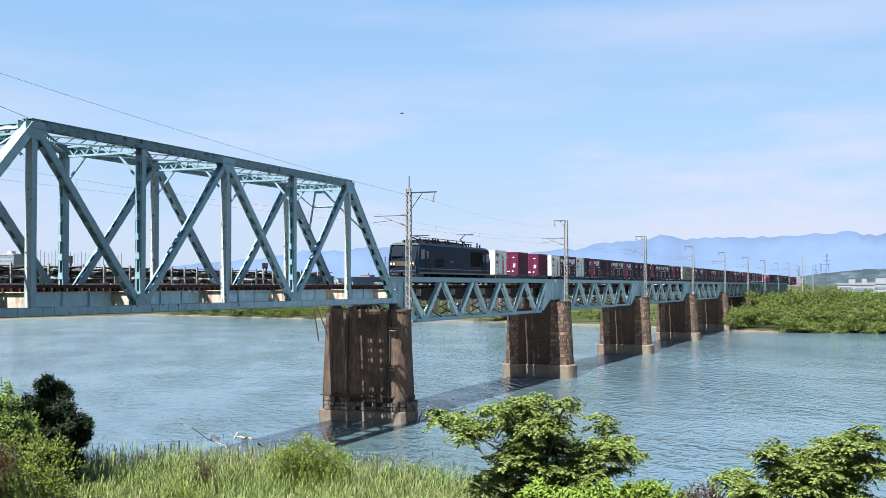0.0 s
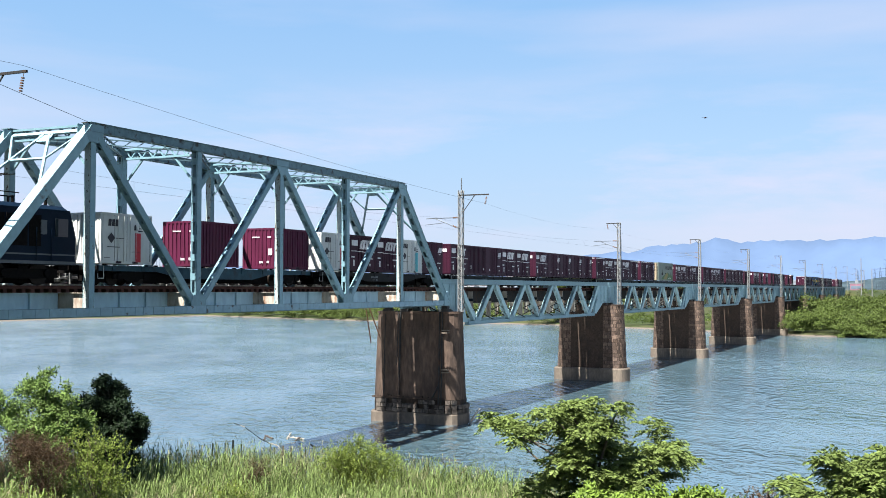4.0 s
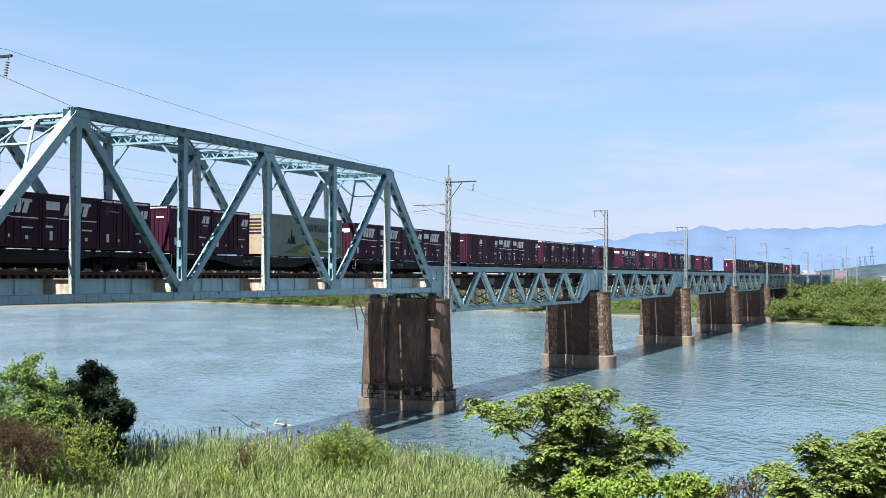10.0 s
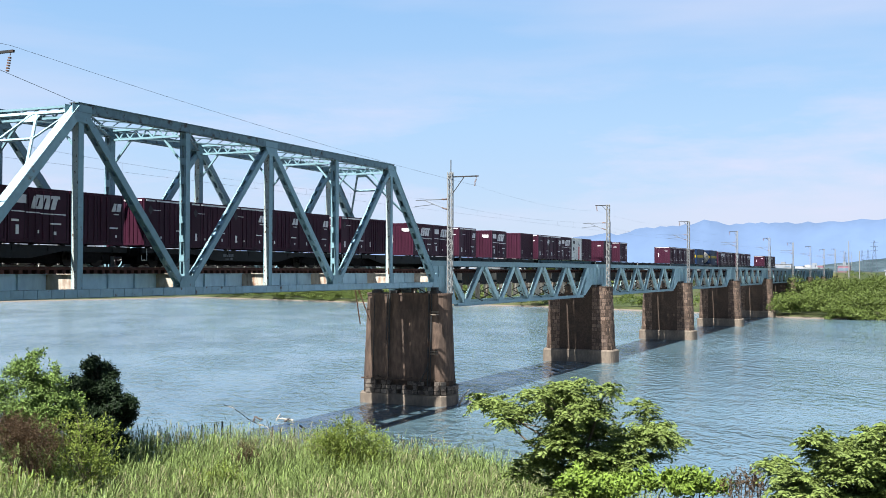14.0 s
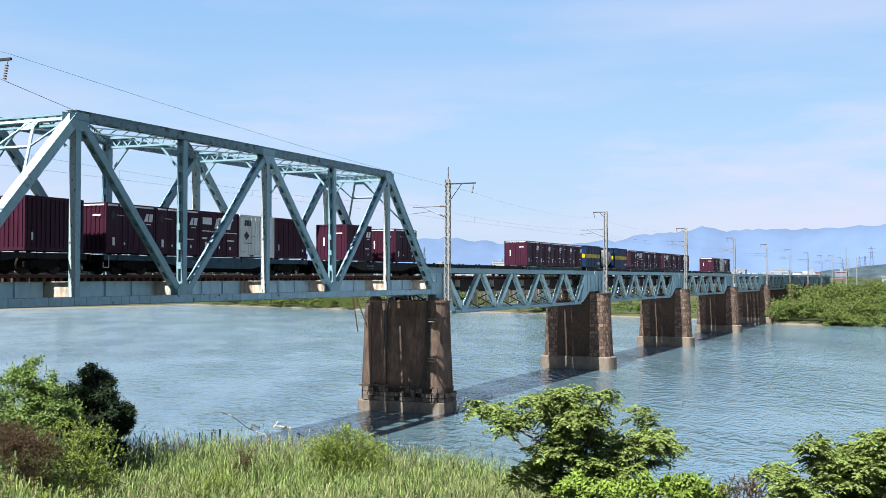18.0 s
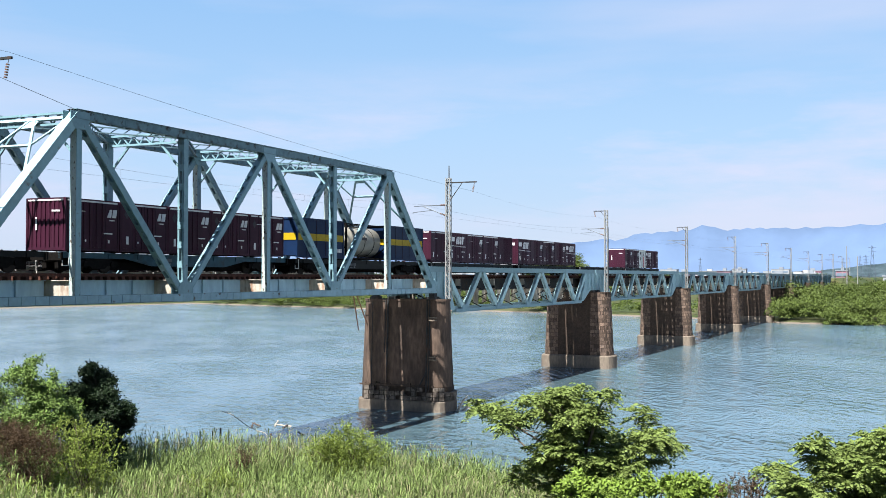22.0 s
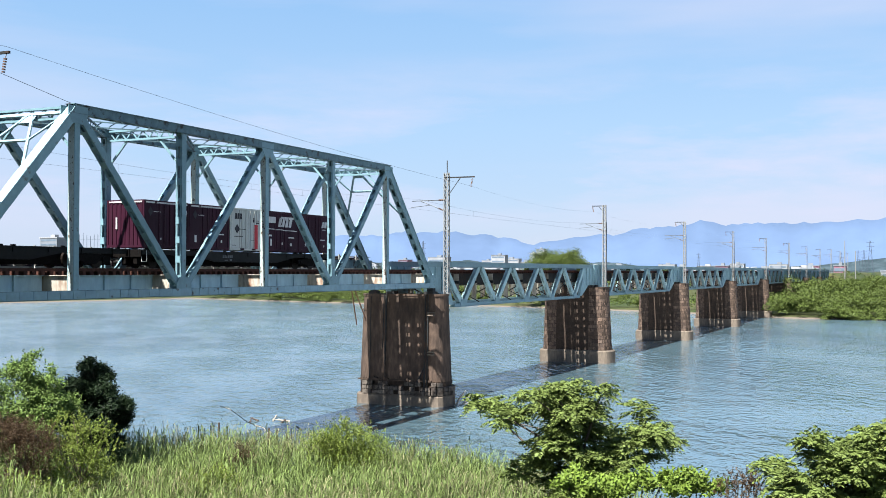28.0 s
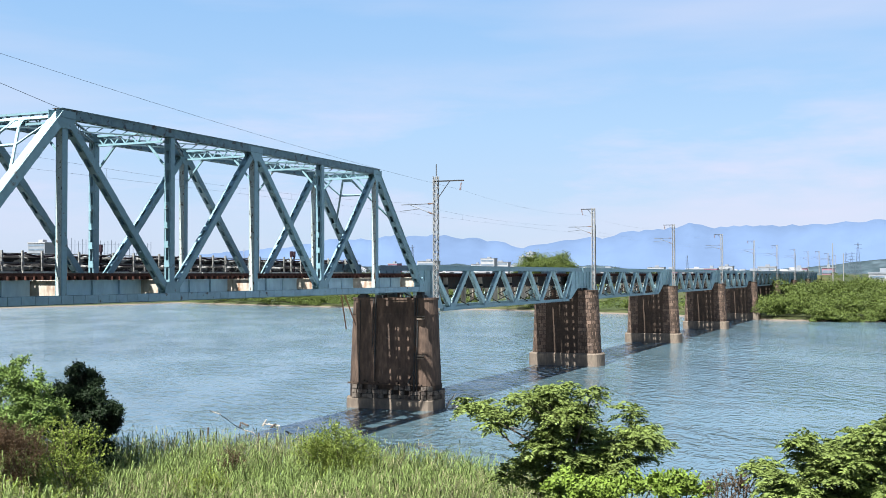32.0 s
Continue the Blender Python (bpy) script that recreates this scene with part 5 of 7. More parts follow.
    for i in range(6):
        mk.box(7.0 + i * 0.17, 7.12 + i * 0.17, y - 0.008, y + 0.004, RAIL + 0.62, RAIL + 0.78)
    mk.box(7.2, 7.5, y - 0.008, y + 0.004, RAIL + 0.47, RAIL + 0.52).box(7.7, 7.9, y - 0.008, y + 0.004, RAIL + 0.45, RAIL + 0.56)
    part("marking", mk, LOCO_GREY, root)
    return root


def build_locomotive():
    """Front at x = 0, back at x = 18.7."""
    root = thing("locomotive", (0, TRACK, RAIL), "dark blue electric locomotive with an ochre front band", "locomotive")
    L, w = 18.7, 1.42
    zb, zt = RAIL + 0.95, RAIL + 3.45

    def ring(x, half, low, high, top):
        r = half
        return [(x, TRACK - r, low), (x, TRACK + r, low), (x, TRACK + r, high), (x, TRACK + r - 0.25, top), (x, TRACK - r + 0.25, top), (x, TRACK - r, high)]

    s = Shape()
    belt = RAIL + 2.15
    rings = []
    for x, half, top in ((0.0, 1.22, None), (0.28, w, None), (L - 0.28, w, None), (L, 1.22, None)):
        nose = x == 0.0 or x == L
        rings.append([(x, TRACK - half, zb), (x, TRACK + half, zb), (x, TRACK + half, belt), (x + (0.55 if x == 0 else -0.55 if x == L else 0.32 if x < 1 else -0.32), TRACK + half * 0.97, zt),
                      (x + (0.55 if x == 0 else -0.55 if x == L else 0.32 if x < 1 else -0.32), TRACK - half * 0.97, zt), (x, TRACK - half, belt)])
    vs = [p for r in rings for p in r]
    fs = [(k * 6 + i, k * 6 + (i + 1) % 6, (k + 1) * 6 + (i + 1) % 6, (k + 1) * 6 + i) for k in range(3) for i in range(6)] + [tuple(range(6)), tuple(range(18, 24))]
    s.add(vs, fs)
    part("body", s, LOCO_BLUE, root)
    part("roof", Shape().prism([(TRACK - 1.38, zt - 0.01), (TRACK + 1.38, zt - 0.01), (TRACK + 1.05, zt + 0.2), (TRACK - 1.05, zt + 0.2)], 0.75, L - 0.75, "x"), LOCO_BLUE, root)
    part("cab_roof", Shape().prism([(TRACK - 1.3, zt - 0.012), (TRACK + 1.3, zt - 0.012), (TRACK + 1.0, zt + 0.16), (TRACK - 1.0, zt + 0.16)], 0.45, 0.749, "x"), LOCO_GREY, root, "pale grey cab roof edge")
    band = Shape().box(0.30, L - 0.30, TRACK - w - 0.012, TRACK - w + 0.01, RAIL + 0.96, RAIL + 1.10).box(0.30, L - 0.30, TRACK - w - 0.012, TRACK - w + 0.01, RAIL + 1.36, RAIL + 1.43)
    part("side_stripe", band, LOCO_GREY, root, "pale grey stripes")
    part("front_band", Shape().box(-0.02, 0.02, TRACK - 1.2, TRACK + 1.2, RAIL + 1.62, RAIL + 2.02), LOCO_GOLD, root, "ochre band")
    part("front_stripe", Shape().box(-0.02, 0.02, TRACK - 1.2, TRACK + 1.2, RAIL + 1.16, RAIL + 1.24), LOCO_GREY, root)
    skirt = Shape().prism([(-0.05, RAIL + 0.42), (1.3, RAIL + 0.5), (1.9, RAIL + 0.95), (-0.05, RAIL + 0.95)], TRACK - 1.25, TRACK + 1.25)
    part("skirt", skirt, SKIRT, root, "grimy grey skirt")
    part("snow_plough", Shape().prism([(TRACK - 1.15, RAIL + 0.12), (TRACK, RAIL + 0.12), (TRACK + 1.15, RAIL + 0.12), (TRACK + 0.95, RAIL + 0.42), (TRACK - 0.95, RAIL + 0.42)], 0.05, 0.25, "x"), GEAR, root, "dark steel plough")
    part("buffer_beam", Shape().box(-0.16, -0.05, TRACK - 1.2, TRACK + 1.2, RAIL + 0.86, RAIL + 0.98), SKIRT, root)
    for y in (TRACK - 1.05, TRACK + 0.85):
        part("footstep", Shape().box(-0.2, -0.05, y, y + 0.24, RAIL + 0.34, RAIL + 0.38).box(-0.2, -0.17, y, y + 0.03, RAIL + 0.38, RAIL + 0.88).box(-0.2, -0.17, y + 0.21, y + 0.24, RAIL + 0.38, RAIL + 0.88), SKIRT, root)
    for y in (TRACK - 0.62, TRACK - 0.42, TRACK + 0.36, TRACK + 0.58):
        part("coupling_box", Shape().box(-0.14, -0.05, y, y + 0.15, RAIL + 0.60, RAIL + 0.80), GEAR, root)
    part("grab_rail", Shape().rod((-0.1, TRACK + 1.3, RAIL + 1.05), (-0.1, TRACK + 1.3, RAIL + 1.95), 0.02, 5).rod((-0.1, TRACK - 1.28, RAIL + 1.05), (-0.1, TRACK - 1.28, RAIL + 1.6), 0.02, 5), SKIRT, root)
    for y0, y1 in ((TRACK - 1.1, TRACK - 0.06), (TRACK + 0.06, TRACK + 1.1)):
        g = Shape()
        za, zc = belt + 0.30, zt - 0.20
        f = lambda z: 0.55 * (z - belt) / (zt - belt) - 0.025
        g.add([(f(za), y0, za), (f(za), y1, za), (f(zc), y1, zc), (f(zc), y0, zc), (f(za) + 0.06, y0, za), (f(za) + 0.06, y1, za), (f(zc) + 0.06, y1, zc), (f(zc) + 0.06, y0, zc)],
              [(0, 1, 2, 3), (7, 6, 5, 4), (0, 4, 5, 1), (1, 5, 6, 2), (2, 6, 7, 3), (3, 7, 4, 0)])
        part("windscreen", g, GLASS, root, "dark windscreen")
        yc = (y0 + y1) / 2 + (0.32 if y0 > TRACK else -0.32)
        bezel = part("headlight_bezel", Shape().box(-0.03, 0.0, yc - 0.30, yc + 0.30, RAIL + 1.70, RAIL + 1.94), GEAR, root, "black headlight surround")
        for o in (-0.13, 0.13):
            part("headlight", Shape().rod((-0.045, yc + o, RAIL + 1.82), (-0.02, yc + o, RAIL + 1.82), 0.085, 10), LAMP, bezel, "lit warm white headlight")
    for x0, x1, z0, z1, mt, nm, lb in ((0.75, 1.55, 2.22, 3.05, GLASS, "cab_window", "side cab window"), (2.05, 2.45, 2.3, 2.95, LOCO_GREY, "door_window", "pale door window"),
                                       (L - 1.55, L - 0.75, 2.22, 3.05, GLASS, "cab_window", "side cab window"), (L - 2.45, L - 2.05, 2.3, 2.95, LOCO_GREY, "door_window", "pale door window"),
                                       (12.9, 14.2, 1.75, 3.15, GEAR, "louvre_window", "black louvre opening"), (14.3, 15.5, 1.75, 3.15, GEAR, "louvre_window", "black louvre opening"), (15.6, 16.3, 1.75, 3.15, GEAR, "louvre_window", "black louvre opening")):
        part(nm, Shape().box(x0, x1, TRACK - w - 0.012, TRACK - w + 0.02, RAIL + z0, RAIL + z1), mt, root, lb)
    lv = Shape()
    for i in range(7):
        lv.box(4.0, 5.9, TRACK - w - 0.02, TRACK - w + 0.01, RAIL + 1.6 + i * 0.11, RAIL + 1.66 + i * 0.11)
    part("grille", lv, GEAR, root, "dark intake grille")
    hr = Shape()
    for x in (1.8, 2.7, L - 1.8, L - 2.7):
        hr.rod((x, TRACK - w - 0.05, RAIL + 1.1), (x, TRACK - w - 0.05, RAIL + 2.6), 0.018, 5)
    for y in (TRACK - 1.0, TRACK + 0.4):
        hr.rod((-0.06, y, RAIL + 1.3), (-0.06, y + 0.6, RAIL + 1.3), 0.018, 5)
    part("handrail", hr, LOCO_BLUE, root)
    roofz = zt + 0.2
    for x0, x1, hgt, half in ((2.3, 3.6, 0.30, 0.75), (4.0, 7.0, 0.38, 0.8), (7.3, 11.6, 0.34, 0.85), (12.0, 13.1, 0.26, 0.7)):
        part("roof_equipment", Shape().prism([(TRACK - half, roofz - 0.02), (TRACK + half, roofz - 0.02), (TRACK + half * 0.8, roofz + hgt), (TRACK - half * 0.8, roofz + hgt)], x0, x1, "x"), ROOFGREY, root, "weathered grey roof equipment")
    bus = Shape().rod((2.0, TRACK - 0.55, roofz + 0.55), (15.8, TRACK - 0.55, roofz + 0.5), 0.025, 6)
    for x in (2.6, 4.6, 6.8, 9.0, 11.4, 13.4):
        bus.rod((x, TRACK - 0.55, roofz + 0.1), (x, TRACK - 0.55, roofz + 0.56), 0.05, 8)
    part("roof_conductor", bus, GEAR, root)
    for x, h in ((1.5, 0.2), (2.0, 0.32), (5.0, 0.42), (5.6, 0.42), (6.2, 0.48), (8.0, 0.36), (8.8, 0.4), (12.4, 0.38), (16.4, 0.4), (17.2, 0.3)):
        for y in (TRACK - 0.75, TRACK + 0.45):
            part("roof_insulator", Shape().rod((x, y, roofz - 0.02), (x, y, roofz + h), 0.09, 8, 0.06).rod((x, y, roofz + h), (x, y, roofz + h + 0.06), 0.10, 8), GEAR, root)
    for y in (TRACK - 1.0, TRACK + 1.0):
        part("roof_rail", Shape().box(2.2, 13.6, y - 0.03, y + 0.03, roofz + 0.16, roofz + 0.24), GEAR, root)
    part("horn", Shape().rod((0.9, TRACK - 0.5, roofz + 0.05), (1.3, TRACK - 0.5, roofz + 0.12), 0.06, 8), GEAR, root)
    for x, up in ((3.3, False), (14.6, True)):
        p = Shape()
        for y in (TRACK - 0.55, TRACK + 0.55):
            p.rod((x - 0.6, y, roofz), (x - 0.6, y, roofz + 0.3), 0.06, 8).rod((x + 0.6, y, roofz), (x + 0.6, y, roofz + 0.3), 0.06, 8)
            p.rod((x - 0.7, y, roofz + 0.3), (x + 0.9, y, roofz + 0.3), 0.03, 6)
        ztop = RAIL + 4.93 if up else roofz + 0.72
        zk = roofz + 0.3 + (ztop - roofz - 0.3) * 0.45
        kx = x - 0.9 if up else x - 1.2
        p.rod((x + 0.6, TRACK, roofz + 0.3), (kx, TRACK, zk), 0.05, 6).rod((kx, TRACK, zk), (x + 0.5, TRACK, ztop), 0.035, 6)
        p.box(x + 0.25, x + 0.31, TRACK - 0.85, TRACK + 0.85, ztop - 0.02, ztop + 0.02).box(x + 0.65, x + 0.71, TRACK - 0.85, TRACK + 0.85, ztop - 0.02, ztop + 0.02).box(x + 0.25, x + 0.7, TRACK - 0.05, TRACK + 0.05, ztop - 0.04, ztop)
        part("pantograph", p, GEAR, root, "raised pantograph" if up else "lowered pantograph")
    for x in (3.0, L / 2, L - 3.0):
        bg = Shape()
        for y in (TRACK - 1.05, TRACK + 1.05):
            bg.prism([(x - 1.9, RAIL + 0.35), (x - 0.6, RAIL + 0.3), (x + 0.6, RAIL + 0.3), (x + 1.9, RAIL + 0.35), (x + 1.9, RAIL + 0.75), (x - 1.9, RAIL + 0.75)], y - 0.08, y + 0.08)
            for o in (-1.25, 1.25):
                bg.rod((x + o, y - 0.18, RAIL + 0.56), (x + o, y + 0.18, RAIL + 0.56), 0.2, 10)
        bg.box(x - 0.3, x + 0.3, TRACK - 1.0, TRACK + 1.0, RAIL + 0.5, RAIL + 0.93)
        bogie = part("bogie", bg, GEAR, root)
        for o in (-1.25, 1.25):
            ws = Shape()
            wheelset(ws, x + o, 0.56)
            part("wheelset", ws, WHEEL, bogie)
    # added dark filler in place of the deep shade below the body
    part("centre_beam", Shape().box(0.6, L - 0.6, TRACK - 0.45, TRACK + 0.45, RAIL + 0.1, RAIL + 0.9), GEAR, root)
    each_part("underframe_box", Shape().box(5.2, 7.0, TRACK - 1.25, TRACK + 1.25, RAIL + 0.3, RAIL + 0.94).box(11.7, 13.5, TRACK - 1.25, TRACK + 1.25, RAIL + 0.3, RAIL + 0.94), GEAR, root)
    for x0, x1 in ((-0.6, 0.0), (L, L + 0.6)):
        part("coupler", Shape().box(x0, x1, TRACK - 0.14, TRACK + 0.14, RAIL + 0.72, RAIL + 1.02), GEAR, root)
    hose = Shape()
    for y in (TRACK - 0.75, TRACK + 0.55, TRACK + 0.8):
        hose.rod((-0.08, y, RAIL + 0.85), (-0.2, y + 0.08, RAIL + 0.4), 0.03, 6)
    part("air_hose", hose, SEAM, root)
    pl = Shape()
    for i in range(5):
        pl.box(7.6 + i * 0.16, 7.72 + i * 0.16, TRACK - w - 0.012, TRACK - w + 0.004, RAIL + 2.05, RAIL + 2.2)
    pl.box(2.75, 2.85, TRACK - w - 0.012, TRACK - w + 0.004, RAIL + 1.98, RAIL + 2.12).box(2.6, 2.72, TRACK - w - 0.012, TRACK - w + 0.004, RAIL + 1.95, RAIL + 2.0)
    part("marking", pl, LOCO_GREY, root)
    return root


# the load of each wagon, slot by slot: p plain, s striped, e emblem, r ribbed, w white, t white and teal, c crimson, - empty
LOADS = ["w-c-c", "weetp", "erpee", "epppp", "seees", "ss", "eeser", "ppeep", "ssspp", "sr-ee", "s-e-r", "ssewr", "-p-s-", "-----", "sssss", "", "sessr", "epspe", "-----", "sswep"]
STYLE = {"p": "plain", "s": "striped", "e": "emblem", "r": "ribbed", "w": "white", "t": "white_teal", "c": "crimson"}
PITCH, SLOT, LEAD = 20.4, 3.78, 24.97
moving = []                                 # thing, place along the train


def build_train():
    loco = build_locomotive()
    moving.append((loco, LEAD - 0.95 - 0.4 - 18.95))
    made, wagons = {}, {}
    for k, load in enumerate(LOADS):
        paint = WAGON_BLUE if k in (0, 11, 14) else WAGON
        if paint not in wagons:
            wagons[paint] = w = build_wagon(paint)
        else:
            w = copy_thing(wagons[paint], pose(0, TRACK, RAIL))
        moving.append((w, LEAD + k * PITCH))
        for i, c in enumerate(load):
            if c == "-":
                continue
            if c not in made:
                made[c] = o = build_container(STYLE[c])
            else:
                o = copy_thing(made[c], pose(0, TRACK, FLOORZ))
            moving.append((o, LEAD + k * PITCH + i * SLOT + 0.03))
        if k == 5:
            moving.append((build_reefer(), LEAD + k * PITCH + 9.25))
        if k == 15:
            b = build_blue_container()
            moving.append((b, LEAD + k * PITCH + 0.1))
            moving.append((build_tank_container(), LEAD + k * PITCH + 6.5))
            moving.append((copy_thing(b, pose(0, TRACK, FLOORZ)), LEAD + k * PITCH + 12.9))


build_train()


# ---- plants ----
RIGHT, AHEAD = Vector((0.399, -0.917, 0)), Vector((0.917, 0.399, 0))
rng = np.random.default_rng(7)
LEAF_AILANTHUS = leaf_material("pinnate_leaf", (0.104, 0.138, 0.036), 0.32, 0.14)
LEAF_BRIGHT = leaf_material("bright_leaf", (0.128, 0.165, 0.032), 0.32, 0.14)
LEAF_LOW = leaf_material("fresh_green_leaf", (0.112, 0.165, 0.027), 0.32, 0.14)
LEAF_LIGHT = leaf_material("light_leaf", (0.095, 0.145, 0.036), 0.32, 0.14)
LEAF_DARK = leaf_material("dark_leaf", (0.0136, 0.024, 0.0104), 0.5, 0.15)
LEAF_BROWN = leaf_material("withered_leaf", (0.062, 0.040, 0.023), 0.5, 0.2)
LEAF_FAR = leaf_material("far_leaf", (0.058, 0.080, 0.018), 0.3, 0.12)
LEAF_WOOD = leaf_material("dark_far_leaf", (0.030, 0.046, 0.020), 0.3, 0.1)
REED = leaf_material("reed_blade", (0.102, 0.138, 0.042), 0.45, 0.15)
BARK = material("grey_brown_bark", (0.08, 0.064, 0.05), 0.9, grain=20, spread=0.35, bump=0.4)
DEADWOOD = material("bleached_driftwood", (0.252, 0.224, 0.189), 0.85, grain=10, spread=0.25, bump=0.3)
WETWOOD = material("dark_wet_wood", (0.06, 0.045, 0.035), 0.6, grain=10, spread=0.3, bump=0.3)


def quads(name, v, mat):
    """A mesh of loose quads from an array of four corners each."""
    n = len(v) // 4
    me = bpy.data.meshes.new(name)
    me.vertices.add(4 * n), me.loops.add(4 * n), me.polygons.add(n)
    me.vertices.foreach_set("co", v.astype(np.float32).ravel())
    me.loops.foreach_set("vertex_index", np.arange(4 * n, dtype=np.int32))
    me.polygons.foreach_set("loop_start", np.arange(0, 4 * n, 4, dtype=np.int32))
    me.materials.append(mat)
    me.update(calc_edges=True)
    return me


def unit(a):
    return a / np.maximum(np.linalg.norm(a, axis=1, keepdims=True), 1e-9)


def leaf_quads(p, d, length, width, fold=0.15, face=None):
    """Rhombic folded leaves at p along d; face: the way that they turn their upper sides."""
    n = len(p)
    face = rng.normal(size=(n, 3)) + np.array([0, 0, 1.2]) if face is None else face + rng.normal(size=(n, 3)) * 0.35
    side = unit(np.cross(d, unit(face)))
    up = np.cross(side, d)
    L, Wd = np.asarray(length).reshape(-1, 1), np.asarray(width).reshape(-1, 1)
    mid = p + d * L * 0.45
    out = np.stack([p, mid + side * Wd / 2 - up * Wd * fold, p + d * L - up * L * 0.08, mid - side * Wd / 2 - up * Wd * fold], axis=1)
    return out.reshape(-1, 3)


def clump_points(centre, r, n, flat=0.8):
    d = unit(rng.normal(size=(n, 3)))
    d[:, 2] = np.abs(d[:, 2]) * 0.6 + d[:, 2] * 0.4
    rad = r * rng.uniform(0.12, 1.0, (n, 1)) ** 0.6 * rng.uniform(0.9, 1.25, (n, 1))
    q = d * rad
    q[:, 2] *= flat
    return np.array(centre) + q, unit(d + rng.normal(size=(n, 3)) * 0.5)


def pinnate(p, d, size):
    """Compound leaves: a drooping midrib with pairs of leaflets."""
    out = []
    n = len(p)
    side = unit(np.cross(d, np.array([[0, 0, 1.0]]) + rng.normal(size=(n, 3)) * 0.25))
    L = size * rng.uniform(0.7, 1.2, (n, 1))
    for i in range(10):
        u = 0.18 + 0.82 * i / 9
        base = p + d * L * u - np.array([0, 0, 1.0]) * L * 0.45 * u * u
        for sgn in (-1, 1):
            dd = unit(side * sgn + d * 0.45 - np.array([0, 0, 1.0]) * (0.25 + 0.2 * u) + rng.normal(size=(n, 3)) * 0.12)
            out.append(leaf_quads(base, dd, L * 0.29 * (1.05 - 0.5 * abs(u - 0.5)), L * 0.105, 0.1))
    return np.concatenate(out)


def limb(s, a, b, r0, r1, bend=0.06, n=4):
    a, b = Vector(a), Vector(b)
    off = Vector(rng.normal(size=3) * bend * (b - a).length)
    pts = [a.lerp(b, i / n) + off * math.sin(math.pi * i / n) for i in range(n + 1)]
    for i in range(n):
        s.rod(pts[i], pts[i + 1], r0 + (r1 - r0) * i / n, 6, r0 + (r1 - r0) * (i + 1) / n)


def plant(name, label, at, clumps, leaf, mat, per, size, narrow=0.4, depth=0.6, trunk=0.09, kind="simple", category="tree", z_fill=True):
    """A tree or bush. clumps: offset to the side, height over the water, radius."""
    g = ground_height(at[0], at[1])
    root = thing(name, (at[0], at[1], g), label, category)
    base = Vector((at[0], at[1], g - 0.1))
    spots = []
    for a, z, r in clumps:
        b = rng.uniform(-depth, depth)
        spots.append((Vector((at[0], at[1], 0)) + RIGHT * a + AHEAD * b + Vector((0, 0, z)), r * 1.2))
    for i in range(len(clumps)):                 # fill the crown between neighbouring clumps
        (a, z, r), (a2, z2, r2) = clumps[i % len(clumps)], clumps[int(rng.integers(len(clumps)))]
        if math.hypot(a - a2, z - z2) < 2.4 * (r + r2):
            b = rng.uniform(-depth, depth)
            spots.append((Vector((at[0], at[1], (z + z2) / 2)) + RIGHT * ((a + a2) / 2) + AHEAD * b, (r + r2) / 2))
    for a, z, r in list(clumps) * (1 if z_fill else 0):
        low = g + 0.4 + (z - g - 0.4) * rng.uniform(0.3, 0.8)
        spots.append((Vector((at[0], at[1], low)) + RIGHT * (a * rng.uniform(0.6, 1.0)) + AHEAD * rng.uniform(-depth, depth), r * 1.1))
    fork = base.lerp(Vector((at[0], at[1], np.mean([c[1] for c in clumps]))), 0.88 if kind == "pinnate" else 0.55)
    s = Shape()
    limb(s, base, fork, trunk, trunk * 0.75, 0.04)
    part("trunk", s, BARK, root)
    for c, r in spots[:14]:
        s = Shape()
        limb(s, fork + Vector(rng.normal(size=3) * 0.05), c, trunk * 0.5, 0.012)
        part("limb", s, BARK, root)
    vs = []
    for c, r in spots:
        if kind == "pinnate":                        # rosettes of drooping compound leaves at the shoot tips
            n = max(3, int(per * (r / size) ** 2))
            tips, out = clump_points(c, r * 0.85, n, 0.75)
            p = np.repeat(tips, 9, axis=0)
            az = rng.uniform(0, 2 * np.pi, n * 9)
            d = np.stack([np.cos(az), np.sin(az), rng.uniform(-0.1, 0.75, n * 9)], axis=1) + np.repeat(out, 9, axis=0) * 0.55
            vs.append(pinnate(p, unit(d), size))
        elif kind == "spray":                        # upright shoots with leaves all along
            n = max(6, int(per * r * r / (size * size * 4)))
            a = np.array(c) + rng.normal(size=(n, 3)) * r * np.array([0.5, 0.5, 0.35]) - np.array([0, 0, r * 0.35])
            d = unit(rng.normal(size=(n, 3)) * 0.45 + np.array([0, 0, 1.0]) + (a - np.array(c)) / r * 0.35)
            L = r * rng.uniform(0.6, 1.5, (n, 1))
            for k in range(12):
                u = rng.uniform(0.15, 1.0, (n, 1))
                vs.append(leaf_quads(a + d * L * u, unit(d * 0.7 + rng.normal(size=(n, 3)) * 0.6), size * rng.uniform(0.6, 1.2, n) * (1.15 - 0.5 * u[:, 0]), size * narrow))
        else:                                        # twigs break the clump into uneven tufts
            tufts, way = clump_points(c, r, 10, 0.9)
            for q in tufts:
                rr = r * rng.uniform(0.28, 0.55)
                n = max(8, int(per * rr * rr / (size * size * 0.5 * narrow)))
                p = q + rng.normal(size=(n, 3)) * rr * 0.5
                d = unit(rng.normal(size=(n, 3)) + np.array([0, 0, 0.2]))
                vs.append(leaf_quads(p, d, size * rng.uniform(0.6, 1.3, n), size * narrow, 0.15, unit(p - np.array(c)) * 0.9 + np.array([0, 0, 0.5]) + rng.normal(size=(n, 3)) * 0.3))
    ob = new("crown", quads("crown", np.concatenate(vs) - np.array(root.location), mat))
    ob.parent = root
    return root


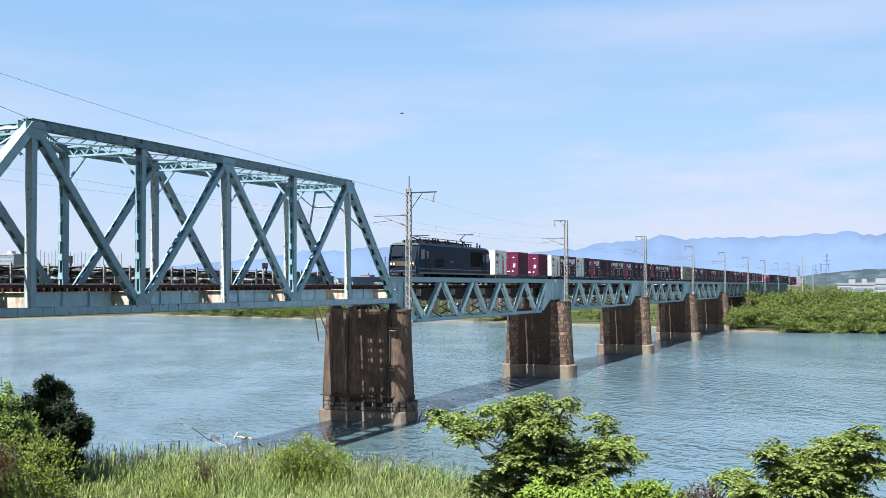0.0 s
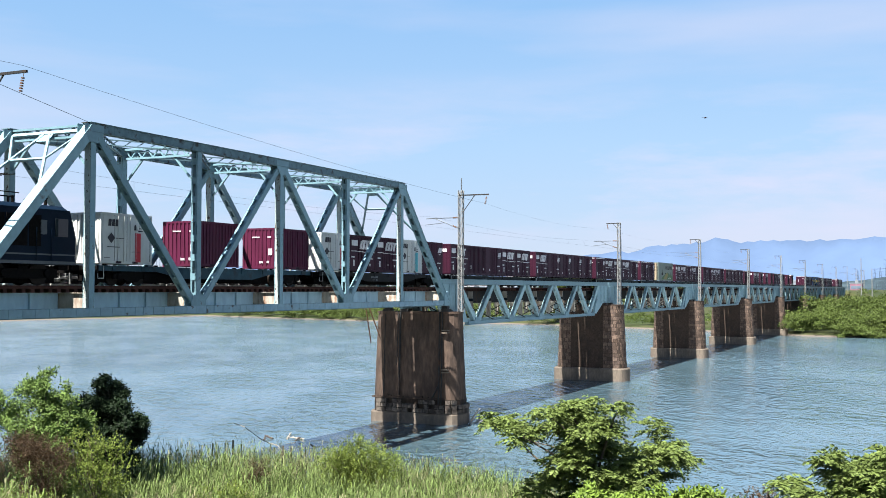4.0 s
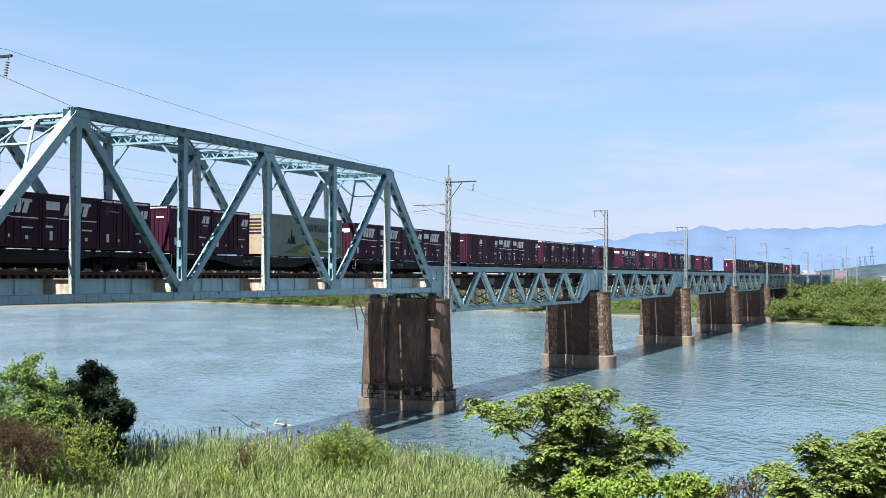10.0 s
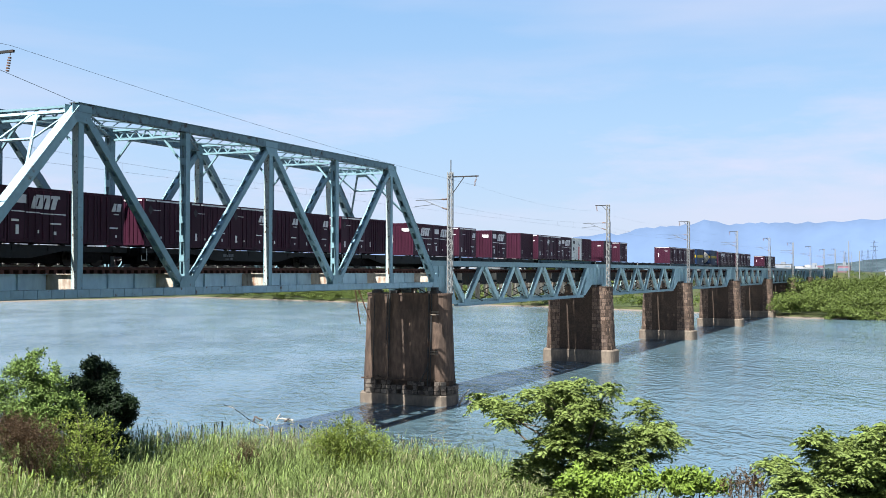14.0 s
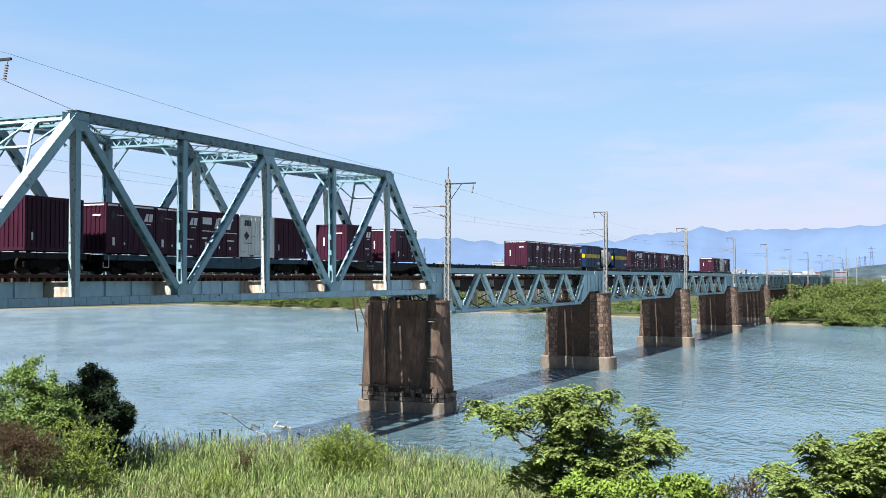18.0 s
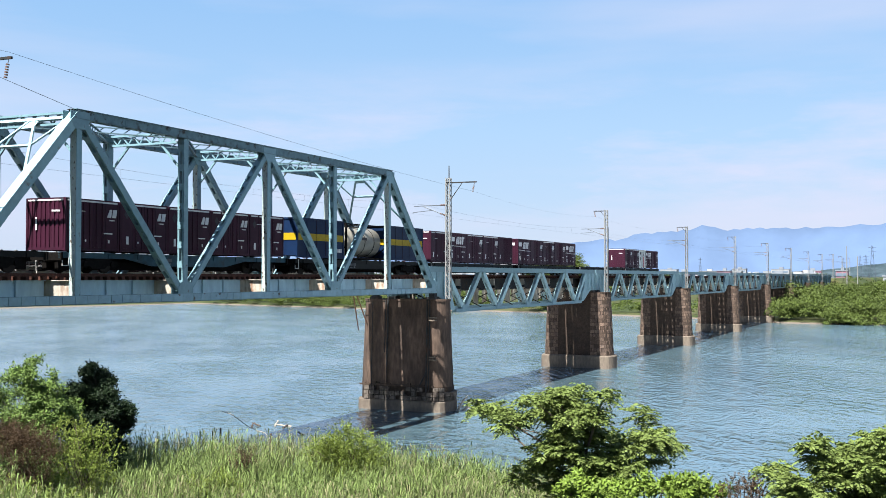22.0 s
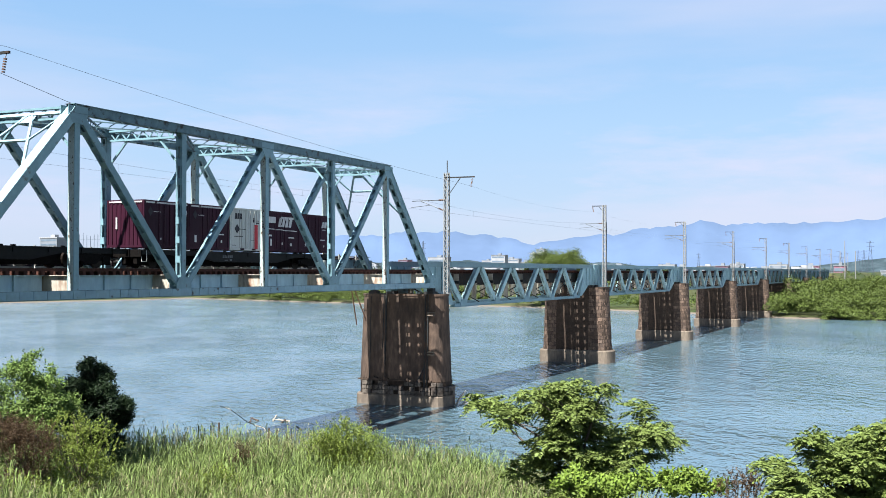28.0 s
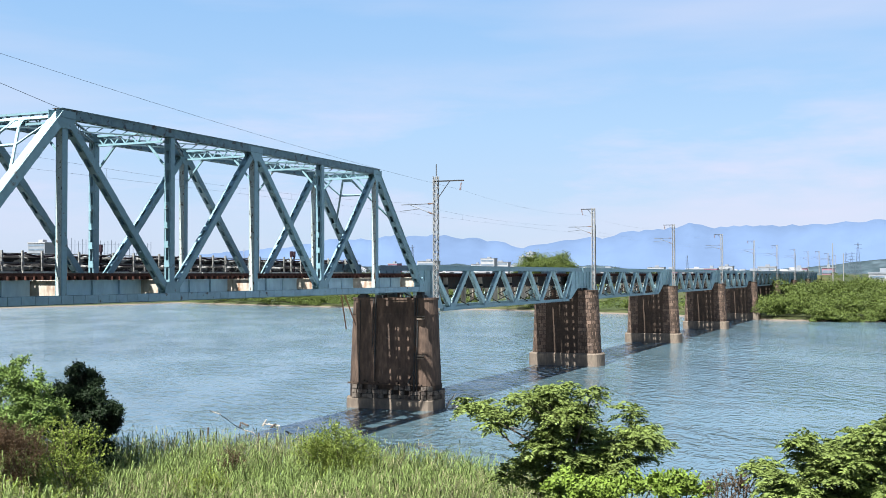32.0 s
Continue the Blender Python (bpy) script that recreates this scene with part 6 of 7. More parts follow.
def crop_clumps(rows, cx, cy, zoom, scale, mid):
    """Offsets in metres from a sketch: centre x, y and radius in its units."""
    return [((cx + x / zoom - mid) / scale, 10.83 - (cy + y / zoom - 486) / scale, r / zoom / scale) for x, y, r in rows]


TREE_SKETCH = [(120, 180, 62), (200, 220, 62), (300, 285, 62), (370, 120, 60), (480, 110, 80), (580, 105, 70), (700, 95, 50), (480, 200, 95), (620, 200, 90), (600, 300, 90), (450, 370, 85),
               (560, 410, 105), (700, 410, 95), (850, 370, 100), (950, 300, 75), (920, 220, 52), (1020, 380, 90), (1110, 400, 60), (420, 470, 70), (400, 540, 60), (650, 490, 100), (820, 470, 85), (980, 455, 60)]
plant("tree", "broad green tree with long feathery pinnate leaves on the bank", (-53.0, -27.3), crop_clumps(TREE_SKETCH, 795, 660, 2.93, 66.5, 1005), None, LEAF_AILANTHUS, 9, 0.46, depth=1.1, kind="pinnate")
EDGE_SKETCH = [(640, 230, 50), (700, 300, 75), (800, 300, 85), (900, 250, 75), (960, 180, 75), (920, 380, 105), (780, 420, 95), (640, 480, 85), (480, 390, 62), (540, 440, 85), (450, 480, 55), (980, 300, 85), (1000, 480, 95), (1080, 180, 90), (1090, 300, 100), (820, 500, 90)]
plant("tree", "leafy green tree with pinnate leaves at the bank's edge", (-55.8, -33.8), crop_clumps(EDGE_SKETCH, 1205, 690, 3.0, 77, 1450), None, LEAF_AILANTHUS, 12, 0.42, depth=0.9, kind="pinnate")
LOW_SKETCH = [(560, 560, 55), (640, 590, 70), (600, 520, 40), (740, 610, 75), (850, 600, 70), (960, 590, 65), (1050, 570, 65), (1130, 520, 50), (1150, 590, 75), (1240, 570, 60), (1330, 600, 60)]
plant("bush", "bright yellow-green leafy bush below the tree", (-54.5, -29.1), crop_clumps(LOW_SKETCH, 795, 660, 2.93, 71, 1100), None, LEAF_LOW, 12, 0.125, 0.5, 0.5, 0.04, category="bush")
WITHER = [(190, 490, 45), (200, 440, 26), (330, 410, 30), (350, 450, 38), (310, 480, 40), (370, 500, 40), (240, 520, 40)]
plant("withered_bush", "withered dark brown bush among green leaves", (-55.0, -31.8), crop_clumps(WITHER, 1205, 690, 3.0, 74, 1300), None, LEAF_BROWN, 7, 0.07, 0.35, 0.25, 0.03, kind="spray", category="bush")
LEFT_SKETCH = [(150, 105, 30), (100, 150, 45), (60, 190, 55), (180, 160, 45), (250, 190, 42), (290, 210, 30), (40, 260, 60), (120, 240, 60), (200, 260, 60), (20, 320, 55), (260, 290, 55), (180, 350, 60), (80, 340, 50), (230, 400, 55), (40, 400, 60), (140, 420, 60), (250, 360, 60), (300, 330, 45), (-40, 300, 60), (-50, 220, 55)]
plant("tree", "light green slender tree on the near bank", (-47.3, -3.0), crop_clumps(LEFT_SKETCH, -25, 590, 2.63, 41.2, 45), None, LEAF_LIGHT, 5, 0.125, 0.5, 0.8, 0.08)
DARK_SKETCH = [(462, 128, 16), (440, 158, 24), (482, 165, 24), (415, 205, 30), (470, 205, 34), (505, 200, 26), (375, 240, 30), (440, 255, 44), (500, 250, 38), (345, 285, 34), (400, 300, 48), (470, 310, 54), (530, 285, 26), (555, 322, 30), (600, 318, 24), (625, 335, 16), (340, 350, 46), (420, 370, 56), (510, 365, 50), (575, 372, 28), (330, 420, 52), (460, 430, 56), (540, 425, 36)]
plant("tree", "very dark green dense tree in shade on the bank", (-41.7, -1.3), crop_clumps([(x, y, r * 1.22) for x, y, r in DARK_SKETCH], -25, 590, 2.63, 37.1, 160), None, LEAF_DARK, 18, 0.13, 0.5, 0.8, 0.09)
YELLOW_SKETCH = [(320, 385, 32), (370, 370, 26), (300, 430, 38), (370, 440, 50), (430, 420, 36), (480, 440, 40), (340, 500, 50), (420, 510, 55), (500, 490, 42), (300, 550, 45), (380, 570, 50), (470, 570, 45)]
plant("bush", "bright yellow-green shrub in front of a dark tree", (-47.4, -5.4), crop_clumps(YELLOW_SKETCH, -25, 590, 2.63, 42.9, 125), None, LEAF_BRIGHT, 7, 0.12, 0.4, 0.5, 0.04, kind="spray", category="bush")
BROWN_SKETCH = [(30, 410, 50), (90, 420, 50), (150, 440, 50), (40, 480, 60), (120, 500, 65), (200, 500, 50), (200, 440, 40)]
plant("withered_bush", "reddish brown withered shrub on the near bank", (-49.5, -4.7), crop_clumps(BROWN_SKETCH, -25, 590, 2.63, 43.8, 30), None, LEAF_BROWN, 10, 0.08, 0.4, 0.5, 0.04, kind="spray", category="bush")
WILLOW_SKETCH = [(720, 125, 40), (690, 170, 60), (760, 190, 55), (620, 200, 45), (560, 240, 42), (640, 260, 70), (740, 260, 80), (840, 240, 60), (880, 220, 36), (600, 310, 62), (700, 340, 80), (800, 320, 70), (880, 300, 55), (900, 350, 50), (680, 390, 50)]
plant("bush", "rounded bright green willow shrub among the reeds", (-37.0, -11.4), crop_clumps(WILLOW_SKETCH, 355, 710, 3.0, 38.6, 595), None, LEAF_BRIGHT, 11, 0.14, 0.3, 0.7, 0.05, kind="spray", category="bush")
SMALL_SKETCH = [(180, 260, 36), (160, 300, 40), (200, 310, 36), (150, 340, 40), (200, 400, 45)]
plant("withered_bush", "small dark brown shrub among the reeds", (-39.5, -7.4), crop_clumps(SMALL_SKETCH, 355, 710, 3.0, 38.6, 410), None, LEAF_BROWN, 7, 0.08, 0.4, 0.3, 0.03, kind="spray", category="bush")
HERB_SKETCH = [(20, 400, 50), (80, 420, 60), (-60, 430, 60), (30, 460, 60), (110, 470, 50), (-40, 480, 60)]
plant("bush", "low yellow-green shrub among the reeds", (-43.7, -8.4), crop_clumps(HERB_SKETCH, 355, 710, 3.0, 42, 340), None, LEAF_BRIGHT, 10, 0.12, 0.4, 0.5, 0.03, kind="spray", category="bush")

CORNER_SKETCH = [(70, 690, 60), (160, 705, 60), (250, 700, 50), (330, 715, 50), (0, 700, 60), (120, 660, 35), (-40, 670, 50)]
plant("bush", "low leafy green shrub in front of a withered one", (-52.3, -7.5), crop_clumps(CORNER_SKETCH, -25, 590, 2.63, 48.2, 40), None, LEAF_BRIGHT, 10, 0.12, 0.4, 0.5, 0.03, kind="spray", category="bush")


STRAW = leaf_material("straw_stem", (0.165, 0.158, 0.085), 0.35, 0.25)


def build_reeds():
    """Reed bed along the near bank: blades, and dry straw among them."""
    n = 56000
    y = rng.uniform(-34, 30, n)
    edge = np.interp(y, [a for a, b in NEAR_EDGE], [b for a, b in NEAR_EDGE])
    e = rng.uniform(0.2, 27, n)
    x = edge - e
    g = np.array([ground_height(a, b) for a, b in zip(x, y)])
    tone = np.array([noise.noise((a * 0.16, b * 0.16, 3.0)) for a, b in zip(x, y)])
    h = (1.8 + 0.55 * tone + rng.normal(0, 0.22, n)) * np.clip(0.78 + e / 8, 0.78, 1.0)
    base = np.stack([x, y, g - 0.05], axis=1)
    lean = rng.normal(0, 0.13, (n, 2)) + np.array([0.08, -0.06])
    top = base + np.stack([lean[:, 0] * h, lean[:, 1] * h, h], axis=1)
    dry = rng.uniform(-0.6, 0.9, n) < tone * 1.2 - 0.3
    green, straw = [], []
    side = unit(np.stack([rng.normal(size=n), rng.normal(size=n), np.zeros(n)], axis=1)) * 0.011
    stems = np.stack([base - side, base + side, top + side * 0.5, top - side * 0.5], axis=1)
    green.append(stems[~dry].reshape(-1, 3)), straw.append(stems[dry].reshape(-1, 3))
    for k in range(5):
        u = rng.uniform(0.4, 1.0, (n, 1))
        p = base + (top - base) * u
        az = rng.uniform(0, 2 * np.pi, n)
        d = unit(np.stack([np.cos(az) + 0.3, np.sin(az) - 0.2, rng.uniform(0.9, 2.6, n)], axis=1))
        L = rng.uniform(0.4, 0.95, (n, 1))
        w = unit(np.cross(d, [[0, 0, 1.0]])) * rng.uniform(0.010, 0.022, (n, 1))
        m = p + d * L * 0.55
        tip = m + (d * 0.5 + np.array([0.12, -0.05, -0.55])) * L * 0.55
        blade = np.stack([p, m + w, tip, m - w], axis=1)
        green.append(blade[~dry].reshape(-1, 3))
        if k < 3:
            straw.append(blade[dry].reshape(-1, 3))
    tagged(new("reeds", quads("reeds", np.concatenate(green), REED)), "dense green reed bed along the river bank", "reeds", kind="stuff")
    tagged(new("dry_reeds", quads("dry_reeds", np.concatenate(straw), STRAW)), "dry straw-coloured reeds among the green ones", "reeds", kind="stuff")


build_reeds()


def build_driftwood():
    z = 0.12
    s = Shape()
    pts = [(-29.2, 1.12, 3.15), (-29.2, 0.42, 3.0), (-29.2, -0.15, 2.68), (-29.2, -0.72, 2.36), (-29.2, -1.33, 2.18), (-29.2, -1.81, 2.09), (-29.2, -2.6, 1.3), (-29.2, -3.0, 0.2)]
    for a, b in zip(pts, pts[1:]):
        s.rod(a, b, 0.024, 7)
    solid("driftwood", s, DEADWOOD, "bleached curved driftwood branch at the waterline", "driftwood", at=pts[-1])
    for x, y, h, r in [(-29.9, 2.11, 2.22, 0.06), (-29.9, 1.26, 2.27, 0.06), (-29.9, 0.72, 2.46, 0.09), (-29.9, 0.15, 2.3, 0.05), (-29.9, -2.6, 2.35, 0.09), (-29.9, -3.11, 2.29, 0.08), (-29.9, -3.77, 2.18, 0.06)]:
        solid("mooring_post", Shape().rod((x, y, -0.8), (x + 0.05, y, h - 0.15), r * 0.8, 7, r * 0.6), WETWOOD, "dark rotten wooden post at the waterline", "post", "posts at the waterline", at=(x, y, -0.8))
    for x, y, a, ln in [(-13.7, 7.6, 0.4, 1.6), (-13.5, 6.3, 2.0, 1.1), (-14.2, 8.5, 1.2, 1.0), (-15.0, 8.7, 0.5, 0.8), (-16.7, 3.4, 1.0, 0.8), (-14.5, 6.4, 0.2, 0.9)]:
        d = Vector((math.cos(a), math.sin(a), 0.1)) * ln
        s = Shape().rod((x, y, 0.02), Vector((x, y, 0.05)) + d, 0.07, 7, 0.04).rod(Vector((x, y, 0.02)) + d * 0.4, Vector((x, y, 0.10)) + d * 0.75 + Vector((0.15, 0.1, 0)), 0.03, 5)
        solid("driftwood", s, DEADWOOD if ln > 1.05 else WETWOOD, "small piece of driftwood lying in shallow water", "driftwood", at=(x, y, 0.02))


build_driftwood()


def bush_belt(name, label, spots, per, size, mat):
    """Far scrub as one mass. spots: x, y, radius, height."""
    vs = []
    for x, y, r, h in spots:
        g = ground_height(x, y)
        for k in range(5):
            c = (x + rng.normal(0, r * 0.45), y + rng.normal(0, r * 0.45), g + h * rng.uniform(0.15, 0.92))
            p, d = clump_points(c, 1.0, per, 0.8)
            p = np.array(c) + unit(p - np.array(c)) * np.array([1, 1, 0.8]) * r * rng.uniform(0.42, 0.72) * rng.uniform(0.82, 1.08, (per, 1))
            out = unit(p - np.array(c))
            vs.append(leaf_quads(p, unit(rng.normal(size=(per, 3)) - out * 0.3), size * rng.uniform(0.6, 1.3, per), size * 0.6, 0.15, out + np.array([0, 0, 0.35])))
    ob = new(name, quads(name, np.concatenate(vs), mat))
    tagged(ob, label, "bushes", kind="stuff")


spots = []
for i in range(330):
    y = rng.uniform(-62, -1)
    back = 1.5 + rng.uniform(0, 1) ** 1.6 * 105 + (2.5 if -13 < y < -4 else 0)
    x = np.interp(y, [a for a, b in FAR_EDGE], [b for a, b in FAR_EDGE]) + back
    k = rng.uniform(0.7, 1.15)
    spots.append((x, y, 3.0 * k, 4.6 * k + min(1.6, back * 0.04)))
for i in range(60):                                  # low growth over the water's edge
    y = rng.uniform(-62, -14)
    spots.append((np.interp(y, [a for a, b in FAR_EDGE], [b for a, b in FAR_EDGE]) + rng.uniform(-0.5, 2), y, rng.uniform(1.6, 2.4), rng.uniform(1.8, 3.2)))
for i in range(60):
    spots.append((rng.uniform(270, 390), rng.uniform(-66, -6), rng.uniform(2.4, 3.6), rng.uniform(4.5, 7.0)))
bush_belt("scrub", "dense green willow scrub on the far bank", spots, 105, 0.46, LEAF_FAR)
spots = []
for i in range(260):
    y = rng.uniform(8, 232) if i % 2 else rng.uniform(100, 215)
    x = np.interp(y, [a for a, b in FAR_EDGE], [b for a, b in FAR_EDGE]) + rng.uniform(1.5, 16)
    spots.append((x, y, rng.uniform(1.6, 2.8), rng.uniform(2.4, 4.6)))
bush_belt("scrub", "low green scrub along the sandy far bank", spots, 70, 0.42, LEAF_FAR)
spots = [(rng.uniform(300, 700), rng.uniform(40, 420), rng.uniform(3, 6), rng.uniform(3, 8)) for i in range(150)]
bush_belt("scrub", "scattered green trees on the far plain", spots, 90, 0.6, LEAF_FAR)
spots = []
for i in range(190):                                 # wooded belts before the town
    heading, dist = rng.uniform(40, 85), rng.uniform(750, 1300)
    spots.append((EYE[0] + dist * math.sin(radians(heading)), EYE[1] + dist * math.cos(radians(heading)), rng.uniform(5, 9), rng.uniform(5, 11)))
bush_belt("far_wood", "dark green belts of trees on the plain", spots, 60, 1.15, LEAF_WOOD)
ROUND = [(a, z, r) for a, z, r in ((-8.5, 9.5, 2.6), (-7, 11.3, 2.8), (-4.6, 12.7, 3.0), (-1.6, 13.6, 3.2), (1.6, 13.6, 3.2), (4.6, 12.7, 3.0), (7, 11.3, 2.8), (8.5, 9.5, 2.6), (-6, 8.5, 3.4), (-2.5, 10, 4.0), (2.5, 10, 4.0), (6, 8.5, 3.4), (-2, 6, 3.4), (3, 6, 3.4))]
plant("tree", "large round green tree on the far bank", (233.2, 66.0), ROUND, None, LEAF_FAR, 9, 0.4, 0.6, 3.0, 0.45)
for x, y, k in ((420, 165, 0.5), (560, 130, 0.7), (480, 88, 0.6), (600, 205, 0.6)):
    plant("tree", "distant dark green round tree on the plain", (x, y), [(a * k, 2.5 + z * k, r * k) for a, z, r in ROUND], None, LEAF_WOOD, 4, 0.7, 0.6, 2.0, 0.3)


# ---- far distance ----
# distance haze is put into the hill and pylon colours; the hills also glow
HAZE = material("haze_painted_blue_mountain", (0.053, 0.079, 0.130), 1.0, grain=0.004, spread=0.12, bump=0, spec=0, glow=0.5)
HAZE_NEAR = material("haze_painted_green_hill", (0.040, 0.056, 0.066), 1.0, grain=0.03, spread=0.4, stain=(0.022, 0.034, 0.040), stain_scale=0.02, stain_edge=(0.4, 0.6), bump=0, spec=0, glow=0.2)
# the unlit town walls are given a faint glow for distance
WALLS = [material("pale_glowing_city_wall", (0.2428, 0.2482, 0.2604), 0.8, grain=0.2, spread=0.08, bump=0, glow=0.06), material("grey_glowing_city_wall", (0.1564, 0.1734, 0.1965), 0.8, grain=0.2, spread=0.1, bump=0, glow=0.06),
         material("pink_glowing_city_wall", (0.2142, 0.1102, 0.1442), 0.8, grain=0.2, spread=0.1, bump=0, glow=0.06)]
CITYGLASS = material("city_window", (0.1088, 0.1428, 0.1836), 0.4, grain=0.3, spread=0.2, bump=0)
PYLON = material("hazy_pylon_steel", (0.051, 0.0646, 0.085), 0.6, grain=1, spread=0.1, bump=0)


def ridge(name, label, dist, rows, rough, mat, seed):
    """A mountain chain. rows: compass heading in degrees, height in metres."""
    s = Shape()
    n = 260
    a0, a1 = rows[0][0], rows[-1][0]
    tops = []
    for i in range(n + 1):
        a = a0 + (a1 - a0) * i / n
        h = lerp_table(rows, a)
        h *= 1 + rough * (noise.noise((a * 0.9, seed, 0)) * 0.5 + noise.noise((a * 3.1, seed, 1)) * 0.3 + noise.noise((a * 9, seed, 2)) * 0.12)
        d = Vector((math.sin(radians(a)), math.cos(radians(a)), 0))
        tops.append((d, h))
    vs = []
    for d, h in tops:
        for f, k in ((0.0, 0.0), (0.03, 0.38), (0.055, 0.7), (0.08, 1.0), (0.12, 0.3)):
            wob = 1 + 0.18 * noise.noise((d.x * 40, d.y * 40, f * 50 + seed)) if 0 < f < 0.08 else 1
            p = Vector((EYE[0], EYE[1], 0)) + d * dist * (1 + f)
            vs.append((p.x, p.y, 2 + h * k * wob if k else -2))
    s.add(vs, [(i * 5 + j, (i + 1) * 5 + j, (i + 1) * 5 + j + 1, i * 5 + j + 1) for i in range(n) for j in range(4)])
    solid(name, s, mat, label, "mountains", kind="structure", at=(EYE[0], EYE[1], 0), smooth=True)


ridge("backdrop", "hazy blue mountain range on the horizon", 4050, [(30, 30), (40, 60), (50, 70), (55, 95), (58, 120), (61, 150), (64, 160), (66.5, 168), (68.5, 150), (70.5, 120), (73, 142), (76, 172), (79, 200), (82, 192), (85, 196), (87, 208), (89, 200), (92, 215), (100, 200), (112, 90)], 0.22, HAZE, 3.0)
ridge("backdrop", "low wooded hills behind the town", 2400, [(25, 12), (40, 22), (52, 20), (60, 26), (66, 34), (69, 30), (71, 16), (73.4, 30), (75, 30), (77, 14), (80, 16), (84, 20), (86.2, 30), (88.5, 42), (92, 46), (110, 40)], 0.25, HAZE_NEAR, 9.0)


def city_block(x, y, w, d, h, wall, floors, group="far town buildings"):
    g = ground_height(x, y)
    root = thing("building", (x, y, g), ["pale distant town building with rows of windows", "grey distant apartment block with rows of windows", "pink distant town building with rows of windows"][wall], "building", group)
    part("wall", Shape().box(x, x + d, y - w / 2, y + w / 2, g - 1, g + h), WALLS[wall], root)
    part("roof", Shape().box(x - 0.4, x + d + 0.4, y - w / 2 - 0.4, y + w / 2 + 0.4, g + h, g + h + 0.8).box(x + d * 0.3, x + d * 0.6, y - w * 0.15, y + w * 0.1, g + h + 0.8, g + h + 3), WALLS[(wall + 1) % 2], root)
    for k in range(floors):
        z = g + h * (k + 0.35) / floors
        part("window_band", Shape().box(x - 0.15, x + 0.1, y - w * 0.45, y + w * 0.45, z, z + h / floors * 0.38), CITYGLASS, root)


for heading, dist, w, h, wall, floors in ((46.0, 900, 17, 33, 1, 10), (63.8, 1300, 12, 21, 2, 4), (65.6, 1300, 24, 24, 0, 3), (64.6, 1500, 20, 16, 1, 3), (67.0, 1700, 26, 19, 1, 4), (68.2, 1700, 16, 24, 0, 4), (68.8, 1650, 22, 32, 0, 5), (69.4, 1700, 30, 27, 0, 5),
                                           (70.2, 1700, 26, 22, 0, 4), (70.6, 1750, 9, 36, 1, 7), (71.0, 1700, 12, 42, 0, 8), (62.0, 1500, 18, 18, 1, 3), (60.5, 1600, 30, 15, 0, 3), (72.6, 1800, 18, 20, 0, 3), (73.8, 1700, 22, 16, 1, 3),
                                           (75.0, 1800, 30, 18, 0, 3), (77.5, 1500, 22, 17, 0, 3), (79.5, 1500, 26, 15, 1, 3), (81.0, 1500, 18, 18, 0, 3), (83.0, 1300, 20, 16, 0, 3), (84.5, 1200, 18, 14, 2, 2), (58, 1400, 24, 16, 0, 3), (55.5, 1300, 20, 15, 1, 3), (50.0, 1200, 24, 16, 0, 3), (47.8, 1100, 20, 15, 1, 3)):
    city_block(EYE[0] + dist * math.sin(radians(heading)), EYE[1] + dist * math.cos(radians(heading)), w, 14, h, wall, floors)
town = random.Random(5)
for i in range(64):                                  # low roofs scattered over the plain
    heading, dist = town.uniform(57, 86), town.uniform(800, 1500)
    city_block(EYE[0] + dist * math.sin(radians(heading)), EYE[1] + dist * math.cos(radians(heading)), town.uniform(8, 26), 10, town.uniform(6, 12) * (0.75 + dist / 3000), town.choice((0, 0, 1, 1, 2)), 2)
for x, y, w, h, wall in ((520, -33, 22, 8.5, 0), (470, -26, 9, 8.0, 0), (560, -18, 14, 8.2, 0), (520, -60, 18, 9.0, 0)):
    city_block(x, y, w, 12, h, wall, 2, "low buildings behind the embankment")


def build_pylon(x, y, h):
    root = thing("pylon", (x, y, ground_height(x, y)), "hazy grey steel lattice power pylon", "pylon", "power pylons")
    g = ground_height(x, y)
    half = lambda u: 1.7 * (1 - u) ** 1.3 + 0.3
    legs = Shape()
    levels = [i / 8 for i in range(9)]
    for a, b in zip(levels, levels[1:]):
        for sx in (-1, 1):
            for sy in (-1, 1):
                legs.beam((x + sx * half(a), y + sy * half(a), g + h * a), (x + sx * half(b), y + sy * half(b), g + h * b), 0.13, 0.13)
    part("leg_frame", legs, PYLON, root)
    br = Shape()
    for a, b in zip(levels, levels[1:]):
        for e in (-1, 1):
            br.beam((x + e * half(a), y - half(a), g + h * a), (x + e * half(b), y + half(b), g + h * b), 0.06, 0.06).beam((x + e * half(a), y + half(a), g + h * a), (x + e * half(b), y - half(b), g + h * b), 0.06, 0.06)
    part("bracing", br, PYLON, root)["kind"] = "stuff"
    for u in (0.70, 0.82, 0.94):
        part("crossarm", Shape().beam((x, y - 2.2, g + h * u), (x, y + 2.2, g + h * u), 0.14, 0.16, (1, 0, 0)), PYLON, root)


for x, y, h in ((817, 15, 23), (618, -3, 21), (640, -22, 17), (643.6, 304, 30), (1097, 191, 28), (1000, 40, 26), (700, 330, 22), (760, 8, 18)):
    build_pylon(x, y, h)
for x, y, h in ((298.5, -10.2, 18.5), (320, -12.2, 15.5), (560, 250, 30), (330, 240, 20)):
    g = ground_height(x, y)
    solid("lamp_pole", Shape().rod((x, y, g - 0.5), (x, y, g + h), 0.22, 8, 0.12), MAST, "slender pale steel pole on the far bank", "pole", "far poles", at=(x, y, g - 0.5))


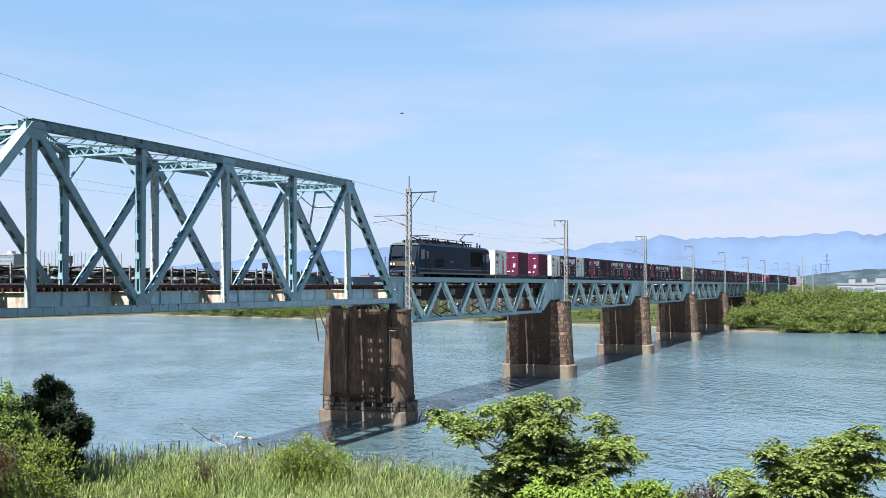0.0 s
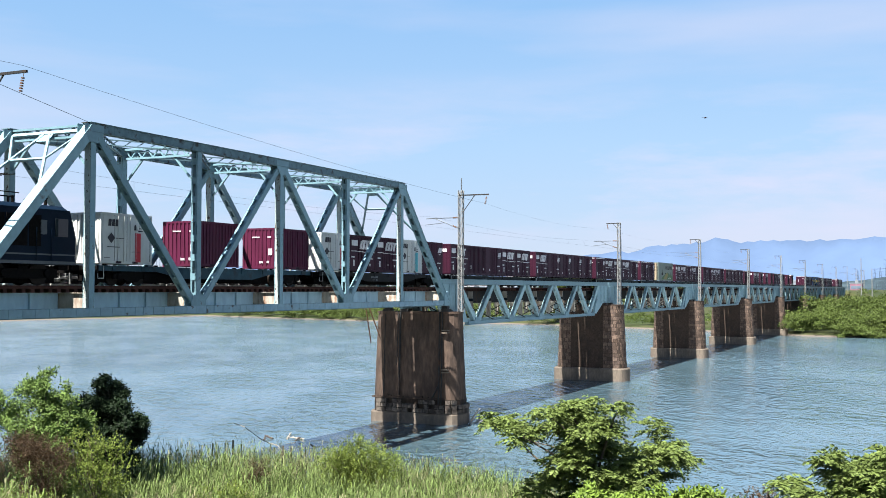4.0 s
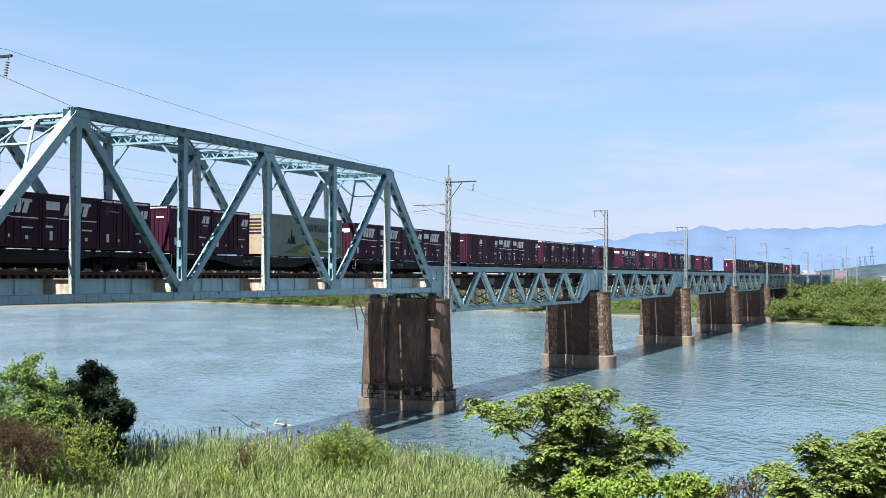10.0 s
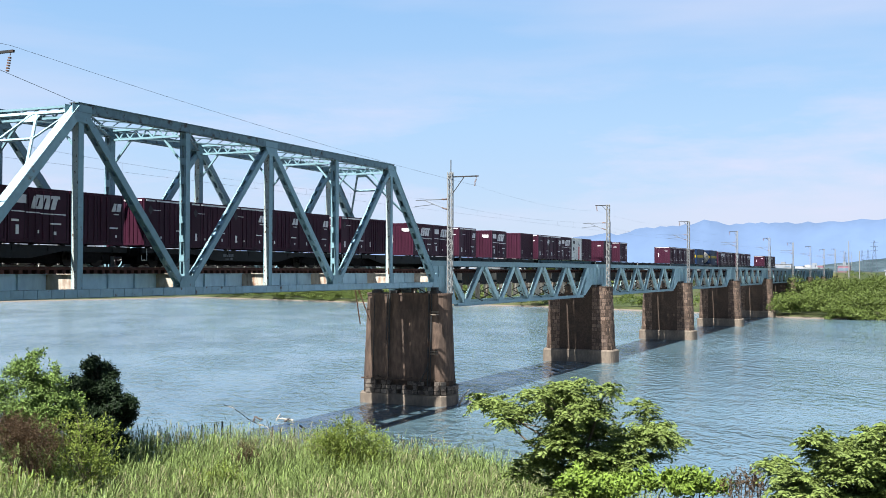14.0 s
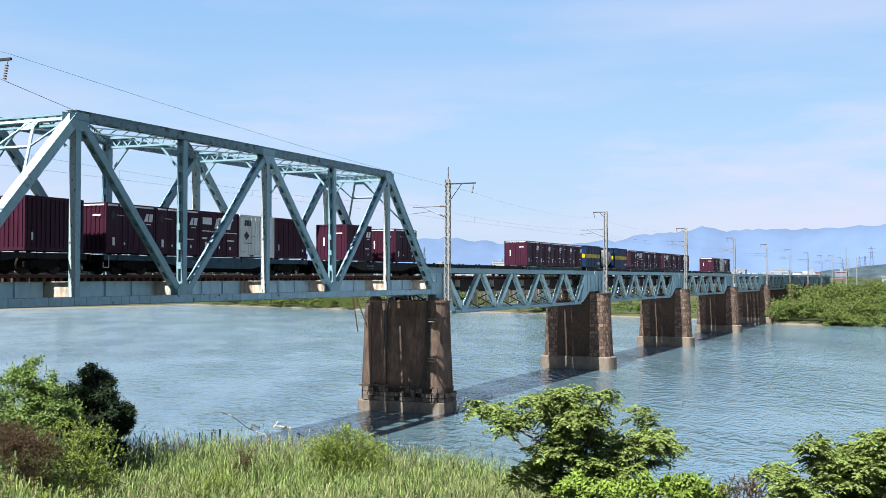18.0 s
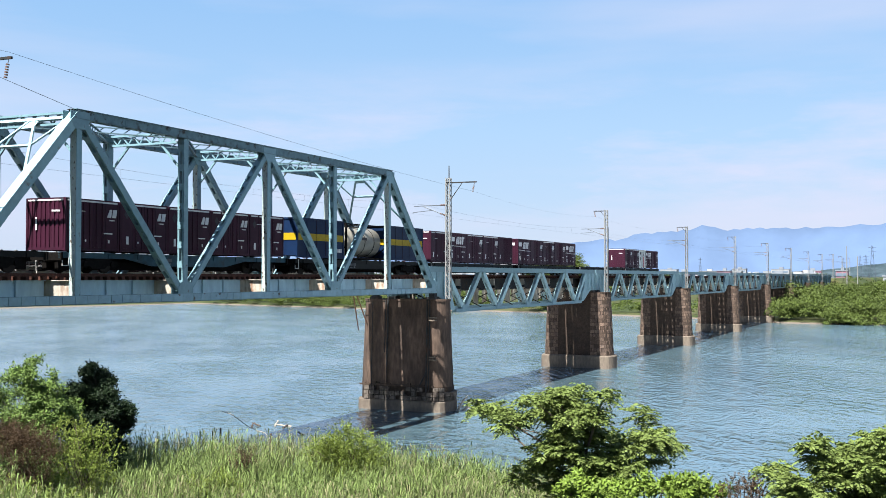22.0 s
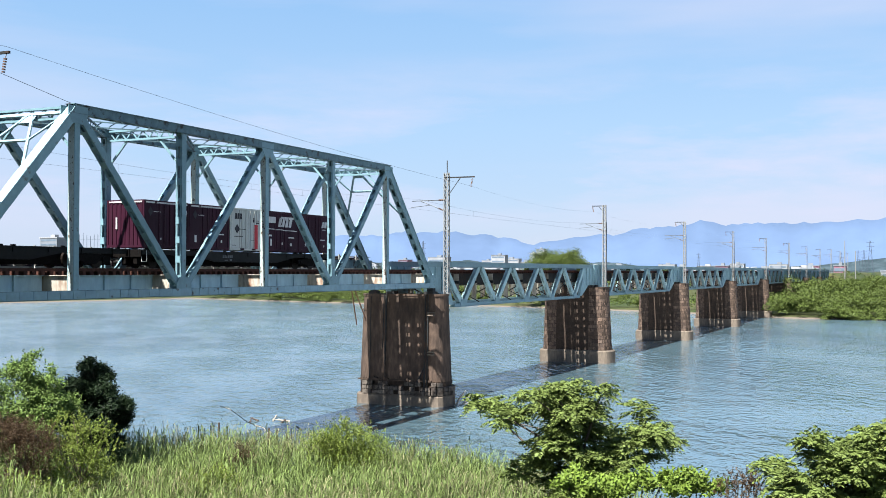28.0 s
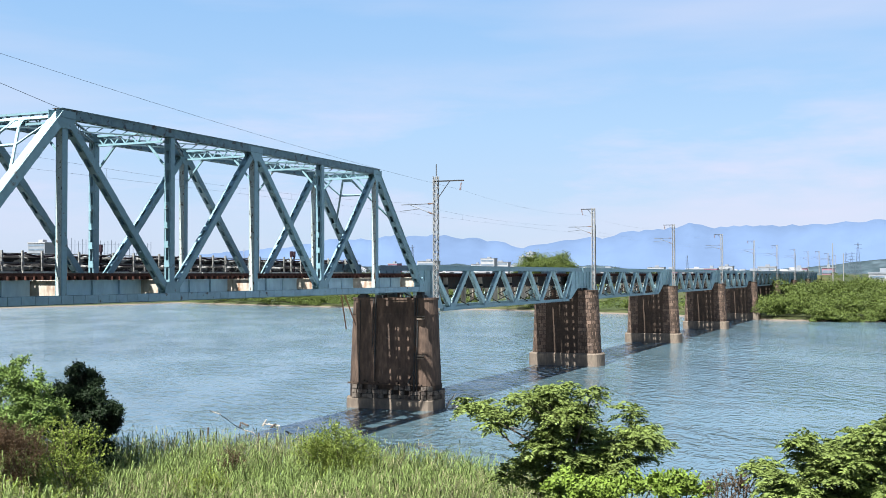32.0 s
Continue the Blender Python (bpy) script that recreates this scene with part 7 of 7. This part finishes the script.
def build_net():
    root = thing("sports_net", (228, 249, 3.0), "tall thin poles of a sports field net", "net")
    for i in range(24):
        u = i / 23
        x, y = 228.8 + 19.1 * u, 248.2 - 22.3 * u
        part("net_pole", Shape().rod((x, y, 2.0), (x, y, 24.0 - 1.2 * u + 0.5 * math.sin(i * 1.7)), 0.09, 5), PYLON, root)
    for z in (10, 13, 16, 19, 22.2):
        part("net_cable", Shape().rod((228.8, 248.2, z), (247.9, 225.9, z), 0.03, 4), PYLON, root)


build_net()


# ---- service walkway beyond the track ----
DUCT = material("pale_duct_concrete", (0.34, 0.33, 0.29), 0.85, grain=5, spread=0.2, stain=(0.12, 0.11, 0.09), stain_scale=2.0, stain_edge=(0.52, 0.66), bump=0.2, by_piece=0.2)
LAGGING = material("mottled_pipe_lagging", (0.21, 0.21, 0.20), 0.7, grain=4, spread=0.3, stain=(0.02, 0.019, 0.019), stain_scale=2.4, stain_edge=(0.45, 0.51), bump=0.4, by_piece=0.35, stretch=(0.4, 1, 1))
POST = material("galvanised_post", (0.20, 0.20, 0.19), 0.6, 0.1, grain=8, spread=0.2, stain=(0.05, 0.045, 0.04), stain_scale=5, bump=0.1, by_piece=0.3)
PIPE = material("pale_grey_pipe", (0.0765, 0.07905, 0.0816), 0.5, grain=2, spread=0.12, stain=(0.102, 0.0918, 0.0816), stain_scale=0.7, bump=0.05)


def build_walkway():
    root = thing("service_walkway", (-26, 6.2, RAIL - 0.45), "service walkway with thick lagged pipes and posts behind the track", "walkway")
    a, b = -51.0, -2.6
    part("deck", Shape().box(a, b, 5.6, 6.75, RAIL - 0.5, RAIL - 0.40), STEEL_DARK, root)
    part("deck", Shape().box(-2.4, 372, 4.67, 6.75, RAIL - 0.5, RAIL - 0.40), STEEL_DARK, root)
    for k in range(9):
        x = -47 + k * SPAN
        part("bracket", Shape().box(x - 0.15, x + 0.15, 4.3, 6.2, RAIL - 0.8, RAIL - 0.5), STEEL_DARK, root)
    for y, z, r in ((6.0, RAIL - 0.12, 0.20), (6.2, RAIL + 0.30, 0.21), (6.35, RAIL + 0.74, 0.22)):      # lagged pipes in uneven lengths
        x, i = a, 0
        while x < b - 0.3:
            n = min(2.6 + 1.4 * noise.noise((x * 0.31, z, 0)), b - x)
            k = 1 + 0.08 * noise.noise((i * 1.9, z, 3))
            dz = 0.05 * noise.noise((i * 1.1, z, 7))
            part("pipe", Shape().rod((x, y, z + dz), (x + n - 0.05, y, z + dz), r * k, 12).rod((x + n - 0.12, y, z + dz), (x + n, y, z + dz), r * k + 0.03, 12), LAGGING, root)
            x, i = x + n, i + 1
    x, i = a, 0
    while x < b - 0.5:
        n = min(3.0 + 0.8 * noise.noise((x, 1.0, 6.0)), b - x)
        part("cable_duct", Shape().box(x, x + n - 0.06, 5.36, 5.5, RAIL - 0.10, RAIL + 0.10), DUCT, root, "pale concrete cable duct")
        x, i = x + n, i + 1
    for z, r in ((RAIL + 0.52, 0.035), (RAIL + 0.05, 0.05), (RAIL + 1.0, 0.03)):
        part("handrail", Shape().rod((a, 5.62, z), (b, 5.62, z), r, 6), PIPE, root)
    for z0, sag, r, n in ((RAIL + 1.0, 0.16, 0.06, 2.1), (RAIL + 0.58, 0.14, 0.05, 2.7), (RAIL + 0.16, 0.10, 0.045, 1.7)):
        c = Shape()
        for i in range(int((b - a) / n)):
            catenary(c, (a + i * n, 5.74, z0), (a + (i + 1) * n, 5.74, z0 + 0.04 * (i % 3 - 1)), sag * (0.6 + 0.5 * ((i * 7) % 5) / 4), r, 5)
        part("cable", c, SEAM, root, "black sagging cable")["kind"] = "stuff"
    first = part("post", Shape().box(-0.05, 0.05, 5.5, 5.6, RAIL - 0.4, RAIL + 1.15).box(-0.11, 0.11, 5.48, 5.5, RAIL + 0.42, RAIL + 0.60), POST, root)
    k = 0
    while a + k * 1.35 < b:
        alike("post", first, (a + k * 1.35 + (0.4 if k % 4 == 3 else 0), 0, 0), root)
        k += 1
    for x in (-33.2, -32.7, -12.6, -12.2):                    # cable heads with stubby insulators
        part("cable_head", Shape().rod((x, 5.9, RAIL - 0.4), (x, 5.9, RAIL + 1.45), 0.06, 8).rod((x, 5.9, RAIL + 1.2), (x, 5.9, RAIL + 1.6), 0.11, 8), SEAM, root, "dark cable head")
    for i in range(5):                                       # parapet sheets over the first pier
        part("parapet_sheet", Shape().box(-9.2 + i * 1.32, -7.92 + i * 1.32, 5.44, 5.47, RAIL - 0.3, RAIL + 0.72), STEEL_DEEP, root, "weathered blue-grey parapet sheet")


build_walkway()


# ---- a bird ----
def build_bird():
    root = thing("bird", (0, 0, 0), "small dark bird gliding over the river", "bird")
    part("body", Shape().rod((-0.22, 0, 0), (0.0, 0, 0), 0.02, 8, 0.06).rod((0.0, 0, 0), (0.2, 0, 0), 0.06, 8, 0.03), SEAM, root)
    for e in (-1, 1):
        part("wing", Shape().prism([(-0.08, 0.0), (0.10, 0.0), (0.04, 0.36), (-0.08, 0.34)], 0.0, 0.015, "z") if e > 0 else Shape().prism([(-0.08, 0.0), (0.10, 0.0), (0.04, -0.36), (-0.08, -0.34)], 0.0, 0.015, "z"), SEAM, root)
    part("tail", Shape().prism([(-0.2, -0.02), (-0.2, 0.02), (-0.36, 0.06), (-0.36, -0.06)], 0, 0.012, "z"), SEAM, root)
    return root


bird = build_bird()


def motions():
    """The train rolls towards -X at about 16 metres a second."""
    drift = [(0, -0.3), (4, -0.9), (8, -0.9), (12, -0.4), (16, 0.1), (20, 0.0), (24, 0.1), (28, -0.2), (32, -0.2)]
    for ob, start in moving:
        z = ob.location.z
        walk(ob, [(t, pose(start + d - 16.0 * t, TRACK, z)) for t, d in drift])
    flight = [(0, 27.4, 12.9, 29.7), (0.5, 28.7, 10.0, 29.6), (1, 29.9, 6.9, 29.5), (1.5, 31.1, 3.9, 29.2), (2, 32.2, 0.7, 29.2), (2.5, 33.2, -2.5, 29.2), (3, 34.0, -5.5, 29.2),
              (3.5, 34.9, -9.1, 29.1), (5.5, 37.3, -22.8, 28.4), (6, 37.8, -26.7, 27.9), (10, 42, -57, 27), (20, 52, -130, 26), (32, 64, -220, 26)]
    walk(bird, [(t, pose(x, y, z, 0, 0, -72)) for t, x, y, z in flight])


motions()
